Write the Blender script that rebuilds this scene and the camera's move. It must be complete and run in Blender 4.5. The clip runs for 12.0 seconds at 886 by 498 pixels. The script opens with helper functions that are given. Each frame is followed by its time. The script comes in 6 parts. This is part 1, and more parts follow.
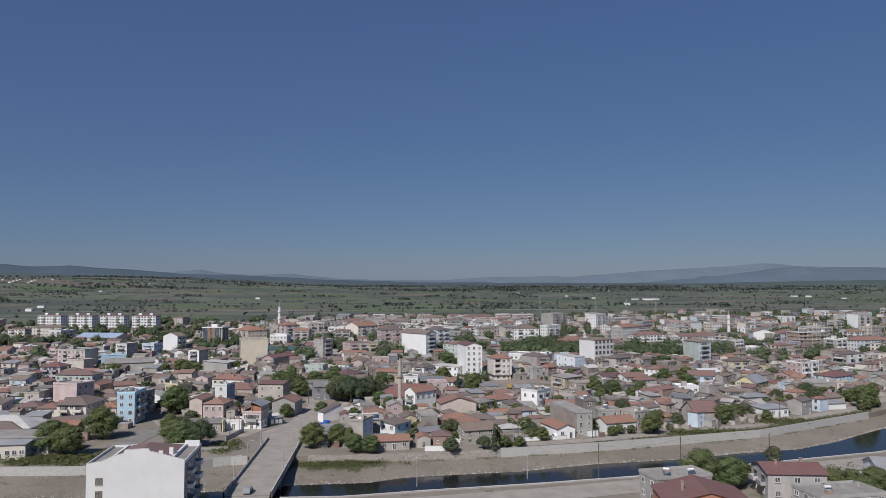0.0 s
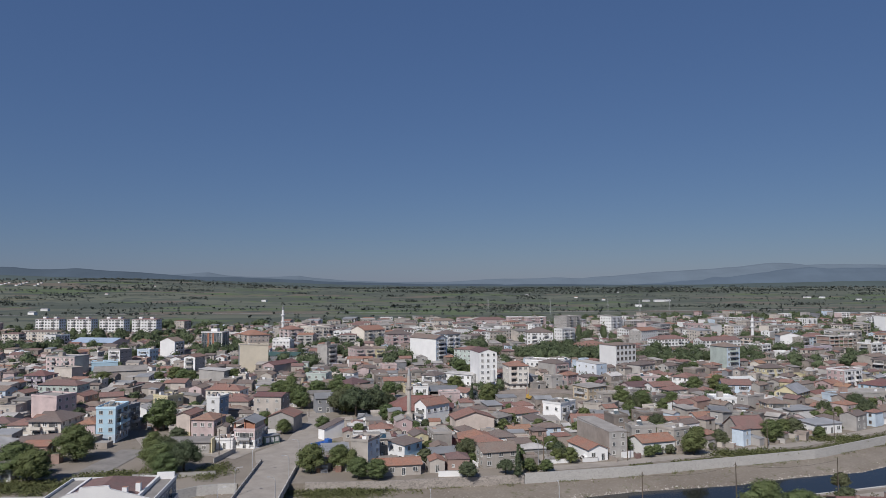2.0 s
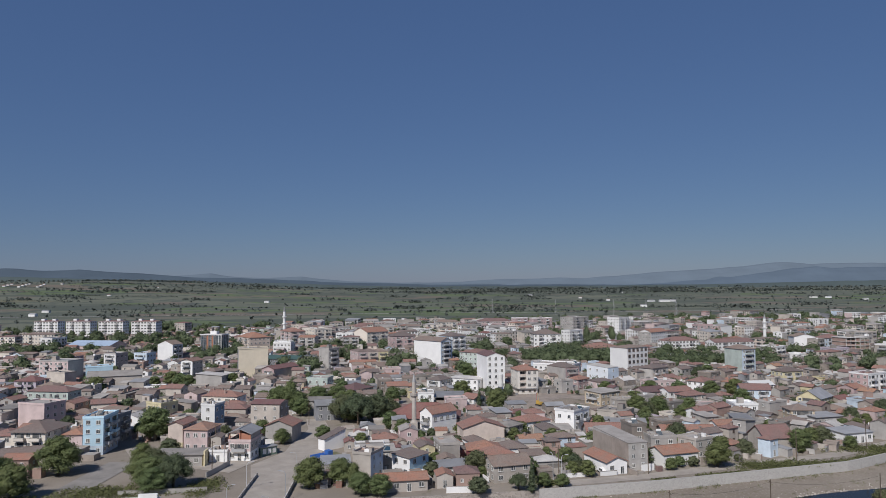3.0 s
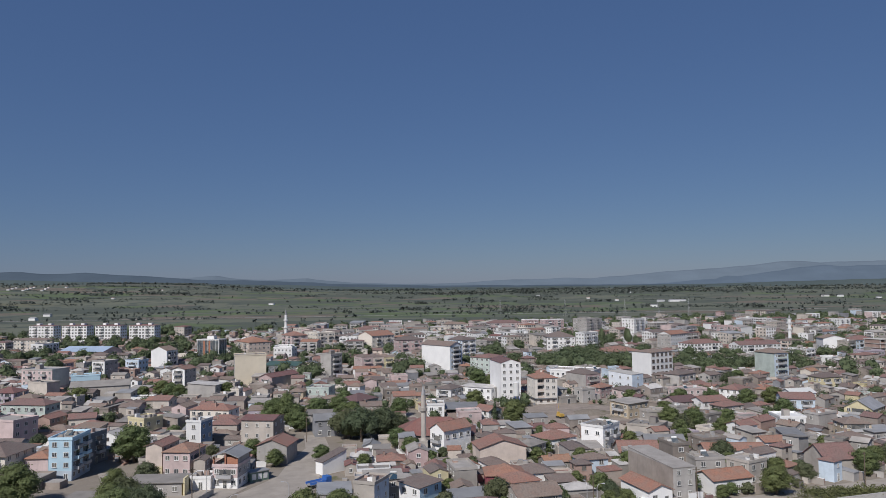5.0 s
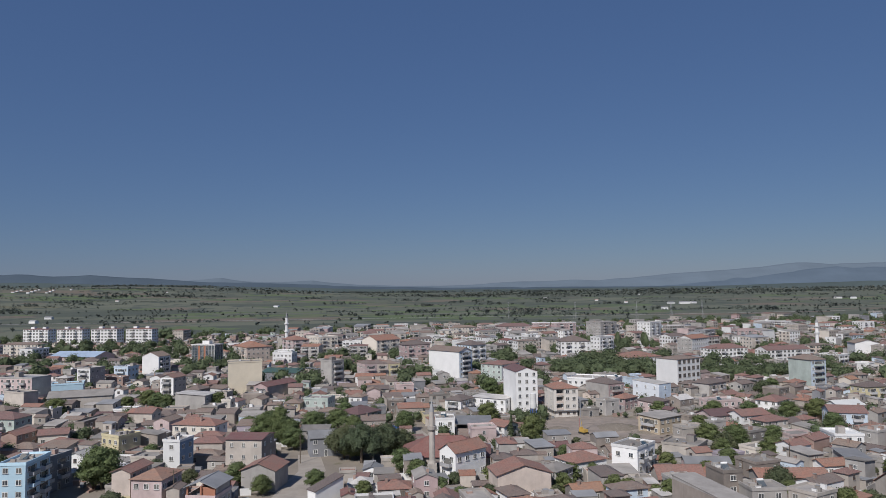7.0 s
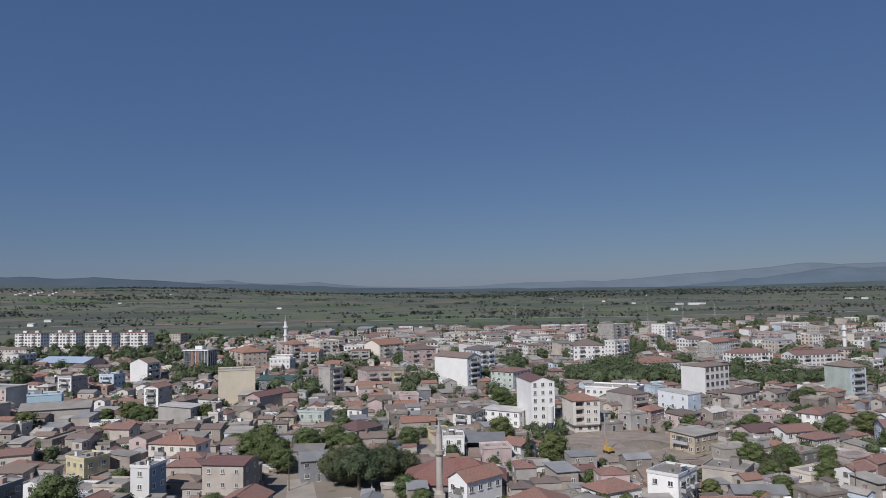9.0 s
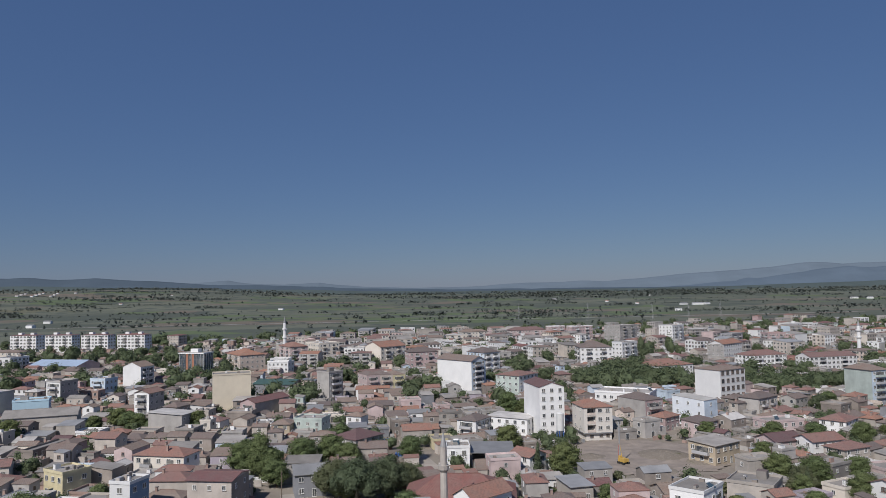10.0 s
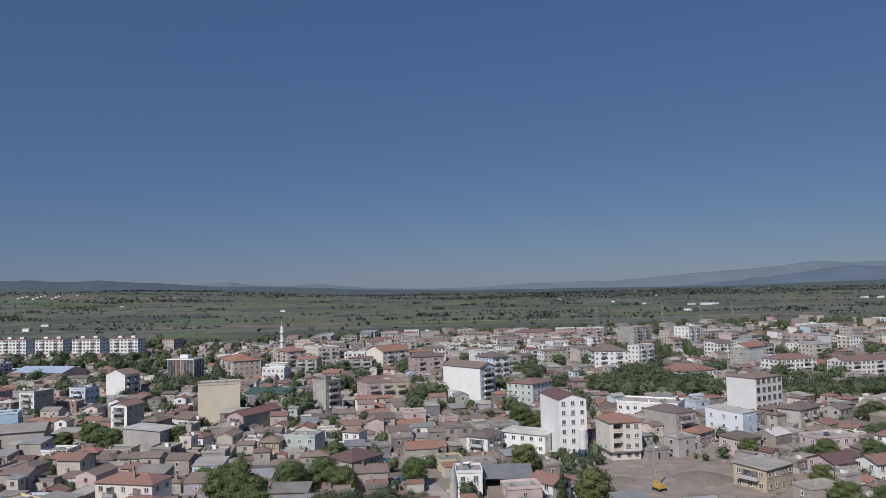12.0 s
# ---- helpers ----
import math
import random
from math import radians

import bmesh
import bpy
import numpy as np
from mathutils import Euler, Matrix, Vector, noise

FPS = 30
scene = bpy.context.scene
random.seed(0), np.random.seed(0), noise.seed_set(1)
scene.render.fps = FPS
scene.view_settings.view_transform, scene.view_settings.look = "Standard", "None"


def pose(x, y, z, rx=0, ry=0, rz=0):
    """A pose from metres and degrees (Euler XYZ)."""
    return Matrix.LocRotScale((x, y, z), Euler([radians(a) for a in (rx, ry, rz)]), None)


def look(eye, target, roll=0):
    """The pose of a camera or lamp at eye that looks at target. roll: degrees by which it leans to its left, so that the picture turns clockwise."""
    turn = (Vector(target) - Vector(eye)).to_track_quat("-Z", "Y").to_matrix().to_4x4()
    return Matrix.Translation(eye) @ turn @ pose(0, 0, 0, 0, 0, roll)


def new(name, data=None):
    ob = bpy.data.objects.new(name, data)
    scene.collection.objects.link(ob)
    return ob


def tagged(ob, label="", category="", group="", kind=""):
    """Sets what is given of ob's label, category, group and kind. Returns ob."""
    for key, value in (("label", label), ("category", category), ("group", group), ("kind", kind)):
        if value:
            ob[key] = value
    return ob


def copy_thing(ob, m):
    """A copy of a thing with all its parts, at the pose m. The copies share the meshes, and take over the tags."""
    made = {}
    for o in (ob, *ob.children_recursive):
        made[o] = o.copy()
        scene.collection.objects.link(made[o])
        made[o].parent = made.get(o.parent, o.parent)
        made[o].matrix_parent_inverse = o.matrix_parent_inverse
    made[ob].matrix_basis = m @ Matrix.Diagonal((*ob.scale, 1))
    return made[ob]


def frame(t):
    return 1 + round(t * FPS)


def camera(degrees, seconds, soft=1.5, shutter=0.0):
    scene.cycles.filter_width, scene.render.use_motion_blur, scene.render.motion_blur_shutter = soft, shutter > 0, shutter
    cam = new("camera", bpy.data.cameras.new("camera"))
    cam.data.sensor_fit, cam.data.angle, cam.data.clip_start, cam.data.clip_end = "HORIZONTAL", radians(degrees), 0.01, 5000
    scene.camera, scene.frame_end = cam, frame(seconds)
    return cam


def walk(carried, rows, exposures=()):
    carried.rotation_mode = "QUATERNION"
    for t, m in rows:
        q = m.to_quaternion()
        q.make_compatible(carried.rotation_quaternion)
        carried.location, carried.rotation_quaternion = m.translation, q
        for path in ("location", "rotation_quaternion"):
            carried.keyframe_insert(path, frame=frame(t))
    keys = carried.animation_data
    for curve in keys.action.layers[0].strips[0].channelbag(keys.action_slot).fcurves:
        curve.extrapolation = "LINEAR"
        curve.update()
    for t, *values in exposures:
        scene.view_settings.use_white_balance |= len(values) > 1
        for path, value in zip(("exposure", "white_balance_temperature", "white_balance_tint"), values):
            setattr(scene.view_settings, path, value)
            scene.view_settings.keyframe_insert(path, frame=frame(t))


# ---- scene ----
cam = camera(63.2, 12.0, soft=0.52)
PATH = [
    (0, (0.593, -0.092, 52.43), (0.742, 1.9, 52.529), 0.0),
    (1.5, (0.438, 20.711, 52.478), (0.572, 22.703, 52.581), -0.1),
    (3, (0.033, 41.737, 52.997), (0.154, 43.73, 53.102), -0.3),
    (5.5, (-0.342, 76.897, 53.159), (-0.24, 78.891, 53.268), -0.7),
    (7, (-0.188, 98.285, 52.955), (-0.099, 100.28, 53.069), -0.7),
    (9.5, (0.115, 133.017, 53.395), (0.188, 135.012, 53.513), -0.9),
    (12, (0.095, 168.705, 53.631), (0.155, 170.7, 53.752), -1.2),
]
walk(cam, [(t, look(eye, aim, roll)) for t, eye, aim, roll in PATH])

# ---- world, sun, exposure ----
SUN = Vector((-0.50, -0.85, 0.95)).normalized()
world = bpy.data.worlds.new("sky")
scene.world = world
world.use_nodes = True
wn = world.node_tree
sky = wn.nodes.new("ShaderNodeTexSky")
sky.sky_type = "NISHITA"
sky.sun_disc = False
sky.sun_elevation = math.asin(SUN.z)
sky.sun_rotation = math.atan2(SUN.x, SUN.y)
sky.altitude = 60
sky.air_density = 1.0
sky.dust_density = 0.25
sky.ozone_density = 5.0
wn.nodes["Background"].inputs[1].default_value = 0.06
veil = wn.nodes.new("ShaderNodeMix")
veil.data_type = "RGBA"
veil.inputs[0].default_value = 0.58
veil.inputs[7].default_value = (0.88, 1.80, 4.55, 1)
wn.links.new(sky.outputs[0], veil.inputs[6])
wn.links.new(veil.outputs[2], wn.nodes["Background"].inputs[0])
sun = new("sun", bpy.data.lights.new("sun", "SUN"))
sun.data.energy = 4.05
sun.data.angle = radians(0.6)
sun.data.color = (1.0, 0.960, 0.926)
sun.matrix_world = look(SUN * 100, (0, 0, 0))

# ---- materials ----
MATS = {}


def nodes_of(name):
    m = bpy.data.materials.new(name)
    m.use_nodes = True
    nt = m.node_tree
    return m, nt, nt.nodes["Principled BSDF"]


def node(nt, kind, **inputs):
    n = nt.nodes.new(kind)
    for k, v in inputs.items():
        n.inputs[k.replace("_", " ")].default_value = v
    return n


def mix(nt, fac, a, b, mode="MIX"):
    n = nt.nodes.new("ShaderNodeMix")
    n.data_type, n.blend_type = "RGBA", mode
    for socket, value in ((n.inputs[0], fac), (n.inputs[6], a), (n.inputs[7], b)):
        if isinstance(value, bpy.types.NodeSocket):
            nt.links.new(value, socket)
        else:
            socket.default_value = value if isinstance(value, float) else (*value[:3], 1)
    return n.outputs[2]


def ramp(nt, value, lo, hi):
    n = nt.nodes.new("ShaderNodeMapRange")
    nt.links.new(value, n.inputs[0])
    n.inputs[1].default_value, n.inputs[2].default_value = lo, hi
    return n.outputs[0]


def coords(nt, world_space=False, scale=(1, 1, 1)):
    mp = nt.nodes.new("ShaderNodeMapping")
    mp.inputs["Scale"].default_value = scale
    if world_space:
        nt.links.new(nt.nodes.new("ShaderNodeNewGeometry").outputs["Position"], mp.inputs[0])
    else:
        nt.links.new(nt.nodes.new("ShaderNodeTexCoord").outputs["Object"], mp.inputs[0])
    return mp.outputs[0]


def noise_of(nt, vec, scale, detail=4.0):
    n = node(nt, "ShaderNodeTexNoise", Scale=scale, Detail=detail, Roughness=0.6)
    nt.links.new(vec, n.inputs["Vector"])
    return n.outputs[0]


def bump_into(nt, bsdf, height, strength, dist):
    b = node(nt, "ShaderNodeBump", Strength=strength, Distance=dist)
    nt.links.new(height, b.inputs["Height"])
    nt.links.new(b.outputs[0], bsdf.inputs["Normal"])


def own_shade(nt):
    """A number of its own for each object, or for each house where many are joined."""
    add = nt.nodes.new("ShaderNodeMath")
    add.operation = "ADD"
    nt.links.new(nt.nodes.new("ShaderNodeObjectInfo").outputs["Random"], add.inputs[0])
    tone = nt.nodes.new("ShaderNodeAttribute")
    tone.attribute_name = "tone"
    nt.links.new(tone.outputs["Fac"], add.inputs[1])
    part_of = nt.nodes.new("ShaderNodeMath")
    part_of.operation = "FRACT"
    nt.links.new(add.outputs[0], part_of.inputs[0])
    return part_of.outputs[0]


def dark(c, k):
    return tuple(v * k for v in c)


def surface(name, rgb, rough=0.9, stain=0.35, spread=0.25, streak=True, bump=0.2, grain=6.0, metallic=0.0):
    """Weathered paint, plaster, concrete or earth: patches, streaks, grain, and a shade of its own for each object."""
    m, nt, b = nodes_of(name)
    v = coords(nt, True)
    big = noise_of(nt, v, 0.22)
    c = mix(nt, ramp(nt, big, 0.35, 0.7), dark(rgb, 1.0 + stain * 0.25), dark(rgb, 1.0 - stain))
    if streak:
        s = noise_of(nt, coords(nt, True, (1.4, 1.4, 0.12)), 0.9)
        c = mix(nt, ramp(nt, s, 0.52, 0.75), c, mix(nt, 0.9 * stain, c, dark(rgb, 0.5)))
    fine = noise_of(nt, v, grain)
    c = mix(nt, 0.35, c, mix(nt, fine, dark(rgb, 0.75), dark(rgb, 1.2)))
    rnd = own_shade(nt)
    tone = nt.nodes.new("ShaderNodeHueSaturation")
    nt.links.new(c, tone.inputs["Color"])
    val = nt.nodes.new("ShaderNodeMapRange")
    nt.links.new(rnd, val.inputs[0])
    val.inputs[3].default_value, val.inputs[4].default_value = 1 - spread, 1 + spread
    nt.links.new(val.outputs[0], tone.inputs["Value"])
    nt.links.new(tone.outputs[0], b.inputs["Base Color"])
    b.inputs["Roughness"].default_value = rough
    b.inputs["Metallic"].default_value = metallic
    bump_into(nt, b, fine, bump, 0.03)
    MATS[name] = m
    return m


def tiles(name, rgb, old, pitch=0.32):
    """Clay pantiles: courses in relief, sun-bleached patches and darker replaced ones."""
    m, nt, b = nodes_of(name)
    v = coords(nt)
    wave = node(nt, "ShaderNodeTexWave", Scale=1.0 / pitch / 3.14, Distortion=0.6, Detail=1.0)
    wave.bands_direction = "DIAGONAL"
    nt.links.new(v, wave.inputs["Vector"])
    w = coords(nt, True)
    c = mix(nt, ramp(nt, noise_of(nt, w, 0.35), 0.35, 0.68), rgb, old)
    c = mix(nt, ramp(nt, noise_of(nt, w, 2.2, 6.0), 0.45, 0.75), c, dark(old, 0.55))
    c = mix(nt, 0.12, c, mix(nt, wave.outputs[1], dark(rgb, 0.35), dark(rgb, 1.45)))
    tone = nt.nodes.new("ShaderNodeHueSaturation")
    nt.links.new(c, tone.inputs["Color"])
    rnd = own_shade(nt)
    for socket, lo, hi in (("Value", 0.74, 1.25), ("Hue", 0.49, 0.515), ("Saturation", 0.72, 1.12)):
        val = nt.nodes.new("ShaderNodeMapRange")
        nt.links.new(rnd, val.inputs[0])
        val.inputs[3].default_value, val.inputs[4].default_value = lo, hi
        nt.links.new(val.outputs[0], tone.inputs[socket])
    nt.links.new(tone.outputs[0], b.inputs["Base Color"])
    b.inputs["Roughness"].default_value = 0.9
    bump_into(nt, b, wave.outputs[1], 0.45, 0.05)
    MATS[name] = m
    return m


def leaves(name, rgb):
    m, nt, b = nodes_of(name)
    geo = nt.nodes.new("ShaderNodeNewGeometry")
    info = nt.nodes.new("ShaderNodeObjectInfo").outputs["Random"]
    c = mix(nt, geo.outputs["Random Per Island"], dark(rgb, 0.7), dark(rgb, 1.35))
    c = mix(nt, info, c, mix(nt, 0.5, c, (rgb[0] * 1.5, rgb[1] * 1.15, rgb[2])))
    nt.links.new(c, b.inputs["Base Color"])
    b.inputs["Roughness"].default_value = 0.75
    b.inputs["Specular IOR Level"].default_value = 0.25
    thin = nt.nodes.new("ShaderNodeBsdfTranslucent")
    nt.links.new(c, thin.inputs[0])
    both = nt.nodes.new("ShaderNodeMixShader")
    both.inputs[0].default_value = 0.35
    nt.links.new(b.outputs[0], both.inputs[1])
    nt.links.new(thin.outputs[0], both.inputs[2])
    nt.links.new(both.outputs[0], nt.nodes["Material Output"].inputs[0])
    MATS[name] = m
    return m


def glass(name, rgb, rough=0.12):
    m, nt, b = nodes_of(name)
    v = coords(nt, True)
    cell = node(nt, "ShaderNodeTexVoronoi", Scale=0.55)
    nt.links.new(v, cell.inputs["Vector"])
    c = mix(nt, ramp(nt, cell.outputs["Color"], 0.3, 0.9), rgb, (0.22, 0.21, 0.19))
    nt.links.new(c, b.inputs["Base Color"])
    b.inputs["Roughness"].default_value = rough
    MATS[name] = m
    return m


for name, rgb in dict(white=(0.740, 0.736, 0.728), cream=(0.660, 0.605, 0.535), buff=(0.610, 0.545, 0.435), beige=(0.500, 0.450, 0.401), sand=(0.420, 0.383, 0.346),
                      ivory=(0.715, 0.675, 0.622), pink=(0.560, 0.448, 0.436), rose=(0.450, 0.338, 0.332), sky_blue=(0.48, 0.66, 0.77), pale_blue=(0.530, 0.615, 0.700),
                      mint=(0.458, 0.520, 0.483), lilac=(0.420, 0.370, 0.420), yellow=(0.600, 0.532, 0.345), ochre=(0.520, 0.433, 0.322),
                      grey=(0.400, 0.380, 0.361), peach=(0.600, 0.513, 0.451), brick=(0.360, 0.255, 0.217), slate=(0.255, 0.261, 0.280),
                      ice=(0.610, 0.640, 0.680), maroon=(0.220, 0.084, 0.092), crimson=(0.300, 0.075, 0.098), deep_blue=(0.26, 0.37, 0.50), brown_red=(0.350, 0.155, 0.138)).items():
    surface(name, rgb, stain=0.11 if name in ("white", "cream", "ivory", "ice", "sky_blue", "buff") else 0.35, spread=0.12)
surface("concrete", (0.315, 0.292, 0.270), stain=0.4, spread=0.3)
surface("raw_block", (0.30, 0.26, 0.23), stain=0.4, spread=0.25, grain=3.0)
surface("sheet_metal", (0.315, 0.315, 0.318), rough=0.55, stain=0.3, spread=0.25, metallic=0.12, bump=0.05)
surface("blue_sheet", (0.34, 0.42, 0.53), rough=0.5, stain=0.2, spread=0.1, bump=0.05)
surface("green_sheet", (0.06, 0.11, 0.10), rough=0.6, stain=0.3, spread=0.1, bump=0.05)
surface("frame_white", (0.7, 0.7, 0.68), rough=0.5, stain=0.1, streak=False)
surface("frame_brown", (0.14, 0.08, 0.05), rough=0.6, stain=0.1, streak=False)
surface("railing", (0.45, 0.45, 0.46), rough=0.4, stain=0.2, streak=False)
surface("trunk", (0.13, 0.10, 0.075), stain=0.4, streak=False)
surface("excavator_yellow", (0.55, 0.36, 0.09), rough=0.5, stain=0.3)
surface("rubber", (0.03, 0.03, 0.03), rough=0.8)
surface("road_dust", (0.350, 0.312, 0.272), stain=0.3, streak=False, spread=0.02, grain=2.0)
surface("earth", (0.285, 0.240, 0.205), stain=0.35, streak=False, spread=0.02, grain=1.5, bump=0.5)
surface("kerb_stone", (0.46, 0.44, 0.41), stain=0.3)
surface("rubble", (0.47, 0.45, 0.43), stain=0.45, spread=0.2, grain=1.4, bump=0.6)
surface("blue_plastic", (0.05, 0.16, 0.5), rough=0.4, streak=False)
surface("red_paint", (0.5, 0.05, 0.05), rough=0.5)
surface("kiosk_green", (0.20, 0.29, 0.235), rough=0.6, stain=0.2)
surface("fired_brick", (0.40, 0.185, 0.12), stain=0.3, spread=0.1, grain=4.0)
tiles("tile_red", (0.288, 0.135, 0.108), (0.240, 0.155, 0.130))
tiles("tile_brown", (0.205, 0.143, 0.121), (0.215, 0.178, 0.158))
tiles("tile_orange", (0.305, 0.160, 0.118), (0.255, 0.170, 0.138))
tiles("tile_maroon", (0.185, 0.078, 0.078), (0.180, 0.108, 0.102))
leaves("leaf_green", (0.135, 0.178, 0.080))
leaves("leaf_dark", (0.108, 0.138, 0.080))
leaves("leaf_olive", (0.125, 0.15, 0.088))
leaves("leaf_plain", (0.112, 0.146, 0.080))
# leaves out on the plain, with the haze of distance mixed into the green
leaves("leaf_hazed", (0.112, 0.132, 0.118))
leaves("reed", (0.12, 0.145, 0.065))
glass("glass_dark", (0.060, 0.066, 0.076))
glass("glass_blue", (0.03, 0.06, 0.09), 0.05)


def ground_material(name, kind):
    m, nt, b = nodes_of(name)
    v = coords(nt, True)
    fine = noise_of(nt, v, 1.6, 8.0)
    mid = noise_of(nt, v, 0.05, 6.0)
    if kind == "town":
        c = mix(nt, ramp(nt, mid, 0.38, 0.62), (0.248, 0.214, 0.180), (0.315, 0.277, 0.236))
        green = noise_of(nt, v, 0.11, 5.0)
        c = mix(nt, ramp(nt, green, 0.61, 0.70), c, (0.140, 0.142, 0.075))
    elif kind == "bank":
        c = mix(nt, ramp(nt, mid, 0.35, 0.65), (0.210, 0.178, 0.146), (0.275, 0.238, 0.198))
        c = mix(nt, ramp(nt, noise_of(nt, v, 0.25, 6.0), 0.60, 0.72), c, (0.145, 0.142, 0.082))
        stones = node(nt, "ShaderNodeTexVoronoi", Scale=1.1)
        nt.links.new(v, stones.inputs["Vector"])
        c = mix(nt, ramp(nt, stones.outputs["Distance"], 0.1, 0.45), mix(nt, 0.35, c, (0.40, 0.37, 0.33)), c)
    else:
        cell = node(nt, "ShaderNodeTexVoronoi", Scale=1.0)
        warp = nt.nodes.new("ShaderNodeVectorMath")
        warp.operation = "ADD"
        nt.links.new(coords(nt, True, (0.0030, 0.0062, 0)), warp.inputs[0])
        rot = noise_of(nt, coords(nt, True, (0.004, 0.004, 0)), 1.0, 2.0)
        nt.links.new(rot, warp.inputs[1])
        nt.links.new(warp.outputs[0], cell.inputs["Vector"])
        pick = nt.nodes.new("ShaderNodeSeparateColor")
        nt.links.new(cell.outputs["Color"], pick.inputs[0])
        # crop and scrub colours greyed and blued, distance haze put into the ground
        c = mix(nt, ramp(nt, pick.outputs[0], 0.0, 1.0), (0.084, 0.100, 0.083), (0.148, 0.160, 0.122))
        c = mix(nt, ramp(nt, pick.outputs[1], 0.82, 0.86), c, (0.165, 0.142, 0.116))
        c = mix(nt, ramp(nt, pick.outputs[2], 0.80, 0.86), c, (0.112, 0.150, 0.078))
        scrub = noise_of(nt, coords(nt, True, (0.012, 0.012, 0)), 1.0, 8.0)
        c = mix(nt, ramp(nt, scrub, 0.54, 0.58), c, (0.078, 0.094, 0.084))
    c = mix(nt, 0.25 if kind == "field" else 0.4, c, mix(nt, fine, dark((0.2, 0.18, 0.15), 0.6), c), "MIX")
    nt.links.new(c, b.inputs["Base Color"])
    b.inputs["Roughness"].default_value = 1.0
    b.inputs["Specular IOR Level"].default_value = 0.1
    bump_into(nt, b, fine, 0.4, 0.15)
    MATS[name] = m


ground_material("ground_town", "town")
ground_material("ground_bank", "bank")
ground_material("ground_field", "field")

m, nt, b = nodes_of("river_water")
b.inputs["Base Color"].default_value = (0.018, 0.020, 0.021, 1)
b.inputs["Roughness"].default_value = 0.10
b.inputs["Specular IOR Level"].default_value = 0.17
bump_into(nt, b, noise_of(nt, coords(nt, True, (1, 1, 1)), 0.7, 3.0), 0.12, 0.08)
MATS["river_water"] = m


def hill_material(name, rgb, haze_glow):
    """Distant hills, a plain backdrop: the veil of air is painted colour and emission."""
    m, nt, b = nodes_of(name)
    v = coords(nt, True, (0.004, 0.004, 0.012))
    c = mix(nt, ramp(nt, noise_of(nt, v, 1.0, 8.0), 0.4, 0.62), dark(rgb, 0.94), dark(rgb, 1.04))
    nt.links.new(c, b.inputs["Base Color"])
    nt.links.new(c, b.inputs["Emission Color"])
    b.inputs["Emission Strength"].default_value = haze_glow
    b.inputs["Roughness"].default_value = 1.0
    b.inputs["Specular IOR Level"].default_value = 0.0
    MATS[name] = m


# Each ridge paler and bluer the farther off: haze held in its colour
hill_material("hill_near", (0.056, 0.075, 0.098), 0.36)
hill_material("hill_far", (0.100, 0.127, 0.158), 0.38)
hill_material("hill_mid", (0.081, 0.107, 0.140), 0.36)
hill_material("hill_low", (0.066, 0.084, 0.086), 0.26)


def stone_wall(name, rgb, scale, contrast):
    """Coursed rubble with pale joints."""
    m, nt, b = nodes_of(name)
    v = coords(nt, True, (1, 1, 1.4))
    cell = node(nt, "ShaderNodeTexVoronoi", Scale=scale)
    nt.links.new(v, cell.inputs["Vector"])
    edge = node(nt, "ShaderNodeTexVoronoi", Scale=scale)
    edge.feature = "DISTANCE_TO_EDGE"
    nt.links.new(v, edge.inputs["Vector"])
    c = mix(nt, ramp(nt, cell.outputs["Color"], 0.2, 0.8), dark(rgb, 1 - 0.25 * contrast), dark(rgb, 1 + 0.15 * contrast))
    c = mix(nt, ramp(nt, noise_of(nt, coords(nt, True, (0.3, 0.3, 0.8)), 1.0), 0.4, 0.7), c, mix(nt, 0.5 * contrast, c, dark(rgb, 0.55)))
    c = mix(nt, ramp(nt, edge.outputs["Distance"], 0.02, 0.06), dark(rgb, 1 + 0.2 * contrast), c)
    nt.links.new(c, b.inputs["Base Color"])
    b.inputs["Roughness"].default_value = 0.95
    bump_into(nt, b, edge.outputs["Distance"], 0.8, 0.06)
    MATS[name] = m


stone_wall("ashlar", (0.40, 0.385, 0.365), 1.9, 0.4)
stone_wall("fieldstone", (0.31, 0.275, 0.245), 1.5, 0.9)

# ---- mesh helpers ----


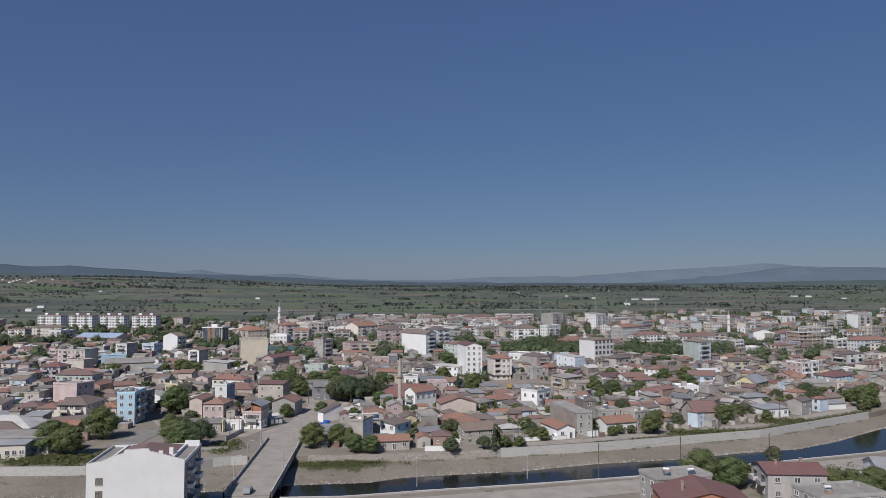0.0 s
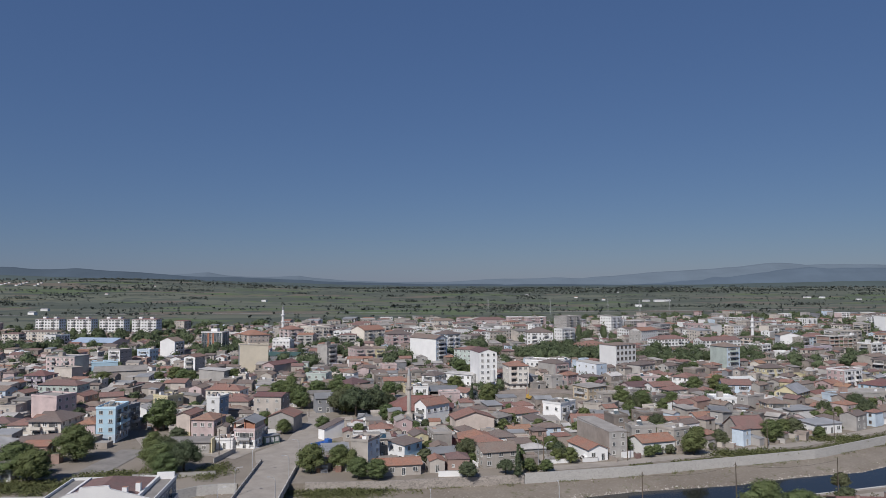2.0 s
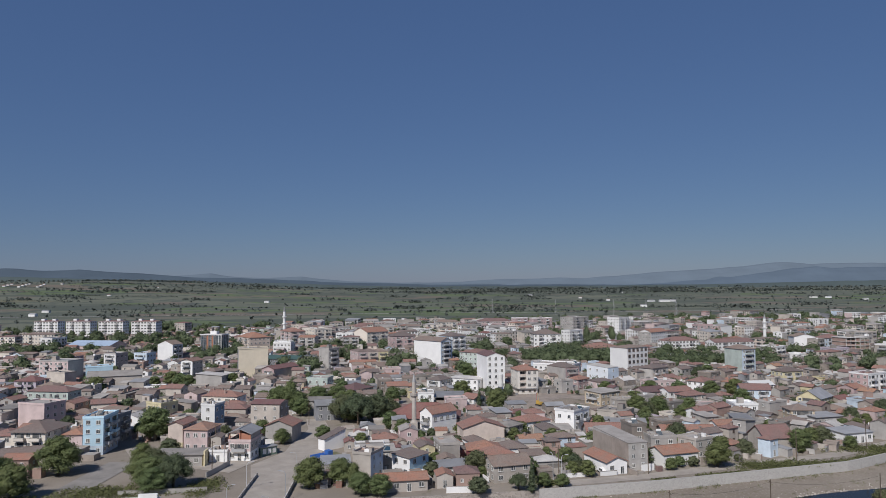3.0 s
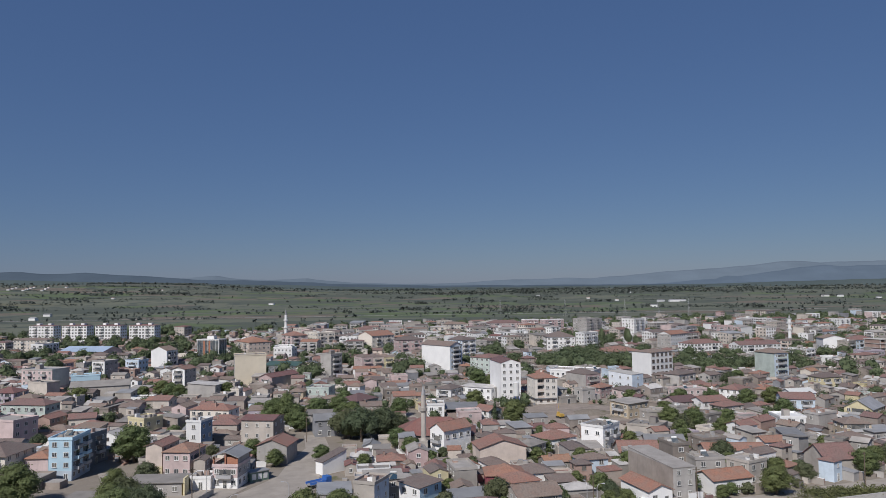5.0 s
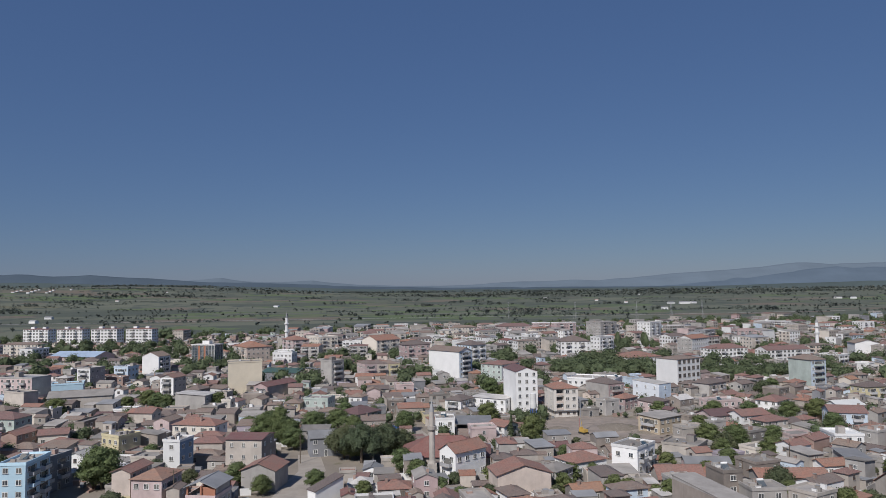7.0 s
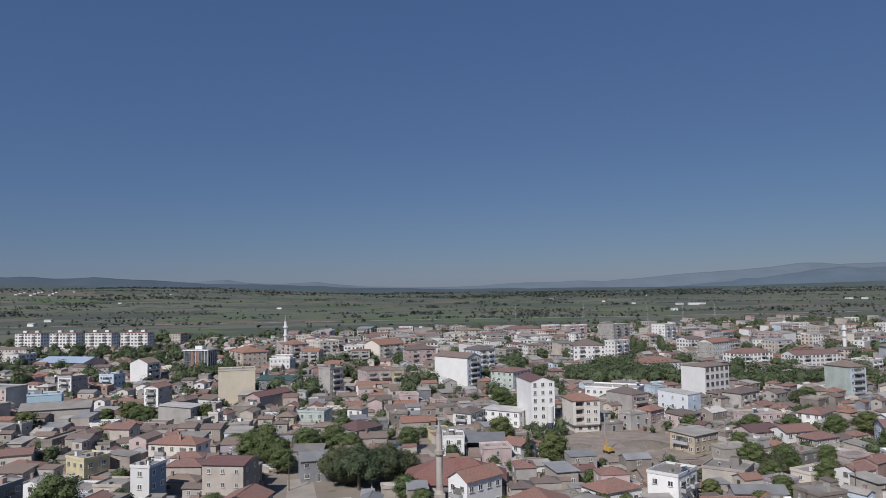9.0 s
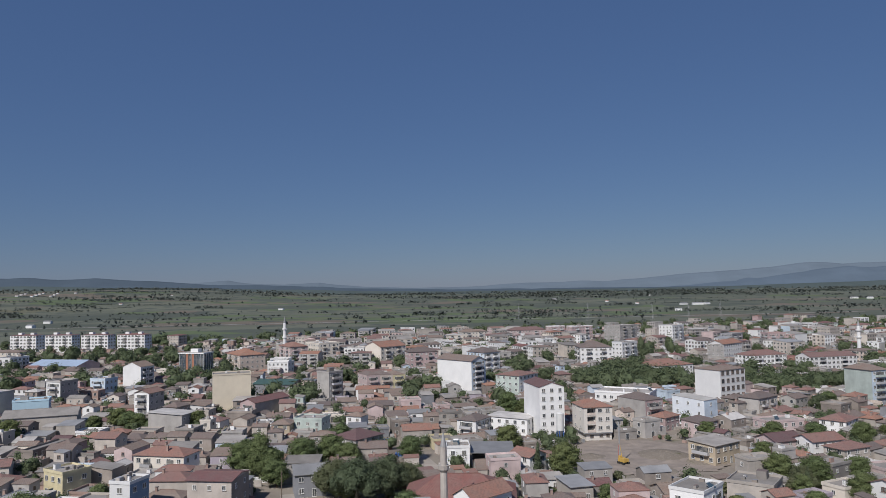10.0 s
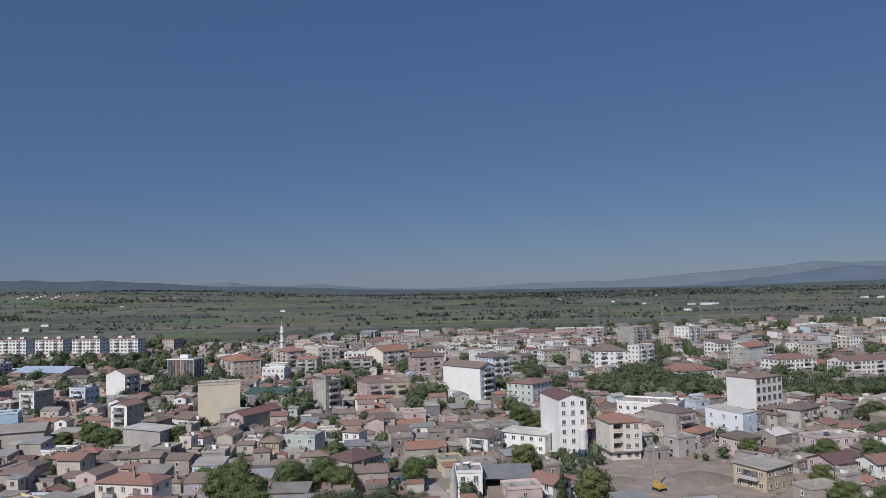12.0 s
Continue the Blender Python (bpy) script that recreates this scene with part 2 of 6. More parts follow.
class Shape:
    """Collects faces with materials, then becomes one mesh."""

    def __init__(self):
        self.v, self.f, self.m, self.mats = [], [], [], []

    def mat(self, name):
        if name not in self.mats:
            self.mats.append(name)
        return self.mats.index(name)

    def face(self, pts, mat):
        n = len(self.v)
        self.v += [tuple(p) for p in pts]
        self.f.append(tuple(range(n, n + len(pts))))
        self.m.append(self.mat(mat))

    def box(self, x0, y0, z0, x1, y1, z1, mat, top=None, bottom=True):
        a, b, c, d = (x0, y0), (x1, y0), (x1, y1), (x0, y1)
        for p, q in ((a, b), (b, c), (c, d), (d, a)):
            self.face([(*p, z0), (*q, z0), (*q, z1), (*p, z1)], mat)
        self.face([(*p, z1) for p in (a, b, c, d)], top or mat)
        if bottom:
            self.face([(*p, z0) for p in (d, c, b, a)], mat)
        return self

    def tube(self, pts, radii, mat, sides=8, cap=True):
        rings = []
        for k, (p, r) in enumerate(zip(pts, radii)):
            p = Vector(p)
            way = (Vector(pts[min(k + 1, len(pts) - 1)]) - Vector(pts[max(k - 1, 0)])).normalized()
            side = way.cross(Vector((0, 1, 0)) if abs(way.y) < 0.9 else Vector((1, 0, 0))).normalized()
            up = side.cross(way)
            rings.append([p + r * (math.cos(a) * side + math.sin(a) * up) for a in (2 * math.pi * i / sides for i in range(sides))])
        for r0, r1 in zip(rings, rings[1:]):
            for i in range(sides):
                j = (i + 1) % sides
                self.face([r0[j], r0[i], r1[i], r1[j]], mat)
        if cap:
            self.face(rings[-1][::-1], mat)
            self.face(rings[0], mat)
        return self

    def mesh(self, name, smooth=False):
        me = bpy.data.meshes.new(name)
        me.from_pydata(self.v, [], self.f)
        for n in self.mats:
            me.materials.append(MATS[n])
        me.polygons.foreach_set("material_index", self.m)
        if smooth:
            me.polygons.foreach_set("use_smooth", [True] * len(self.f))
        me.update()
        return me


def part(name, shape, parent=None, label="", at=None, kind=""):
    me = shape.mesh(name) if isinstance(shape, Shape) else shape
    ob = new(name, me)
    if parent is not None:
        ob.parent = parent
    if at is not None:
        ob.matrix_basis = at
    return tagged(ob, label=label, kind=kind)


# ---- ground, river, hills ----
def bank_top(x):
    return float(np.interp(x, [-600, -110, -88, -58, -50, -3, 38, 67, 99, 134, 193, 260, 600], [240, 218, 217, 219, 226, 226, 230, 235, 243, 252, 282, 322, 540]))


def water_far(x):
    return float(np.interp(x, [-600, -110, -40, -26, -5, 6, 40, 65, 95, 118, 140, 160, 184, 200, 260, 600], [215, 195, 203, 207, 208, 213, 217, 224, 228, 235, 239, 249, 265, 274, 310, 525]))


def water_near(x):
    return float(np.interp(x, [-600, -110, -40, -9, 16, 38, 60, 81, 110, 129, 152, 180, 260, 600], [206, 191, 194, 193, 194, 198, 203, 208, 214, 219, 226, 240, 284, 500]))


def near_wall(x):
    return float(np.interp(x, [-600, -110, -40, -10, 10, 40, 71, 101, 156, 260, 600], [201, 187, 183, 182.5, 186.2, 190.5, 196, 204.8, 218.5, 272, 488]))


def smooth(a, b, v):
    t = min(1.0, max(0.0, (v - a) / (b - a)))
    return t * t * (3 - 2 * t)


def land(x, y):
    """Height of the open land: flat by the river, rising gently to the hills."""
    z = 40 * smooth(1900, 4500, y) + 55 * smooth(1700, 4300, y) * smooth(-100, -1500, x)
    bumps = noise.noise((x / 420, y / 420, 0.3)) * 9 + noise.noise((x / 160, y / 160, 2.1)) * 3
    return z + bumps * smooth(1500, 2600, y)


def town_edge(x):
    return float(np.interp(x, [-1500, -700, -260, 0, 250, 500, 900, 1600], [820, 880, 950, 1020, 1110, 1200, 1225, 1250])) + 25 * noise.noise((x / 70, 0, 5))


columns = sorted({*np.linspace(-5200, -800, 34).tolist(), *np.linspace(-800, -150, 40).tolist(), *np.linspace(-150, 260, 83).tolist(), *np.linspace(260, 900, 40).tolist(), *np.linspace(900, 5200, 36).tolist()})
ys_far = [*np.linspace(0.05, 1.0, 12), *(1.0 + k for k in np.linspace(0.02, 1.0, 44) ** 1.6)]
verts, faces, mats = [], [], []
for x in columns:
    bt, wf, wn2, nw = bank_top(x), water_far(x), water_near(x), near_wall(x)
    col = [(-600, 0), (0, 0), (120, 0), (nw - 14, 0), (nw, -0.1), (nw + 0.05, -2.9), (wn2, -3.7), ((wn2 + wf) / 2, -4.6), (wf, -3.6),
           (wf + 0.45 * (bt - wf), -2.6 + 0.25 * noise.noise((x / 7, 1, 1))), (bt - 0.3, -2.1), (bt - 0.25, 0)]
    te = town_edge(x)
    for k in ys_far:
        y = bt + 1 + (te - bt) * k if k <= 1 else te + (4750 - te) * (k - 1)
        col.append((y, land(x, y)))
    base = len(verts)
    verts += [(x, y, z) for y, z in col]
n = len(col)
for i in range(len(columns) - 1):
    for j in range(n - 1):
        a = i * n + j
        faces.append((a, a + n, a + n + 1, a + 1))
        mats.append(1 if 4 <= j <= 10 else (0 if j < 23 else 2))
me = bpy.data.meshes.new("ground")
me.from_pydata(verts, [], faces)
for k in ("ground_town", "ground_bank", "ground_field"):
    me.materials.append(MATS[k])
me.polygons.foreach_set("material_index", mats)
me.update()
tagged(new("ground", me), label="dusty town ground running out into green and brown fields", category="ground", kind="structure")

s = Shape()
xs = list(np.linspace(-600, 600, 121))
for x0, x1 in zip(xs, xs[1:]):
    s.face([(x0, water_near(x0) - 2.5, -3.62), (x1, water_near(x1) - 2.5, -3.62), (x1, water_far(x1) + 0.6, -3.62), (x0, water_far(x0) + 0.6, -3.62)], "river_water")
tagged(part("water", s), label="dark shallow river between gravel banks and walls", category="river", kind="structure")


def river_wall(name, line, x0, x1, top, foot, thick, mat, coping, label):
    s, xs = Shape(), np.linspace(x0, x1, int((x1 - x0) / 5) + 2)
    for a, b in zip(xs, xs[1:]):
        ya, yb = line(a), line(b)
        ya, yb = ya - 0.6, yb - 0.6
        s.face([(a, ya - 0.4, foot), (b, yb - 0.4, foot), (b, yb, top), (a, ya, top)], mat)
        s.face([(a, ya, top), (b, yb, top), (b, yb + thick, top), (a, ya + thick, top)], coping)
        s.face([(b, yb + thick, foot), (a, ya + thick, foot), (a, ya + thick, top), (b, yb + thick, top)], mat)
    for x, order in ((x0, 1), (x1, -1)):
        y = line(x) - 0.6
        s.face([(x, y - 0.4, foot), (x, y, top), (x, y + thick, top), (x, y + thick, foot)][::order], mat)
    return tagged(part(name, s), label=label, category="river wall", kind="structure")


river_wall("embankment_1", bank_top, 36, 196, 0.55, -2.6, 0.6, "ashlar", "kerb_stone", "pale stone embankment wall with a concrete coping along the river")
river_wall("embankment_4", bank_top, -24, 35.9, 0.2, -2.6, 0.6, "fieldstone", "fieldstone", "rough brown stone embankment wall below old houses")
river_wall("embankment_2", bank_top, -420, -42, 0.35, -2.6, 0.6, "ashlar", "kerb_stone", "grey stone embankment wall upstream of the bridge")
river_wall("embankment_3", lambda x: near_wall(x) - 0.3, -26, 420, 0.25, -3.8, 0.7, "concrete", "kerb_stone", "pale concrete river wall on the near bank")


def ridge(name, y, profile, mat, label):
    """A line of hills far behind the plain: crest heights over x, with a long fore-slope."""
    px, pz = zip(*profile)
    s, xs = Shape(), np.linspace(px[0], px[-1], 140)
    crest = [float(np.interp(x, px, pz)) + 4 * noise.noise((x / 130, y, 1)) + 1.8 * noise.noise((x / 38, y, 7)) for x in xs]
    rows = [[(x, y - 260 * (1 - k), z * (1 - (1 - k) ** 1.7) - 8 * (k == 0)) for x, z in zip(xs, crest)] for k in (0, 0.3, 0.6, 0.85, 1)]
    for r0, r1 in zip(rows, rows[1:]):
        for i in range(len(xs) - 1):
            s.face([r0[i], r0[i + 1], r1[i + 1], r1[i]], mat)
    tagged(part(name, s.mesh(name, True)), label=label, category="hills", kind="structure")


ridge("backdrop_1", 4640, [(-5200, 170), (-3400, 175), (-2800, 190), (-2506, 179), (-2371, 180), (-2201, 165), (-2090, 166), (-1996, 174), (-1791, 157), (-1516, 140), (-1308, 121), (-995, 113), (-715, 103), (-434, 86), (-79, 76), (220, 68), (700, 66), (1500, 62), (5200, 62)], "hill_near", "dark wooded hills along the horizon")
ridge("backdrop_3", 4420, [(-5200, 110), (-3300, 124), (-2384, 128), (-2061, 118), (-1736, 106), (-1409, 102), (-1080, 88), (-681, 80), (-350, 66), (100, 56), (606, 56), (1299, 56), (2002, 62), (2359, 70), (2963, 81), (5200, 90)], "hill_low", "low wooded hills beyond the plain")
ridge("backdrop_4", 4740, [(1100, 40), (1400, 58), (1583, 68), (1825, 84), (2037, 98), (2120, 112), (2201, 110), (2382, 132), (2509, 146), (2560, 158), (2632, 164), (2807, 178), (2922, 168), (3186, 174), (4200, 160), (5200, 150)], "hill_mid", "hazy blue wooded mountain flank across the plain")
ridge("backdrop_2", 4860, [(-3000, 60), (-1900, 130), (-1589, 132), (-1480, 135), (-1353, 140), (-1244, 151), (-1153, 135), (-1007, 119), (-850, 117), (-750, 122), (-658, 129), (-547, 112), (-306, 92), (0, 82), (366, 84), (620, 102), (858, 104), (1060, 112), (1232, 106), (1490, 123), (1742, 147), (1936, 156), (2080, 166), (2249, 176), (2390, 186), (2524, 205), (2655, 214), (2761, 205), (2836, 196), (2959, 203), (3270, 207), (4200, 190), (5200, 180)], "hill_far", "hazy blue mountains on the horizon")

# bridge and main street
bridge = tagged(new("bridge"), label="concrete road bridge with low parapets over the river", category="bridge")
bridge.matrix_basis = pose(-34.2, 218, 0)
s = Shape()
s.box(-5.6, -34, -0.9, 5.6, 32, 0.3, "concrete", "road_dust")
part("deck", s, bridge, "dusty concrete deck")
for x in (-5.9, 5.6):
    s = Shape().box(x, -34, -0.6, x + 0.3, 32, 1.15, "kerb_stone")
    for k in range(15):
        s.box(x - 0.08, -34 + k * 4.6, -0.6, x + 0.38, -33.6 + k * 4.6, 1.3, "concrete")
    part("parapet", s, bridge)
for y in (-14, 3, 18):
    part("pier", Shape().box(-5.2, y - 0.6, -5, 5.2, y + 0.6, -0.9, "concrete"), bridge)


def strip(name, pts, width, mat, z, label):
    s = Shape()
    left, right = [], []
    for k, p in enumerate(pts):
        way = (Vector(pts[min(k + 1, len(pts) - 1)]) - Vector(pts[max(k - 1, 0)])).normalized()
        nrm = Vector((-way.y, way.x))
        q = Vector(p)
        wd = width[k] if isinstance(width, (list, tuple)) else width
        left.append(q + nrm * wd / 2), right.append(q - nrm * wd / 2)
    for k in range(len(pts) - 1):
        s.face([(*right[k], land(*right[k]) + z), (*right[k + 1], land(*right[k + 1]) + z), (*left[k + 1], land(*left[k + 1]) + z), (*left[k], land(*left[k]) + z)], mat)
    return tagged(part(name, s), label=label, category="road", kind="structure")


STREETS = []


def street(name, pts, width, label, mat="road_dust", z=0.06):
    STREETS.append((pts, width if isinstance(width, (int, float)) else max(width)))
    return strip(name, pts, width, mat, z, label)


street("road_1", [(-34.2, 120), (-34.2, 184)], 11, "dusty road leading to the bridge")
street("road_2", [(-34, 249), (-34.5, 262), (-31, 280), (-32, 298), (-30, 316), (-34, 338)], [15, 20, 12, 9, 8, 7], "dusty main street beyond the bridge")
street("road_3", [(-46, 262), (-62, 268), (-80, 276), (-88, 290)], [16, 12, 8, 6], "side street lined with houses", z=0.09)
street("road_4", [(40, bank_top(40) + 5), (68, bank_top(68) + 6), (100, bank_top(100) + 8), (135, bank_top(135) + 9), (190, bank_top(190) + 9), (260, 340)], 5, "dirt lane on top of the embankment")
street("road_9", [(-22, near_wall(-22) - 12), (8, near_wall(8) - 11), (40, near_wall(40) - 10), (62, near_wall(62) - 9), (100, near_wall(100) - 9), (150, near_wall(150) - 10)], 11, "pale dusty track on the near bank")
street("road_10", [(6, 350), (3.5, 364), (0, 378), (-3, 390)], 4.5, "dusty lane between old houses")
strip("pavement_1", [(-86, 240), (-84, 270)], 9, "concrete", 0.12, "bare concrete yard between walls")
strip("road_8", [(-1700, 1390), (-900, 1420), (-300, 1470), (100, 1500), (420, 1490), (900, 1560)], 9, "kerb_stone", 0.5, "pale country road across the fields")

# the building pit: bare earth, scraped and heaped
s = Shape()
step = 1.6
for i in range(36):
    for j in range(36):
        x0, y0 = 42 + i * step, 342 + j * step
        if ((x0 - 69) / 27) ** 2 + ((y0 - 370) / 25) ** 2 > 1 + 0.25 * noise.noise((x0 / 9, y0 / 9, 2)):
            continue
        s.face([(x, y, land(x, y) + 0.12 + max(0.0, 0.55 * noise.noise((x / 5.5, y / 2.6, 4)) + 0.25 * noise.noise((x / 2, y / 2, 9)))) for x, y in ((x0, y0), (x0 + step, y0), (x0 + step, y0 + step), (x0, y0 + step))], "earth")
tagged(part("ground_pit", s), label="scraped bare earth of a building pit", category="ground", kind="structure")

# ---- buildings ----
WINDOW_MESHES = {}


def window_shape(w, h, frame_mat, glass_mat, with_pane):
    s = Shape()
    t = 0.09
    for x0, z0, x1, z1 in ((-w / 2, 0, -w / 2 + t, h), (w / 2 - t, 0, w / 2, h), (-w / 2 + t, 0, w / 2 - t, t), (-w / 2 + t, h - t, w / 2 - t, h), (-t / 2, t, t / 2, h - t)):
        s.box(x0, -0.07, z0, x1, 0, z1, frame_mat, bottom=False)
    s.box(-w / 2 - 0.08, -0.16, -0.08, w / 2 + 0.08, 0, -0.005, "kerb_stone")
    pane = Shape() if with_pane else s
    pane.box(-w / 2 + t, -0.03, t, -t / 2, 0.0, h - t, glass_mat, bottom=False)
    pane.box(t / 2, -0.03, t, w / 2 - t, 0.0, h - t, glass_mat, bottom=False)
    return s, pane


def window_meshes(w, h, frame_mat, glass_mat, with_pane):
    key = (round(w, 2), round(h, 2), frame_mat, glass_mat, with_pane)
    if key not in WINDOW_MESHES:
        s, pane = window_shape(w, h, frame_mat, glass_mat, with_pane)
        WINDOW_MESHES[key] = (s.mesh("window"), pane.mesh("pane") if with_pane else None)
    return WINDOW_MESHES[key]


def facade(face, w, d):
    """Pose of a face's lower left corner seen from outside, and the face's length."""
    return {"f": (pose(0, 0, 0), w), "r": (pose(w, 0, 0, 0, 0, 90), d), "b": (pose(w, d, 0, 0, 0, 180), w), "l": (pose(0, d, 0, 0, 0, -90), d)}[face]


def roof_shape(kind, w, d, h, mat, rise=None, over=0.45, wall="white", ridge_back=False):
    """A roof over the walls [0, w] x [0, d] that end at h, and the wall pieces under its gables."""
    s, gables = Shape(), Shape()
    o = over
    if kind == "flat":
        s.box(-0.15, -0.15, h, w + 0.15, d + 0.15, h + 0.22, wall, mat)
        for x0, y0, x1, y1 in ((-0.15, -0.15, w + 0.15, 0.05), (-0.15, d - 0.05, w + 0.15, d + 0.15), (-0.15, 0.05, 0.05, d - 0.05), (w - 0.05, 0.05, w + 0.15, d - 0.05)):
            s.box(x0, y0, h + 0.22, x1, y1, h + 0.75, wall, bottom=False)
    elif kind == "shed":
        r = rise if rise is not None else 0.12 * d
        lo, hi = h, h + r
        q = [(-o, -o, lo), (w + o, -o, lo), (w + o, d + o, hi), (-o, d + o, hi)]
        s.face([(x, y, z + 0.16) for x, y, z in q], mat)
        s.face([(x, y, z) for x, y, z in q[::-1]], mat)
        for a, b in zip(q, q[1:] + q[:1]):
            s.face([a, b, (*b[:2], b[2] + 0.16), (*a[:2], a[2] + 0.16)], mat)
        gables.face([(0, d, h), (0, 0, h), (0, d, h + r)], wall)
        gables.face([(w, 0, h), (w, d, h), (w, d, h + r)], wall)
        gables.face([(w, d, h), (0, d, h), (0, d, h + r), (w, d, h + r)], wall)
    else:
        along_x = w >= d and not ridge_back
        L, B = (w, d) if along_x else (d, w)
        r = rise if rise is not None else 0.19 * B
        slope = r / (B / 2)
        e = h - slope * o
        ins = B / 2 if kind == "hip" else -o
        ridge0, ridge1 = (ins if kind == "hip" else -o), (L - ins if kind == "hip" else L + o)
        if kind == "hip" and ridge0 > ridge1:
            ridge0 = ridge1 = L / 2
        P = [(-o, -o, e), (L + o, -o, e), (L + o, B + o, e), (-o, B + o, e)]
        R = [(ridge0, B / 2, h + r), (ridge1, B / 2, h + r)]
        conv = (lambda p: p) if along_x else (lambda p: (w - p[1], p[0], p[2]))
        up = 0.14
        lift = lambda p: (p[0], p[1], p[2] + up)
        tops = [[P[0], P[1], R[1], R[0]], [P[2], P[3], R[0], R[1]], [P[1], P[2], R[1]], [P[3], P[0], R[0]]] if kind == "hip" else [[P[0], P[1], R[1], R[0]], [P[2], P[3], R[0], R[1]]]
        for t in tops:
            s.face([conv(lift(p)) for p in t], mat)
            s.face([conv(p) for p in t[::-1]], mat)
        edge = [P[0], P[1], P[2], P[3]] if kind == "hip" else [P[0], P[1], R[1], P[2], P[3], R[0]]
        for a, b in zip(edge, edge[1:] + edge[:1]):
            s.face([conv(a), conv(b), conv(lift(b)), conv(lift(a))], mat)
        # ridge tiles
        a, b = conv(R[0]), conv(R[1])
        if (Vector(a) - Vector(b)).length > 0.5:
            s.tube([(a[0], a[1], a[2] + up), (b[0], b[1], b[2] + up)], [0.13, 0.13], mat, 5)
        if kind == "gable":
            for x in (0, L):
                tri = [(x, 0, h), (x, B, h), (x, B / 2, h + r)]
                gables.face([conv(p) for p in (tri if x else tri[::-1])], wall)
    return s, gables


def house(x, y, rot, w, d, h, n, wall="white", roof="flat", tile="concrete", label="", name="house", category="house", group="", windows="flrb",
          balcony="", rise=None, over=0.45, frame_mat="frame_white", glass_mat="glass_dark", side=None, panes=None, chimney=0, joined=False,
          base=None, pitch=3.0, wsize=(1.35, 1.35), annex=0.0, tone=0.0, door="f", ridge_back=False):
    """A building whose near corner stands at x, y; its front runs along rot degrees for w metres, and it reaches back d metres.
    n storeys up to the eaves at h. side: another paint for given faces. joined: its windows as one part."""
    near = panes if panes is not None else y < 330
    if roof == "flat" and min(w, d) > 4:
        FLATS.append((x, y, rot, w, d, h + 0.22))
    sh = h / n
    s = Shape()
    for face, (a, b) in dict(f=((0, 0), (w, 0)), r=((w, 0), (w, d)), b=((w, d), (0, d)), l=((0, d), (0, 0))).items():
        paint = (side or {}).get(face, wall)
        if base:
            s.face([(*a, -0.6), (*b, -0.6), (*b, sh), (*a, sh)], base)
            s.face([(*a, sh), (*b, sh), (*b, h), (*a, h)], paint)
        else:
            s.face([(*a, -0.6), (*b, -0.6), (*b, h), (*a, h)], paint)
    rs, gables = roof_shape(roof, w, d, h, tile, rise, over, wall, ridge_back)
    for f, mi in zip(gables.f, gables.m):
        s.face([gables.v[i] for i in f], gables.mats[mi])
    here = pose(x, y, 0, 0, 0, rot)
    if annex:
        aw, ad, ah = w * annex, d * 0.5, min(h * 0.7, 2.9)
        s.box(w + 0.02, d * 0.2, -0.3, w + aw, d * 0.2 + ad, ah, wall, "concrete", False)
    if joined:
        root = None
        TOWN.take(s, here, tone), TOWN.take(rs, here, tone * 7.3 % 1)
    else:
        root = tagged(new(name), label=label, category=category, group=group)
        part("wall", s, root)
        root.matrix_basis = here
        part("roof", rs, root, "flat concrete roof with a low parapet" if roof == "flat" else "")
    # windows
    many = Shape()
    for face in windows:
        m, length = facade(face, w, d)
        cols = max(1, int(length / pitch))
        for k in range(n):
            for c in range(cols):
                px = (c + 0.5) * length / cols
                ww, wh = wsize
                if k == 0 and face == door and c == cols // 2:
                    ww, wh, z = 1.1, 2.1, 0.05
                else:
                    z = k * sh + sh * 0.34
                wh = min(wh, sh * 0.55) if z > 0.1 else min(wh, sh * 0.8)
                if joined:
                    for grow, off, paint in ((0.1, -0.03, frame_mat), (0.0, -0.06, glass_mat)):
                        a, b2 = m @ Vector((px - ww / 2 - grow, off, z - grow)), m @ Vector((px + ww / 2 + grow, off, z - grow))
                        up2 = Vector((0, 0, wh + 2 * grow))
                        many.face([a, b2, b2 + up2, a + up2], paint)
                else:
                    wm, pm = window_meshes(ww, wh, frame_mat, glass_mat, near)
                    ob = part("door" if z < 0.1 else "window", wm, root, at=m @ pose(px, -0.005, z))
                    if pm:
                        part("pane", pm, ob)
    if joined and many.f:
        TOWN.take(many, here, tone)
    # balconies
    for face in balcony:
        m, length = facade(face, w, d)
        bays = [(length / 2, min(length * 0.6, 5.5))] if length < 11 else [(length * 0.27, 3.2), (length * 0.73, 3.2)]
        for k in range(1, n):
            for mid, bw in bays:
                bs, x0, z = Shape(), mid - bw / 2, k * sh
                bs.box(x0, -1.25, z - 0.12, x0 + bw, -0.01, z + 0.06, "concrete")
                for q in ((x0, -1.25, x0 + bw, -1.17), (x0, -1.17, x0 + 0.08, -0.01), (x0 + bw - 0.08, -1.17, x0 + bw, -0.01)):
                    bs.box(q[0], q[1], z + 0.06, q[2], q[3], z + 0.95, "railing" if k % 2 else wall)
                bs.box(x0 + 0.5, -0.1, z + 0.08, x0 + bw - 0.5, -0.012, z + 2.15, glass_mat)
                if joined:
                    TOWN.take(bs, here @ m, tone)
                else:
                    part("balcony", bs, root, at=m)
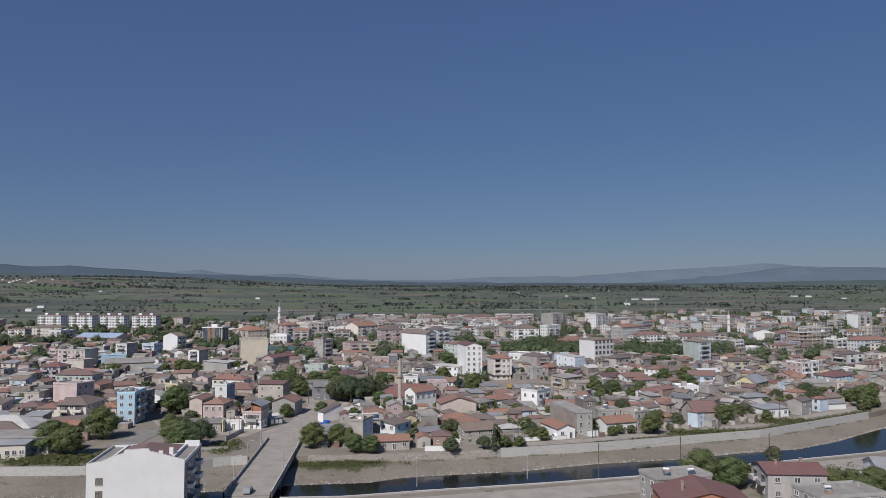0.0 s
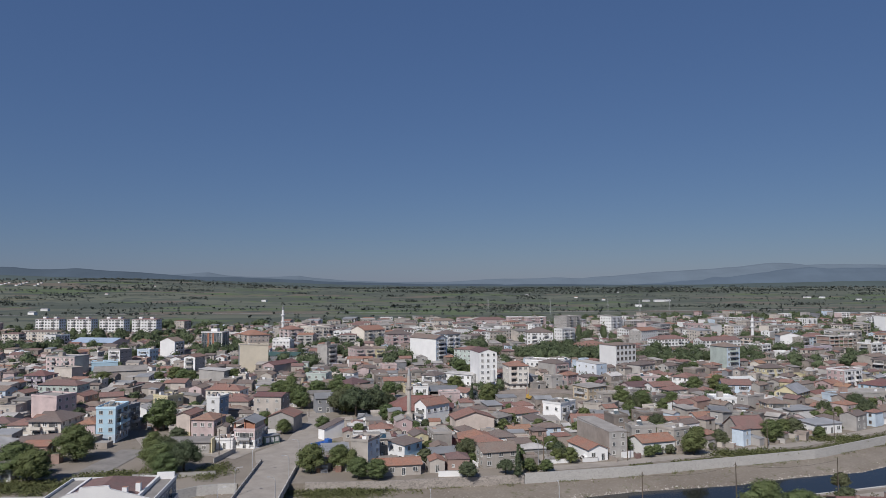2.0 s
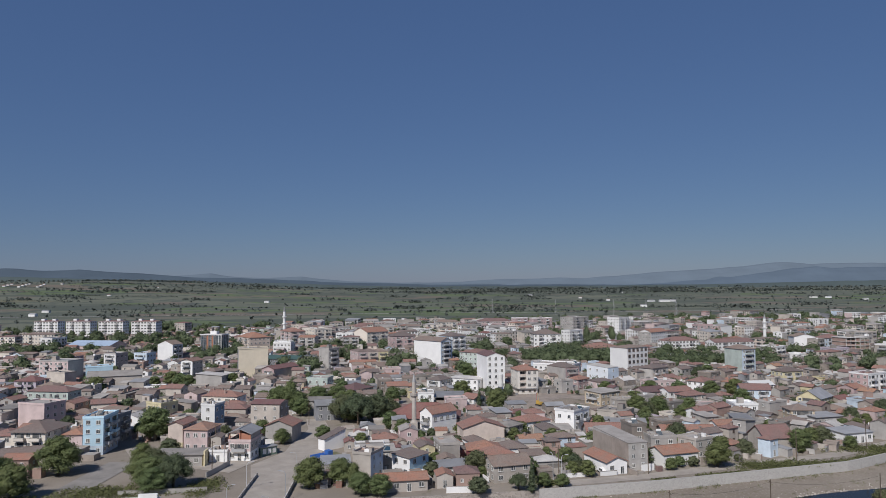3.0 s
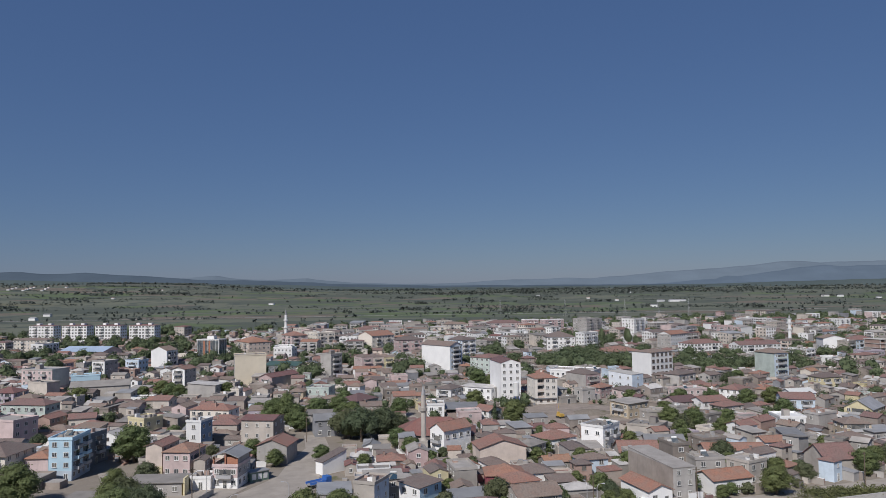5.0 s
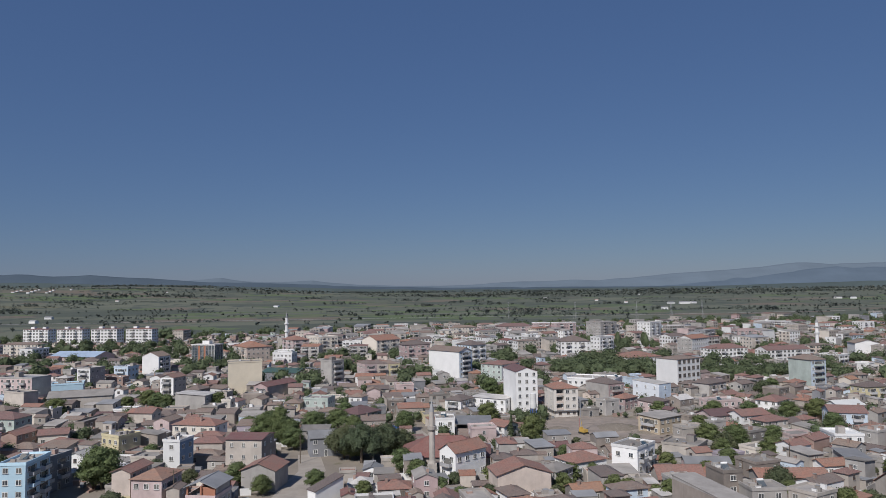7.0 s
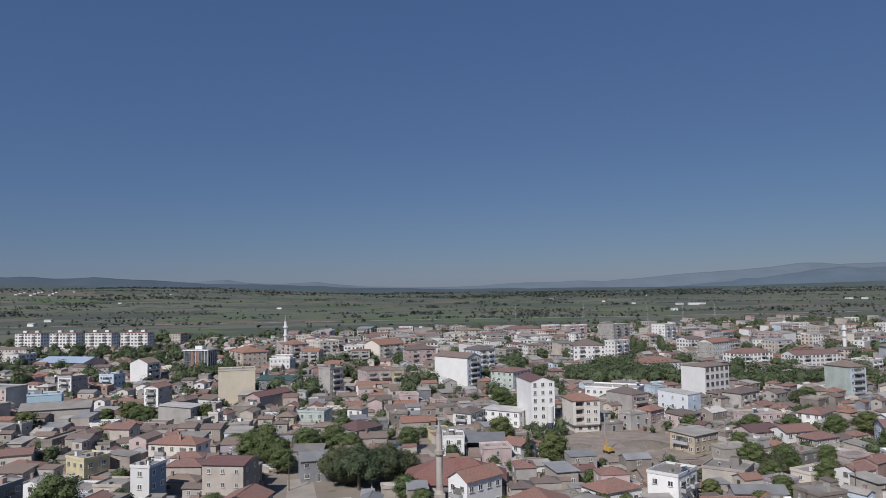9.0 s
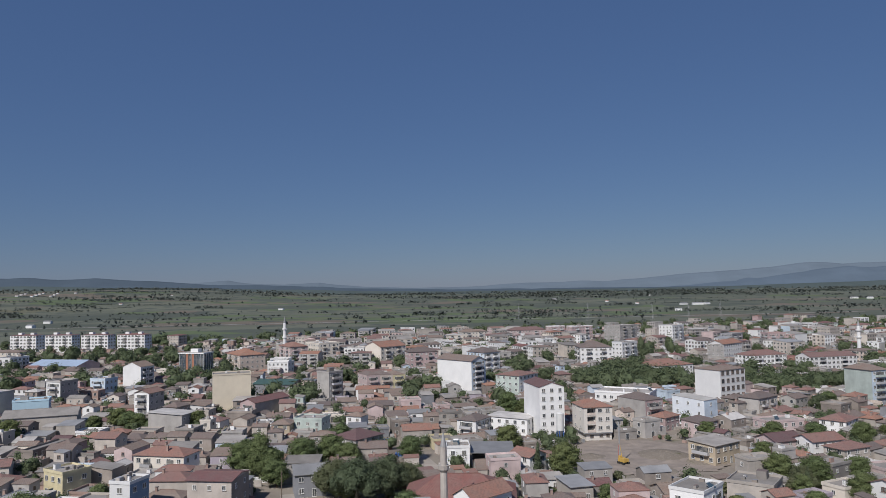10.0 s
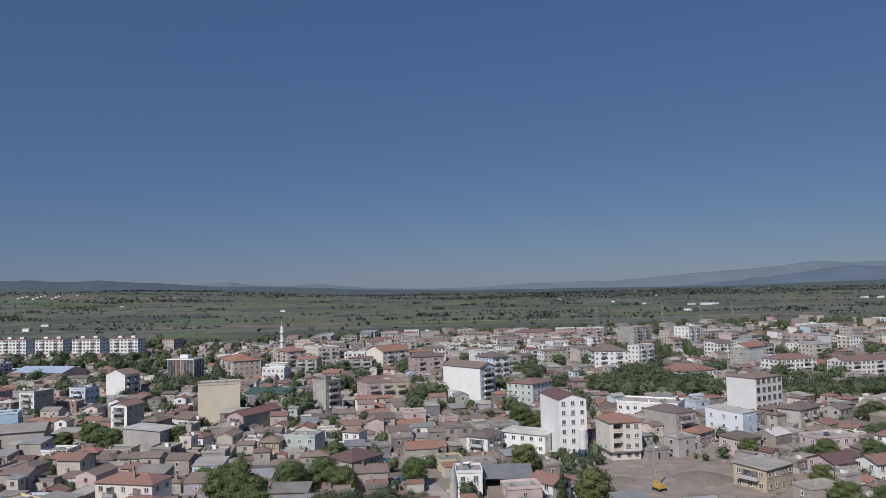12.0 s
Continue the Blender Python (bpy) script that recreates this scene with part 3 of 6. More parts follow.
    for k in range(chimney):
        cx, cy = w * (0.25 + 0.5 * k), d * (0.4 + 0.2 * k)
        cs = Shape().box(cx - 0.3, cy - 0.3, h, cx + 0.3, cy + 0.3, h + (rise or 0.19 * min(w, d)) + 0.9, "brick")
        cs.box(cx - 0.38, cy - 0.38, h + (rise or 0.19 * min(w, d)) + 0.9, cx + 0.38, cy + 0.38, h + (rise or 0.19 * min(w, d)) + 1.02, "concrete")
        if joined:
            TOWN.take(cs, here, tone)
        else:
            part("chimney", cs, root)
    stand(footprint(x, y, rot, w, d))
    return root


FOOT = {}


def stand(fp):
    """Notes the ground that a building takes up."""
    FOOT.setdefault((int(fp[0].x // 30), int(fp[0].y // 30)), []).append(fp)


class Joined(Shape):
    """Many far houses as one mesh, with a shade for each."""

    tones = []

    def take(self, shape, m, tone):
        n = len(self.v)
        self.v += [tuple(m @ Vector(p)) for p in shape.v]
        self.f += [tuple(i + n for i in f) for f in shape.f]
        index = [self.mat(k) for k in shape.mats]
        self.m += [index[i] for i in shape.m]
        self.tones.extend([tone] * len(shape.f))

    def mesh(self, name, smooth=False):
        me = Shape.mesh(self, name)
        me.attributes.new("tone", "FLOAT", "FACE").data.foreach_set("value", self.tones)
        return me


TOWN = Joined()
FLATS = []


def footprint(x, y, rot, w, d):
    a = radians(rot)
    u, v = Vector((math.cos(a), math.sin(a))), Vector((-math.sin(a), math.cos(a)))
    return Vector((x, y)) + u * w / 2 + v * d / 2, u, v, w / 2, d / 2


def clear(fp, gap):
    """Whether a footprint keeps a gap from all those that stand."""
    c, u, v, a, b = fp
    r = math.hypot(a, b)
    i, j = int(c.x // 30), int(c.y // 30)
    for c2, u2, v2, a2, b2 in (fp2 for di in (-1, 0, 1) for dj in (-1, 0, 1) for fp2 in FOOT.get((i + di, j + dj), ())):
        t = c2 - c
        if t.length > r + math.hypot(a2, b2) + gap:
            continue
        for axis in (u, v, u2, v2):
            reach = a * abs(u.dot(axis)) + b * abs(v.dot(axis)) + a2 * abs(u2.dot(axis)) + b2 * abs(v2.dot(axis))
            if abs(t.dot(axis)) > reach + gap:
                break
        else:
            return False
    return True


def near_line(p, pts):
    best = 1e9
    for a, b in zip(pts, pts[1:]):
        a, b = Vector(a), Vector(b)
        k = max(0.0, min(1.0, (p - a).dot(b - a) / (b - a).length_squared))
        best = min(best, (p - a - (b - a) * k).length)
    return best

# ---- the known buildings ----
# far apartment blocks, four alike in a row
for k in range(4):
    # narrow right face in pale blue, a painted stand-in for its shade
    block = house(-270.1 - 29.3 * k * math.cos(radians(-10)) - 9.5 * k, 863.4 + 6.5 * k, 80, 12.8, 29.0, 16.2, 5, "white", "hip", "tile_maroon", label="white five-storey apartment block with a dark red roof", name="apartment_block",
                  category="apartment block", group="row of white apartment blocks", windows="flr", balcony="l", side=dict(f="pale_blue"), pitch=3.4, wsize=(2.3, 1.7), rise=0.9, over=0.25)
    for y0 in (5.5, 19.0):
        part("stair_head", Shape().box(4.2, y0, 16.3, 8.4, y0 + 4.0, 18.9, "white", "concrete"), block, "white stair head on the roof")
house(-170.0, 563.0, -20, 12.5, 11, 13.6, 4, "white", "gable", "tile_brown", label="whitewashed house with a blank gable wall", name="gabled_house", windows="r", balcony="r", ridge_back=True, rise=2.6, over=0.25)
office = tagged(new("office_building"), label="dark glass office block with white fins and brown panels", category="office")
office.matrix_basis = pose(-133.5, 594.8, 0, 0, 0, 75) @ Matrix.Diagonal((0.82, 0.74, 1.12, 1))
part("wall", Shape().box(0, 0, 0, 13, 23.5, 3.2, "white").box(0.15, 0.15, 3.2, 12.85, 23.35, 15.6, "glass_blue"), office, "glazed dark walls on a white ground floor")
part("roof", Shape().box(-0.5, -0.5, 15.6, 13.5, 24, 16.2, "white", "concrete").box(4, 8, 16.2, 9, 15, 18.2, "white", "concrete"), office, "white flat roof with a stair head")
for k in range(9):
    y0 = 0.2 + k * 2.8
    part("fin", Shape().box(-0.25, y0, 3.2, 0.12, y0 + 0.35, 15.6, "frame_white" if k in (0, 1, 4, 8) else "slate"), office)
for k in (3, 5):
    part("panel", Shape().box(-0.12, 0.7 + k * 2.8, 3.4, 0.12, 2.5 + k * 2.8, 15.4, "fired_brick"), office, "brown cladding panel")
for k in range(5):
    part("fin", Shape().box(0.2 + k * 3.1, -0.25, 3.2, 0.5 + k * 3.1, 0.12, 15.6, "frame_white"), office)
for k in range(1, 4):
    part("floor_band", Shape().box(-0.1, -0.1, 3.2 + k * 3.1, 13.1, 23.6, 3.45 + k * 3.1, "slate"), office)
stand(footprint(-130, 594, 75, 13, 23.5))
house(-95.6, 479.5, 15, 17.2, 12, 16.4, 6, "buff", "flat", "concrete", label="tall building with a blank beige side wall", name="beige_block", category="building", windows="rb", side=dict(l="slate"))
house(-120.2, 631.2, 33, 17.4, 26, 13, 4, "peach", "hip", "tile_red", label="beige four-storey apartment house with a red roof", name="apartment_house", category="apartment house", balcony="l")
house(43.7, 404.1, 9, 9.5, 19, 18.0, 6, "white", "gable", "tile_maroon", label="narrow white six-storey apartment house with a blank side wall", name="white_tower", category="apartment house", windows="fr", rise=1.6, pitch=2.4, over=0.2, wsize=(1.3, 1.5))
block = tagged(new("cream_house"), label="pale cream-white four-storey apartment house with an orange tiled roof", category="apartment house")
block.matrix_basis = pose(57.9, 395.2, 0, 0, 0, 7)
part("base", Shape().box(0.9, 0.9, -0.5, 10.4, 12.4, 2.6, "ivory"), block, "set-back cream ground floor")
s = Shape().box(0, 0, 2.6, 10.5, 12.5, 2.9, "slate")
s.box(0, 1.3, 2.9, 10.5, 12.5, 11.9, "ivory")
s.box(0, 0, 2.9, 1.2, 1.3, 11.9, "ivory").box(4.3, 0, 2.9, 10.5, 1.3, 11.9, "ivory")
part("wall", s, block)
for k in range(3):
    z = 2.9 + 3.0 * k
    part("balcony", Shape().box(1.2, 0.0, z, 4.3, 1.3, z + 0.15, "concrete").box(1.2, 0.0, z + 0.15, 4.3, 0.12, z + 1.0, "peach").box(1.2, 0.0, z + 2.75, 4.3, 1.3, z + 3.0, "ivory"), block)
    part("door", Shape().box(1.6, 1.24, z + 0.15, 3.9, 1.3, z + 2.2, "glass_dark"), block, "dark balcony door")
    for px in (5.9, 8.7):
        wm, pm = window_meshes(1.5, 1.4, "frame_white", "glass_dark", False)
        part("window", wm, block, at=pose(px, -0.005, z + 1.0))
    for py in (3.5, 9.0):
        wm, pm = window_meshes(0.8, 0.9, "frame_white", "glass_dark", False)
        part("window", wm, block, at=facade("l", 10.5, 12.5)[0] @ pose(12.5 - py, -0.005, z + 1.2))
for px in (3.0, 6.5, 9.0):
    wm, pm = window_meshes(1.3, 1.0, "frame_brown", "glass_dark", False)
    part("window", wm, block, at=pose(px, 0.895, 1.0))
rs, gb = roof_shape("hip", 10.5, 12.5, 11.9, "tile_red", 2.0, 0.4, "ivory")
part("roof", rs, block)
part("chimney", Shape().box(4.6, 5.6, 12.5, 5.4, 6.4, 14.6, "ivory", "concrete"), block)
stand(footprint(57.9, 395.2, 7, 10.5, 12.5))
house(108.6, 414.5, 34, 8.5, 14.5, 10.2, 3, "ice", "shed", "kerb_stone", label="pale blue-white three-storey building with a shed roof", name="white_hall", category="building", windows="fl", side=dict(f="pale_blue"), pitch=4.6, rise=0.8, over=0.15, wsize=(1.0, 1.3))
house(131.5, 453.3, 30, 17.2, 13.5, 17, 5, "white", "hip", "tile_brown", label="white five-storey block with rows of square dark windows", name="white_block", category="apartment block", windows="frb", pitch=3.3, wsize=(1.9, 1.9), frame_mat="frame_brown", base="slate", rise=1.2, over=0.3)
# balcony face tinted pale blue to carry its weaker light
house(27.0, 514.7, 41, 10.5, 26, 17.4, 6, "white", "gable", "tile_brown", label="white apartment block with a blank gable and a shade-tinted blue-grey balcony face", name="white_gable_block", category="apartment block", windows="f", side=dict(f="pale_blue"), balcony="f", rise=2.2)
house(-44.1, 496.9, 48, 9, 9, 14.6, 5, "grey", "flat", "concrete", label="unfinished grey concrete block with open balconies", name="concrete_block", category="building", windows="f", balcony="f", pitch=3.0)
house(200.8, 456.0, 17, 10, 14.4, 15.5, 5, "mint", "hip", "tile_brown", label="pale green apartment block with a blank side wall", name="green_block", category="apartment block", windows="fr", balcony="f", side=dict(f="pale_blue"))
house(205.4, 622.2, 38, 24.5, 12, 15, 5, "white", "gable", "tile_red", label="white apartment block with a red gabled roof", name="white_apartments", category="apartment block", windows="flr", side=dict(l="grey"))
house(88.1, 355.5, 33, 12.5, 9.5, 6.0, 2, "ochre", "shed", "concrete", label="weathered yellow two-storey house with an outside stair", name="yellow_house", rise=0.5, windows="fl", balcony="l")
house(140.0, 436.3, 35, 15.0, 9, 7.2, 2, "beige", "hip", "tile_brown", label="beige two-storey house with a tiled roof", windows="f", side=dict(l="grey"), balcony="f")
house(49.0, 495.7, 49, 17.2, 14, 11.5, 4, "white", "hip", "tile_red", label="white and turquoise four-storey house with a red roof", windows="fl", side=dict(l="mint"), rise=1.5)
house(39.5, 407.5, 60, 11, 16, 6, 2, "white", "shed", "rubble", label="long white two-storey house with a weathered flat roof", windows="fl", rise=0.3, name="long_house")
house(99.2, 451.2, 60, 15, 24, 7.6, 2, "white", "flat", "concrete", label="white flat-roofed two-storey building", windows="fl")
house(87, 418, 28, 9.5, 15, 10.2, 3, "grey", "hip", "tile_brown", label="grey plastered three-storey house with a dull red front", windows="f", balcony="f", over=0.15, side=dict(f="rose"))
house(205.6, 583.9, 16, 28, 14, 10.5, 4, "white", "hip", "tile_red", label="white terraced apartments with red roofs", name="white_terrace", category="apartment block", group="white terraces", windows="fl", balcony="f", pitch=3.0, wsize=(1.9, 1.7), over=0.2)
house(234, 567, 12, 34, 12, 10.5, 4, "white", "gable", "tile_red", label="white terraced apartments with red roofs", name="white_terrace", category="apartment block", group="white terraces", windows="fl", balcony="f", pitch=3.0, wsize=(1.9, 1.7), over=0.2)
house(141.9, 565.0, 22, 26, 20, 7.4, 2, "white", "hip", "tile_red", label="school with white walls and a broad red roof", name="school", category="school", windows="fl", rise=3.0)
house(180.4, 783.7, 35, 24, 18, 20, 7, "grey", "flat", "concrete", label="grey seven-storey apartment tower", name="apartment_tower", category="apartment block", windows="fl", balcony="f", panes=False)
house(230.7, 790.8, 40, 20, 14, 19, 6, "white", "flat", "concrete", label="white six-storey apartment tower", name="apartment_tower", category="apartment block", windows="fl", balcony="f")
for k, (px, py) in enumerate(((134.5, 872.7), (154.7, 866.4))):
    house(px, py, 22, 17 + 8 * k, 10, 16, 5, "white", "flat", "brick", label="brick and white five-storey apartment block", name="brick_apartments", category="apartment block", windows="fl", side=dict(f="rose", l="rose"), base="white", balcony="f")
house(91.0, 859.8, 6, 37, 14, 14, 4, "pink", "hip", "tile_red", label="long pink and cream apartment block", name="long_apartments", category="apartment block", windows="fl", balcony="f")
house(43.4, 855.3, 18, 26.5, 10, 13.5, 4, "cream", "hip", "tile_brown", label="cream apartment block with a brown roof", name="long_apartments", category="apartment block", windows="fl", balcony="f")
house(112.0, 640.3, -2, 22.5, 20, 13.2, 4, "white", "hip", "tile_brown", label="white four-storey apartment block with balconies", name="apartment_block", category="apartment block", windows="fl", balcony="fl", side=dict(l="grey"))
house(145.9, 655.6, 38, 18, 9, 14.5, 5, "white", "flat", "concrete", label="white block with dark glazed bays", name="apartment_block", category="apartment block", windows="fl", balcony="f")
house(39.4, 581.4, 35, 13, 16, 16, 5, "white", "hip", "tile_brown", label="white and grey apartment block with an arched gable", name="apartment_block", category="apartment block", windows="fl", balcony="f", side=dict(l="pale_blue"))
house(110.8, 364.0, 18, 11.5, 9, 5.0, 2, "pink", "gable", "tile_maroon", label="pale pink house with a dark maroon roof", windows="fl")
house(122.6, 393.6, 10, 15, 8, 5.4, 2, "pink", "flat", "concrete", label="pink flat-roofed house by a street", windows="fl")
house(-94.1, 674.3, 32, 14, 22, 15, 5, "pink", "hip", "tile_red", label="pink and white five-storey apartment house", name="apartment_house", category="apartment house", windows="fl", balcony="fl")
house(-75.3, 690.4, 34, 17, 24, 15.6, 5, "cream", "flat", "concrete", label="cream five-storey apartment house", name="apartment_house", category="apartment house", windows="fl", balcony="f")
house(-58.7, 653.2, 32, 12, 16, 9, 3, "grey", "flat", "concrete", label="grey three-storey house with deep balconies", windows="fl", balcony="fl")
house(-27.1, 655.0, 42, 23.5, 18, 15, 5, "cream", "gable", "tile_red", label="cream apartment house with a plain gable", name="apartment_house", category="apartment house", windows="f", balcony="f")
house(-6.3, 625.8, 14, 20, 14, 13.5, 4, "rose", "hip", "tile_brown", label="dull red four-storey apartment house", name="apartment_house", category="apartment house", windows="fl", balcony="f")
for k, paint in enumerate(("pink", "peach", "yellow")):
    house(-27 + 7.3 * k * math.cos(radians(26)), 516 + 7.3 * k * math.sin(radians(26)), 26, 7.2, 13, 11 - 0.4 * k, 3, paint, "hip", "tile_brown", label=paint.replace("_", " ") + " three-storey terraced house", name="terraced_house", group="row of coloured houses", balcony="f", windows="fl", over=0.02)
house(-174.9, 500.6, 66, 10, 9.5, 12.4, 4, "grey", "flat", "concrete", label="grey four-storey block with open balconies", name="concrete_block", category="building", windows="fl", balcony="l", side=dict(l="white"))
house(-167.5, 533.7, 70, 9, 10, 9.5, 3, "pale_blue", "flat", "concrete", label="pale blue three-storey house with balconies", windows="fl", balcony="l")
house(-116.1, 456.8, 72, 10, 7.5, 12, 4, "grey", "gable", "tile_orange", label="narrow grey four-storey house with an orange roof", windows="fl", balcony="l", side=dict(l="white"))
house(-101, 447, 72, 9, 7, 7.4, 2, "raw_block", "hip", "tile_brown", label="unplastered two-storey house with a tiled roof", windows="fl")
house(-92.5, 426.9, 74, 10, 15, 7.2, 2, "grey", "shed", "rubble", label="grey workshop with a shallow sheet roof", name="workshop", category="workshop", windows="f", rise=0.8)
house(-70.8, 456.3, 60, 22, 8.5, 7, 2, "rose", "gable", "tile_maroon", label="rose-red house with white window bays", windows="l", balcony="l", side=dict(f="grey"))
house(-36.5, 412.5, 76, 9, 11, 6.6, 2, "mint", "flat", "concrete", label="pale green two-storey house", windows="fl")
house(-22.4, 418.9, 66, 5.5, 6.5, 6.6, 2, "white", "hip", "tile_brown", label="small white house with a tiled roof", windows="l")
house(-21.0, 379.6, 50, 13, 11, 5.6, 2, "grey", "hip", "tile_maroon", label="grey house with a dark red roof", windows="fl")
house(-69.0, 356.0, 76, 8.5, 16.5, 6.8, 2, "cream", "hip", "tile_red", label="cream and white two-storey house with a long red tiled roof", windows="fl", side=dict(f="white"), chimney=2, balcony="l")
house(-84.6, 612.3, 72, 8, 15, 9.6, 3, "white", "flat", "concrete", label="white three-storey house with a flat roof", windows="lf")
hall = house(-240.4, 658.3, 76, 24, 39, 5.6, 1, "pink", "gable", "blue_sheet", label="large hall with pale pink walls and a blue sheet roof", name="market_hall", category="hall", windows="", rise=3.2, over=0.6)
house(-91, 541, -16, 23, 16, 4.8, 1, "slate", "gable", "green_sheet", label="market shed with a dark green sheet roof", name="market_shed", category="shed", windows="", rise=1.8)

# close to the river
# white house whose right side is slate: its shade painted on the wall
gabled = house(-65.2, 165.2, 3, 20.5, 18, 12.6, 4, "white", "flat", "concrete", label="white apartment house with a blank stepped gable wall", name="white_gable_house", category="apartment house", windows="r", balcony="r", side=dict(r="slate"))
s = Shape()
line = [(-0.1, 13.3), (3.0, 13.8), (5.4, 14.9), (7.5, 15.3), (7.8, 16.1), (12.9, 16.3), (13.2, 15.7), (17.5, 14.5), (20.6, 13.6)]
for (x0, z0), (x1, z1) in zip(line, line[1:]):
    s.face([(x0, -0.3, -0.6), (x1, -0.3, -0.6), (x1, -0.3, z1), (x0, -0.3, z0)], "white")
    s.face([(x1, -0.01, 11), (x0, -0.01, 11), (x0, -0.01, z0), (x1, -0.01, z1)], "white")
    s.face([(x0, -0.36, z0), (x1, -0.36, z1), (x1, 0.04, z1), (x0, 0.04, z0)], "white")
s.face([(-0.1, -0.3, -0.6), (-0.1, -0.3, 13.3), (-0.1, -0.01, 13.3), (-0.1, -0.01, -0.6)], "white")
s.face([(20.6, -0.3, -0.6), (20.6, -0.01, -0.6), (20.6, -0.01, 13.6), (20.6, -0.3, 13.6)], "white")
part("stepped_gable", s, gabled, "white stepped parapet")
s = Shape()
eave = [(4.0, 0.3, 13.2), (16.8, 0.3, 13.2), (16.8, 17.4, 13.2), (4.0, 17.4, 13.2)]
ridge_line = [(10.4, 0.3, 15.3), (10.4, 11.0, 15.3)]
s.face([eave[1], eave[2], ridge_line[1], ridge_line[0]], "tile_red")
s.face([eave[3], eave[0], ridge_line[0], ridge_line[1]], "tile_red")
s.face([eave[2], eave[3], ridge_line[1]], "tile_red")
part("roof_ridge", s, gabled, "red tiled middle roof")
for x0, x1 in ((3.4, 3.9), (16.9, 17.4)):
    part("side_wall", Shape().box(x0, 0.3, 12.8, x1, 17.4, 13.5, "white"), gabled)
part("end_wall", Shape().box(16.9, 16.8, 12.8, 20.4, 17.4, 14.2, "white"), gabled)
for z in (3.0, 5.8, 8.6):
    wm, pm = window_meshes(1.5, 1.5, "frame_brown", "glass_dark", True)
    part("pane", pm, part("window", wm, gabled, at=pose(2.6, -0.305, z)))
for k in range(2):
    part("chimney", Shape().box(14.2 + 1.6 * k, 3 + 3 * k, 12.8, 15.1 + 1.6 * k, 4 + 3 * k, 15.0, "white", "tile_red"), gabled)
house(60.5, 153.5, -8, 18.5, 14, 5.4, 2, "fired_brick", "gable", "tile_maroon", label="unplastered orange brick house with a broad maroon roof", windows="", chimney=1, ridge_back=True, rise=2.4, frame_mat="frame_white")
house(64.1, 169.2, 10, 15.0, 8, 6.0, 2, "grey", "flat", "concrete", label="grey house with a worn flat roof", windows="fl")
house(92.5, 171.0, -8, 14, 11, 6.6, 2, "grey", "gable", "tile_maroon", label="grey two-storey house with balconies and a maroon roof", windows="fl", balcony="l", chimney=2, rise=1.4, pitch=4.5)
house(97, 156.5, 6, 17, 10, 4.6, 2, "grey", "flat", "concrete", label="low grey house with a flat roof", windows="fl")
house(127.5, 180.0, -14, 14, 11, 4.4, 1, "white", "gable", "sheet_metal", label="white shed with a pale blue sheet roof", name="shed", category="shed", windows="fl")
house(-101.0, 281.0, 0, 6.4, 12, 11.5, 4, "sky_blue", "flat", "concrete", label="sky-blue four-storey house with balconies on its corner", name="blue_house", windows="fr", balcony="r", side=dict(r="sky_blue"), base="pale_blue", pitch=2.8)
house(-98.5, 294, 76, 13, 7, 9.0, 3, "slate", "flat", "concrete", label="long blue-grey house with continuous balconies", windows="f", balcony="f")
house(-108.0, 282.0, 0, 6.4, 9, 6.4, 2, "pink", "hip", "tile_red", label="pink house with a blank rendered panel", windows="r")
shop_house = house(-110.2, 276.0, 84, 14, 11, 8.6, 3, "cream", "hip", "tile_brown", label="cream house with a red shop awning", windows="lf", base="white", balcony="l", over=0.8)
awning = Shape().box(1.5, -1.5, 2.45, 9.0, -0.02, 2.6, "crimson").box(1.5, -1.5, 2.1, 9.0, -1.44, 2.45, "crimson")
part("awning", awning, shop_house, "red shop awning", at=facade("l", 14, 11)[0])
house(-141, 287, 4, 9, 8, 6, 2, "white", "hip", "tile_red", label="white house above a shop", windows="f")
house(-134.6, 326.5, 68, 10, 13, 8.8, 3, "pink", "flat", "concrete", label="pale pink flat-roofed house with a blank wall", windows="f")
house(-146.3, 372.5, 78, 9, 20, 7.6, 2, "mint", "hip", "tile_red", label="pale teal house with a red roof", windows="lf", balcony="l")
house(-177.3, 407.8, 80, 10, 11.5, 8, 3, "lilac", "hip", "tile_maroon", label="lilac house with a dark roof", windows="lf", balcony="l")
house(-61.8, 280.7, 80, 10.0, 8, 7.4, 2, "pink", "hip", "tile_orange", label="pale lilac-pink house with a glazed upper storey", windows="fl", balcony="f", pitch=2.3)
house(-70.5, 283.7, 80, 10, 5, 8.6, 3, "peach", "gable", "tile_red", label="narrow house with yellow bays and a steep roof", windows="f", base="yellow")
# right wall of the pink house in grey, shade put in as paint
open_house = house(-52.5, 269.6, -10, 7.0, 9, 5.8, 2, "pink", "flat", "concrete", label="pink house over a glazed shop with an open brick top storey", windows="fr", base="white", side=dict(r="grey"), pitch=2.3, balcony="f")
for px, py in ((0.0, 0.1), (6.6, 0.1), (0.0, 8.5), (6.6, 8.5), (3.3, 0.1)):
    part("brick_post", Shape().box(px, py, 6.0, px + 0.4, py + 0.4, 8.5, "fired_brick"), open_house, "bare brick post")
part("brick_wall", Shape().box(3.6, 0.5, 6.0, 6.6, 0.7, 8.3, "fired_brick").box(6.7, 0.5, 6.0, 6.9, 8.5, 8.5, "grey").box(0.4, 8.6, 6.0, 6.6, 8.8, 8.5, "fired_brick"), open_house, "unplastered brick infill")
rs, gables = roof_shape("gable", 7.0, 9, 8.4, "sheet_metal", 1.3, 0.5, "fired_brick", True)
part("top_roof", rs, open_house, "grey sheet roof over the open storey")
house(-58.0, 268.3, -3, 5.4, 6, 3.0, 1, "white", "flat", "concrete", label="low white garage with a wide dark opening", name="garage", category="garage", windows="f", wsize=(2.4, 1.5), pitch=4.0)
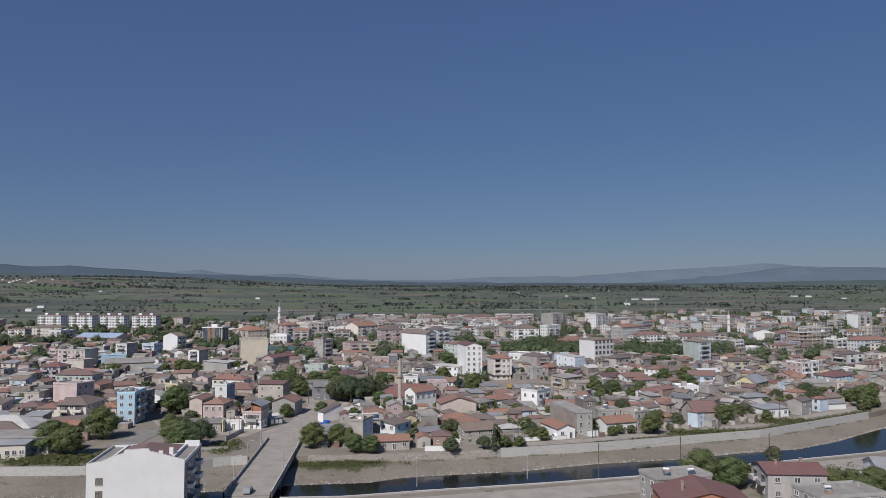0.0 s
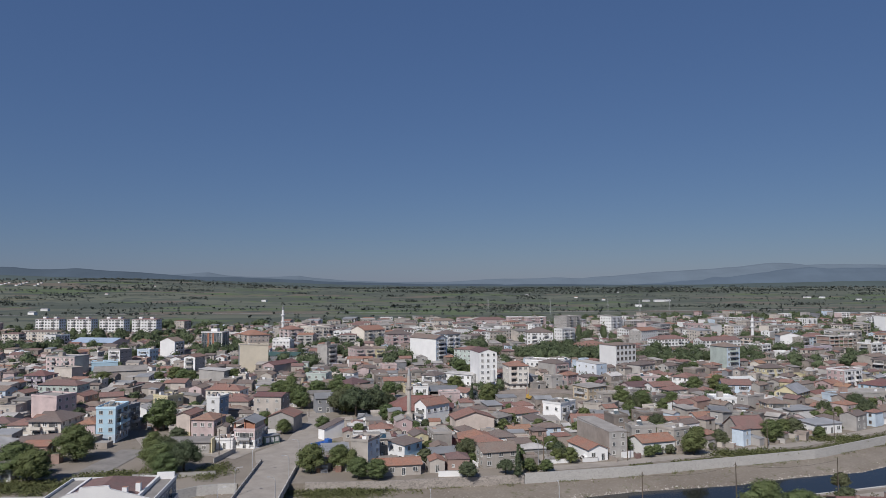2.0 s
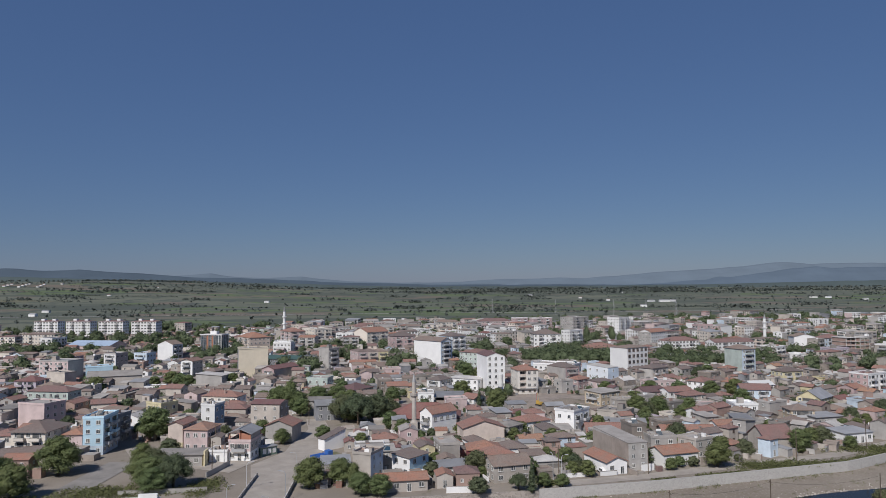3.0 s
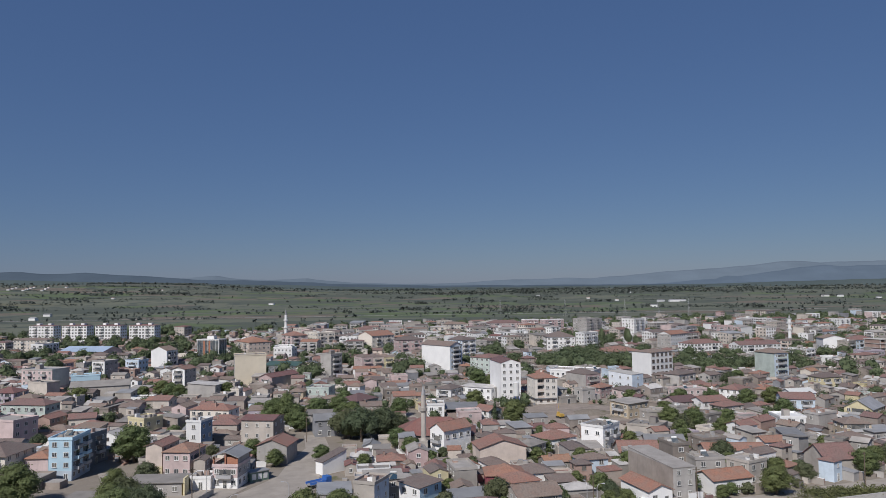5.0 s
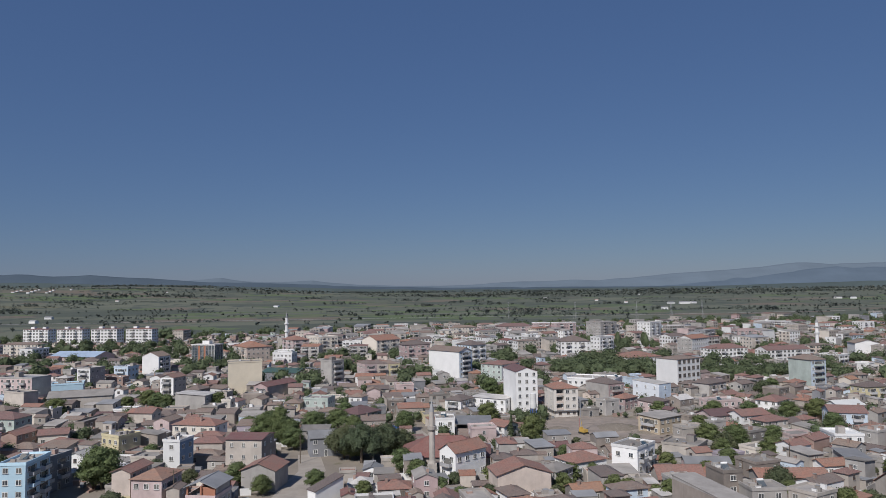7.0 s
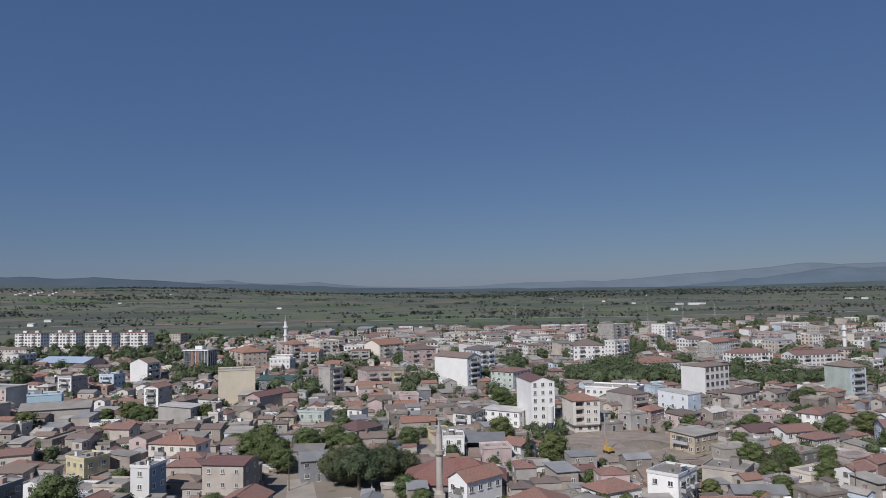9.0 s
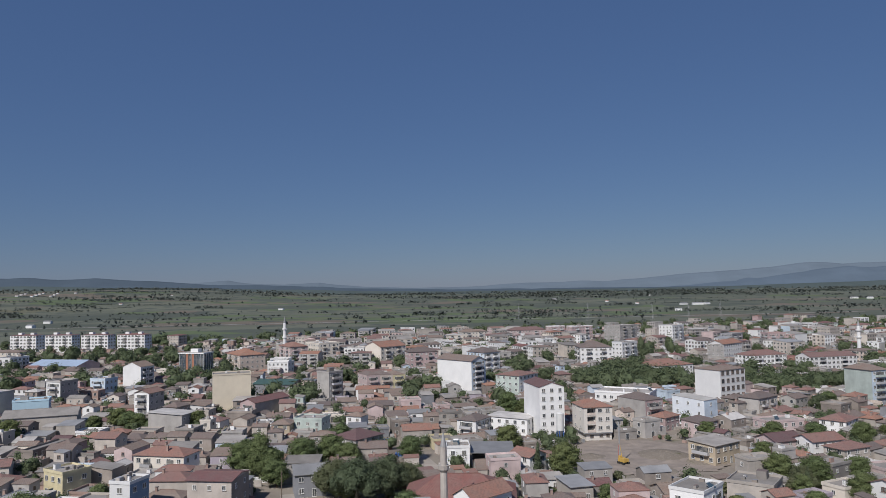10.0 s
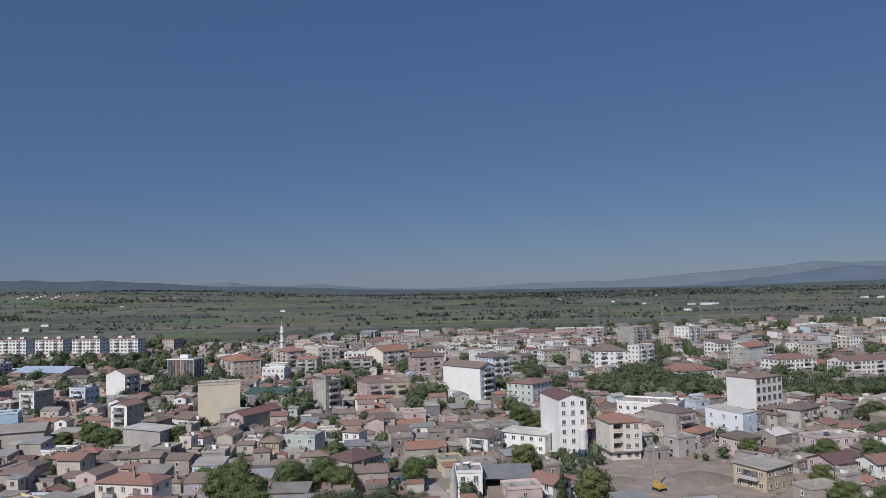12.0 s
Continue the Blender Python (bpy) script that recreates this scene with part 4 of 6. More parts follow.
house(-67.7, 313.2, 74, 7, 5.5, 9.8, 3, "white", "flat", "concrete", label="white house with a blue side wall", windows="lf", side=dict(f="deep_blue"))
house(-26.6, 282.8, -48, 3.4, 8.5, 3.6, 1, "white", "shed", "tile_brown", label="whitewashed shed with a steep brown pent roof beside the road", name="shed", category="shed", windows="", rise=2.5, over=0.25)
house(-22.5, 252.0, 6, 8.5, 10, 2.4, 1, "grey", "shed", "sheet_metal", label="low grey shed with a ribbed grey roof", name="shed", category="shed", windows="", rise=0.3, over=0.2)
house(21.0, 281.0, 8, 14, 9.5, 6.4, 2, "peach", "gable", "tile_red", ridge_back=True, label="peach-coloured barn with a red roof and a wide gable", windows="", rise=2.2, name="barn", category="barn")
house(65.6, 247.7, 12, 6.2, 22, 7.8, 3, "grey", "shed", "concrete", label="long grey block-built house with a pent roof", windows="f", rise=0.8, over=0.1, wsize=(1.0, 1.2), side=dict(l="raw_block"))
house(11.5, 299.0, 40, 12, 6.5, 8.2, 2, "white", "gable", "tile_red", label="white two-storey house with a red tiled roof", windows="fl", balcony="l", rise=2.0)
house(2.8, 244.7, 50, 8.5, 6.5, 5.4, 2, "sky_blue", "shed", "tile_brown", label="bright blue house with a white wall", windows="fl", side=dict(l="white"), rise=0.7)
house(-7.9, 241.7, 66, 8, 5.5, 7.2, 3, "sand", "flat", "tile_brown", label="tall narrow house with a pale blue wall beside trees", windows="f", side=dict(f="pale_blue"), wsize=(0.9, 1.1))
house(-5.6, 230.8, 8, 13, 6, 3.0, 1, "sand", "gable", "tile_red", label="low stone house with a long red roof", windows="f")
house(62.7, 300.6, 46, 11, 8, 7.6, 2, "white", "flat", "concrete", label="bright white two-storey house with rounded corner and roof terrace", windows="fl", balcony="f")
house(44.6, 299.5, 26, 11.5, 9, 4.6, 1, "white", "hip", "tile_red", label="low white house with a red roof", windows="fl")
house(58, 243.5, 14, 6.5, 13, 3.6, 1, "white", "gable", "tile_red", label="whitewashed cottage with a red roof", name="cottage", windows="fr", rise=1.3)
house(77, 250.5, 16, 12, 8, 3.8, 1, "white", "gable", "tile_red", label="whitewashed cottage with a red roof beside a tree", name="cottage", windows="f")
house(90.0, 258.4, 28, 7.5, 7, 5.8, 2, "sand", "flat", "concrete", label="unfinished house on the embankment lane", windows="fl")
house(25.5, 237.5, 14, 11, 9, 4.6, 2, "sand", "gable", "tile_brown", label="old stone house near the embankment", windows="fl")
house(20.4, 259.5, -2, 10.2, 9, 4.2, 1, "crimson", "hip", "tile_red", label="dark crimson house with a tiled roof", windows="f")
house(-114, 258, 24, 13, 9, 4.6, 1, "cream", "gable", "tile_brown", label="cream storehouse with a brown roof behind trees", name="storehouse", category="storehouse", windows="l")
house(-122, 226.0, 6, 14, 12, 4.6, 1, "cream", "shed", "sheet_metal", label="low building with a long row of windows", windows="fr", pitch=1.8, rise=0.5)
house(-139, 246.0, 12, 20, 13, 4.0, 1, "sand", "hip", "tile_brown", label="shed with a patched brown roof", name="shed", category="shed", windows="")
house(-72.9, 263.2, 0, 14.2, 8, 3.4, 1, "grey", "shed", "concrete", label="low shop with a pale concrete roof and a yellow end wall", name="shop", category="shop", windows="f", rise=0.2, side=dict(r="yellow"))

house(-141.0, 233.0, 0, 37, 9, 5.4, 2, "white", "shed", "concrete", label="long white hall with a strip of windows and a pent roof", name="hall", category="hall", windows="f", rise=0.6, over=0.4, wsize=(2.2, 1.3), pitch=2.7)
house(-146.0, 252.0, 2, 27, 15, 4.6, 1, "grey", "hip", "rubble", label="grey barn with a broad worn pale roof", name="barn", category="barn", windows="", rise=3.0)

# more houses that stand out
house(30.7, 262, 10, 8.5, 8, 3.8, 1, "white", "hip", "tile_brown", label="low white house with a brown roof", windows="f")
house(74.2, 270.7, 8, 5.0, 8, 8.2, 3, "raw_block", "flat", "concrete", label="narrow unplastered three-storey house", windows="f", wsize=(1.5, 1.3))
house(115.5, 266.0, 8, 10.5, 9, 4.6, 1, "sand", "gable", "tile_red", label="stone barn with a broad red roof", name="barn", category="barn", windows="", rise=3.2)
house(149, 311, -6, 9, 8, 5.4, 2, "ochre", "hip", "tile_brown", label="ochre two-storey house with a brown roof", windows="fl", balcony="f")
house(-160.2, 424.8, 18, 26, 14, 7.6, 1, "sand", "gable", "concrete", label="long rendered warehouse with a shallow roof", name="warehouse", category="warehouse", windows="", rise=2.0)
house(-176.6, 462.0, 20, 14, 9, 8.6, 2, "sky_blue", "flat", "concrete", label="pale blue block with a blank wall", windows="r")
house(-188, 466, 72, 12, 20, 11.5, 4, "grey", "flat", "sheet_metal", label="grey four-storey flats with pinkish window bays and a pale roof", name="apartment_house", category="apartment house", windows="l", balcony="l", side=dict(l="pink", f="beige"), base="rose")
house(-94.5, 336.9, 56, 8, 9, 6.8, 2, "yellow", "flat", "concrete", label="yellow two-storey house with a raised flat roof", windows="fl")
house(177.8, 339.2, 40, 14, 10, 4.8, 2, "yellow", "gable", "slate", label="olive-yellow house with a steep dark gabled roof", windows="fl", rise=3.0, balcony="l")
house(218.5, 368.3, 26, 15, 9, 10.8, 4, "white", "flat", "tile_maroon", label="white and dark red four-storey block", name="apartment_block", category="apartment block", windows="fl", side=dict(l="rose"), balcony="f")
house(20.4, 405.8, 56, 11, 8, 6.2, 2, "white", "hip", "tile_brown", label="white house with glazed bays and a roof terrace", windows="fl", balcony="fl")
house(91.4, 408.8, 40, 10, 7, 5.2, 2, "rose", "hip", "tile_red", label="dull red house with a balcony", windows="fl")
house(99.2, 394.2, 36, 11, 8, 5.4, 2, "pink", "shed", "tile_brown", label="pale pink house with a rusty sheet roof", windows="fl", rise=0.7)
house(150, 392, 40, 12, 9, 5.4, 2, "white", "hip", "tile_red", label="white house with an awning and red roof", windows="fl")
house(8.1, 360.0, 0, 6.8, 8, 6.4, 2, "white", "flat", "concrete", label="white two-storey house with a roller shutter", windows="f")
open_shed = tagged(new("open_shed"), label="open-fronted shed with a grey sheet-metal roof on posts", category="shed")
open_shed.matrix_basis = pose(15.6, 361.6, 0, 0, 0, -4)
rs, gables = roof_shape("shed", 12.6, 11, 4.4, "sheet_metal", 1.1, 0.4, "slate")
part("roof", rs, open_shed)
part("back_wall", Shape().box(0, 10.8, -0.3, 12.6, 11.0, 5.4, "slate"), open_shed)
for px in (0.0, 12.4):
    part("side_wall", Shape().box(px, 0.3, -0.3, px + 0.2, 10.8, 4.3, "slate"), open_shed)
for px in (0.0, 4.1, 6.6, 12.4):
    part("post", Shape().box(px, 0.0, -0.3, px + 0.2, 0.25, 4.4, "railing"), open_shed)
part("front_panel", Shape().box(6.8, 0.05, 1.2, 12.4, 0.15, 4.3, "sheet_metal"), open_shed, "grey sheet panel")
stand(footprint(15.6, 361.6, -4, 12.6, 11))
mosque = house(-4.0, 313.0, -6, 26, 16, 4.6, 1, "sand", "hip", "tile_maroon", label="stone mosque hall under a broad red-brown tiled roof", name="mosque", category="mosque", windows="lr", rise=4.2, over=0.7)
house(148, 276, 14, 12, 8, 3.4, 1, "white", "shed", "sheet_metal", label="white shed beside the embankment lane", name="shed", category="shed", windows="f", rise=0.4)
house(226.0, 352.0, 26, 16, 11, 5.8, 2, "pale_blue", "hip", "tile_maroon", label="long sky-blue house with a maroon roof", windows="fl", side=dict(f="sky_blue", l="sky_blue"))
house(197.0, 336.0, 8, 28, 11, 4.6, 1, "grey", "flat", "concrete", label="long grey flat-roofed workshop row", name="workshop", category="workshop", windows="f")
house(183.7, 292.2, 8, 9.8, 6, 2.5, 1, "white", "shed", "sheet_metal", label="low white shed by the embankment", name="shed", category="shed", windows="", rise=0.3)
house(171.1, 322.6, 4, 8.5, 7, 3.2, 1, "pink", "hip", "tile_brown", label="low pink house with a tiled roof", windows="f")
house(136, 288, 16, 10, 8, 4.8, 1, "sand", "hip", "tile_brown", label="old stone house with a brown roof", windows="fl")
house(155.5, 305, 12, 12, 8, 3.4, 1, "grey", "shed", "sheet_metal", label="long low workshop with a sheet roof", name="workshop", category="workshop", windows="f", rise=0.4)
house(-130.5, 282.0, 0, 7.5, 9, 6.4, 2, "cream", "hip", "tile_red", label="cream house above a shop", windows="f", base="white")

house(296.4, 522.7, 12, 15, 10, 8.9, 3, "lilac", "flat", "concrete", label="dull lilac three-storey house with a flat roof", windows="fl", balcony="f")
house(305.6, 585.7, -12, 16, 14, 13.0, 4, "white", "gable", "tile_brown", label="white apartment house with a blank gable wall", name="apartment_house", category="apartment house", windows="r", balcony="r", ridge_back=True, rise=2.2)
house(323.0, 574.0, 12, 18, 12, 12.5, 4, "pale_blue", "hip", "tile_red", label="pale blue apartment house with a red roof", name="apartment_house", category="apartment house", windows="fl", balcony="f")
house(352.0, 520.0, 10, 32, 12, 10.6, 4, "white", "hip", "tile_red", label="long white and blue apartment block with a red roof", name="long_apartments", category="apartment block", windows="fl", balcony="f", side=dict(f="pale_blue"))
house(495.7, 730.0, 12, 18, 14, 21.0, 6, "grey", "flat", "concrete", label="pale grey six-storey apartment tower", name="apartment_tower", category="apartment block", windows="fr", balcony="f", side=dict(l="white"))
house(296.6, 745.0, 4, 16, 12, 13.5, 4, "rose", "flat", "tile_red", label="salmon-red apartment house with balconies", name="apartment_house", category="apartment house", windows="fl", balcony="fl")
house(206.0, 420.0, 14, 13, 9, 6.6, 2, "yellow", "hip", "tile_brown", label="pale yellow two-storey house with a balcony", windows="fl", balcony="f")
house(168.5, 379.5, 10, 12, 8, 5.2, 2, "white", "gable", "frame_white", label="white two-storey house with glazed terraces", windows="fl", balcony="f")


def frame_building(x, y, rot, w, d, storeys):
    """An unfinished concrete frame with brick infill set back between its posts."""
    ob = tagged(new("unfinished_building"), label="unfinished concrete frame building with red brick infill", category="building")
    ob.matrix_basis = pose(x, y, 0, 0, 0, rot)
    bays = int(w / 4.4)
    for k in range(storeys + 1):
        part("slab", Shape().box(-0.3, -0.3, 2.9 * k, w + 0.3, d + 0.3, 2.9 * k + 0.3, "kerb_stone"), ob, "pale concrete slab")
    for i in range(bays + 1):
        for yy in (0.0, d - 0.4):
            px = i * (w - 0.4) / bays
            part("column", Shape().box(px, yy, -0.3, px + 0.4, yy + 0.4, 2.9 * storeys, "kerb_stone"), ob)
    for k in range(1, storeys):
        for i in range(bays):
            x0, x1 = i * (w - 0.4) / bays + 0.4, (i + 1) * (w - 0.4) / bays
            z = 2.9 * k + 0.3
            part("brick_infill", Shape().box(x0, 0.5, z, x1, 0.7, z + (1.0 if (i + k) % 3 else 2.6), "brick"), ob)
        part("brick_side", Shape().box(0.1, 0.5, 2.9 * k + 0.3, 0.3, d - 0.5, 2.9 * k + 2.9, "brick"), ob)
    part("core", Shape().box(w * 0.4, d * 0.4, 0.3, w * 0.6, d * 0.7, 2.9 * storeys + 2.4, "concrete"), ob, "grey concrete stair core")
    stand(footprint(x, y, rot, w, d))


frame_building(322.0, 546.0, 14, 22, 13, 5)

house(-6.0, 399.9, 8, 10.4, 8, 4.3, 1, "sand", "gable", "tile_red", label="low rendered house with a red roof by the lane", windows="f", over=0.25)
house(30.0, 359.4, 0, 15.9, 6, 3.2, 1, "white", "gable", "tile_red", label="long low white house with a red tiled roof", windows="f", over=0.3)

# small old houses along the embankment
house(5.9, 262.5, 14, 5.0, 7, 4.4, 2, "yellow", "gable", "tile_brown", label="narrow yellow house with a brown roof", windows="f", wsize=(0.9, 1.1), over=0.2)
house(9.8, 234.0, 4, 4.3, 6, 3.2, 1, "sand", "gable", "tile_red", label="small old stone cottage with a red roof", name="cottage", windows="f", wsize=(0.8, 0.9), over=0.2)
house(15.0, 235.3, 2, 6.3, 7, 3.4, 1, "brick", "hip", "tile_red", label="low brown cottage with a red hipped roof", name="cottage", windows="f", wsize=(0.8, 0.9), over=0.2)
house(11.2, 252.1, 4, 5.4, 6, 2.9, 1, "sand", "gable", "tile_brown", label="low plastered cottage with a brown roof", name="cottage", windows="f", wsize=(0.8, 0.9), over=0.2)
house(16.1, 274.4, 18, 4.4, 5, 3.1, 1, "white", "gable", "tile_red", label="tiny whitewashed cottage with a red gable", name="cottage", windows="f", wsize=(0.8, 0.9), ridge_back=True, over=0.2)

# stair of the yellow house
yellow = bpy.data.objects["yellow_house"]
s = Shape()
for k in range(12):
    s.box(12.7 + 0.02, 1.0 + 0.5 * k, 0.0 + 0.27 * k, 13.9, 1.5 + 0.5 * k, 0.27 * (k + 1), "ochre")
part("outside_stair", s, yellow, "pale concrete outside stair")

# houses in the middle of the town
house(-120.7, 339.5, -8, 10.5, 8.0, 4.6, 2, "white", "hip", "tile_red", label="white house with a red roof and satellite dish", windows="f")
house(-134.7, 352.4, 78, 9.5, 6.0, 5.4, 2, "brick", "gable", "tile_red", label="dark brick house with a red roof", windows="f")
house(-129.9, 356.9, 19, 9.3, 7.0, 4.4, 1, "cream", "gable", "tile_red", label="low cream house with a red roof", windows="f")
house(-102.3, 388.9, 80, 7.0, 7.5, 6.2, 2, "beige", "gable", "tile_red", label="beige house with a blank rendered wall", windows="f")
house(-122.2, 375.0, 80, 18.0, 4.0, 5, 2, "raw_block", "flat", "concrete", label="long unplastered block house with a flat roof", windows="f")
house(-177.2, 438.0, 62, 7.0, 14.0, 8, 3, "beige", "flat", "concrete", label="beige three-storey house with blank walls", windows="r")
house(-33.0, 333.8, 14, 10.0, 8.5, 6, 2, "slate", "gable", "sheet_metal", label="dark blue workshop with a grey sheet roof", name="workshop", category="workshop", windows="f")
house(-14.3, 304.6, -6, 4.8, 5.0, 2.9, 1, "white", "gable", "sheet_metal", label="small white hut with a grey sheet roof", name="hut", category="hut", windows="f")
house(-54.8, 411.0, -7, 6.9, 8.0, 5.8, 2, "ochre", "hip", "tile_brown", label="old ochre brick house with a brown roof", windows="fl")
house(-44.1, 312.6, 80, 10.0, 11.0, 10.2, 3, "beige", "gable", "tile_maroon", label="bare grey-brown plastered three-storey house with a shallow dark roof", windows="fl", rise=0.8, wsize=(1.0, 1.2), pitch=3.6, side=dict(f="raw_block"))
house(-36.8, 294.5, 80, 10.0, 9.5, 5.6, 1, "grey", "gable", "tile_red", label="grey rendered workshop with a red roof by the street", name="workshop", category="workshop", windows="")
house(37.0, 287.4, 45, 8.1, 6.0, 5.4, 2, "grey", "hip", "concrete", label="grey two-storey house with many windows", windows="fl", pitch=2.0)
house(37.7, 322.5, 12, 6.0, 9.5, 4, 1, "sand", "shed", "sheet_metal", label="low house with a pale sheet roof", windows="f", rise=0.4)
house(22.6, 272.3, 18, 5.5, 7.5, 3.8, 1, "white", "hip", "tile_brown", label="white cottage with a brown hipped roof", windows="fl")
house(47.9, 270.5, 12, 8.5, 5.0, 5, 2, "pale_blue", "hip", "tile_brown", label="pale blue-grey two-storey house with a brown roof", windows="fl")
house(31.7, 350.9, 40, 7.3, 8.0, 5.2, 2, "white", "gable", "tile_red", label="white two-storey house with a railed balcony", windows="fl", balcony="f")
house(86.0, 316.0, 52, 10.5, 11.0, 4.3, 1, "sand", "flat", "concrete", label="low house with a wide concrete roof", windows="f")
house(76.2, 299.8, -8, 12.1, 6.0, 3.8, 1, "pink", "gable", "sheet_metal", label="low hall with a blue-grey sheet roof", windows="f")
house(63.4, 284.8, -5, 11.7, 9.0, 3.6, 1, "beige", "gable", "tile_red", label="long barn with a broad red roof", name="barn", category="barn", windows="", rise=2.4)
house(76.0, 282.5, -5, 6.1, 9.0, 3.6, 1, "beige", "gable", "tile_red", label="barn with a broad red roof beside another", name="barn", category="barn", windows="", rise=2.4)
house(120.4, 360.1, 16, 12.5, 8.0, 5.6, 2, "white", "gable", "tile_red", label="white two-storey house with a red roof", windows="fl")
house(124.5, 350.5, 22, 11.0, 7.0, 5.2, 2, "beige", "hip", "tile_red", label="beige house with a red hipped roof", windows="fl")
house(122.3, 329.1, 12, 8.7, 7.0, 4.3, 1, "pink", "flat", "concrete", label="low pink house with a flat roof", windows="f")
house(133.1, 323.3, -6, 9.0, 10.0, 5.4, 2, "white", "flat", "frame_white", label="two-storey house under a long white canopy", windows="fl")
house(153.8, 360.5, -14, 12.5, 10.0, 6.2, 2, "pale_blue", "gable", "tile_red", label="pale house with glazed balconies and red roofs", windows="fl", balcony="f")
house(110.9, 298.9, 17, 5.4, 8.0, 5.4, 2, "sand", "shed", "concrete", label="plain sand-coloured house with two windows", windows="f", rise=0.5)
house(112.9, 294.6, 8, 7.9, 6.0, 3.4, 1, "white", "gable", "tile_red", label="low white cottage with a red roof", windows="f")
house(121.0, 296.1, -10, 6.0, 11.5, 4.4, 1, "grey", "shed", "sheet_metal", label="open-fronted shed with a grey pent roof", name="shed", category="shed", windows="f", rise=0.8)
house(78.2, 264.6, 1, 8.3, 7.0, 5.6, 2, "grey", "flat", "concrete", label="grey two-storey house with a glazed bay", windows="f")
house(88.3, 281.8, -4, 17.8, 7.0, 4.2, 1, "grey", "gable", "tile_red", label="long low terrace with a red roof", windows="f", name="terrace_house")
house(-104.4, 396.6, 80, 5.5, 11.0, 5, 2, "sand", "gable", "tile_red", label="plain rendered house with a small red roof", windows="f")
house(-61.3, 390.0, 78, 4.0, 8.5, 4, 1, "sand", "flat", "concrete", label="low rendered house with a flat roof", windows="f")
house(-79.5, 433.0, 74, 7.0, 10.0, 3.6, 1, "white", "hip", "tile_red", label="low white house with a red hipped roof", windows="l")
house(-344.6, 725.2, -10, 32, 12, 11.6, 4, "cream", "hip", "tile_brown", label="cream four-storey apartment block near dark trees", name="apartment_block", category="apartment block", windows="fr", balcony="f", rise=1.4)

# ---- trees ----
ICO = bmesh.new()
bmesh.ops.create_icosphere(ICO, subdivisions=2, radius=1.0)
ICO_V, ICO_F = [tuple(p.co) for p in ICO.verts], [tuple(p.index for p in q.verts) for q in ICO.faces]
ICO.free()


def heart(v, f, centre, radii, seed):
    """The dense shaded inside of a clump of foliage: a lumpy mass that the leaves cover."""
    i = len(v)
    for p in ICO_V:
        k = 0.86 + 0.5 * noise.noise((p[0] * 1.7 + seed, p[1] * 1.7 + centre[0], p[2] * 1.7 + centre[2]))
        v.append(tuple(c + q * r * k for c, q, r in zip(centre, p, radii)))
    f.extend(tuple(i + j for j in q) for q in ICO_F)


def sprays(v, f, p, n, s, rng, wide):
    """Small pointed leaf sprays at the places p, facing n, of the sizes s."""
    n = n / np.linalg.norm(n, axis=1)[:, None]
    a = np.cross(n, rng.normal(size=n.shape))
    a /= np.linalg.norm(a, axis=1)[:, None]
    b = np.cross(n, a)
    i = len(v)
    v.extend(np.stack([p - a * s, p - b * s * wide, p + a * s, p + b * s * wide], 1).reshape(-1, 3).tolist())
    f.extend((np.arange(len(p) * 4).reshape(-1, 4) + i).tolist())


def crown_mesh(name, seed, lobes, rich, size, mat):
    """Leaves in clumps round several lobes: (x, y, z, rx, rz, leaves)."""
    rng = np.random.default_rng(seed)
    v, f = [], []
    for x, y, z, rx, rz, count in lobes:
        heart(v, f, (x, y, z), (rx * 0.74, rx * 0.74, rz * 0.74), seed)
        count = int(count * (4.2 if rich else 2.6))
        clumps = rng.normal(size=(max(6, count // 14), 3))
        clumps /= np.linalg.norm(clumps, axis=1)[:, None]
        clumps *= rng.uniform(0.62, 1.0, (len(clumps), 1))
        c = clumps[rng.integers(len(clumps), size=count)] + rng.normal(0, 0.2, (count, 3))
        n = c / (np.linalg.norm(c, axis=1)[:, None] + 1e-6) + rng.normal(0, 0.24, (count, 3)) + (0, 0, 0.25)
        sprays(v, f, np.array([x, y, z]) + c * (rx, rx, rz), n, size * rng.uniform(0.6, 1.3, (count, 1)), rng, 0.6)
    me = bpy.data.meshes.new(name)
    me.from_pydata(v, [], f)
    me.materials.append(MATS[mat])
    me.update()
    return me


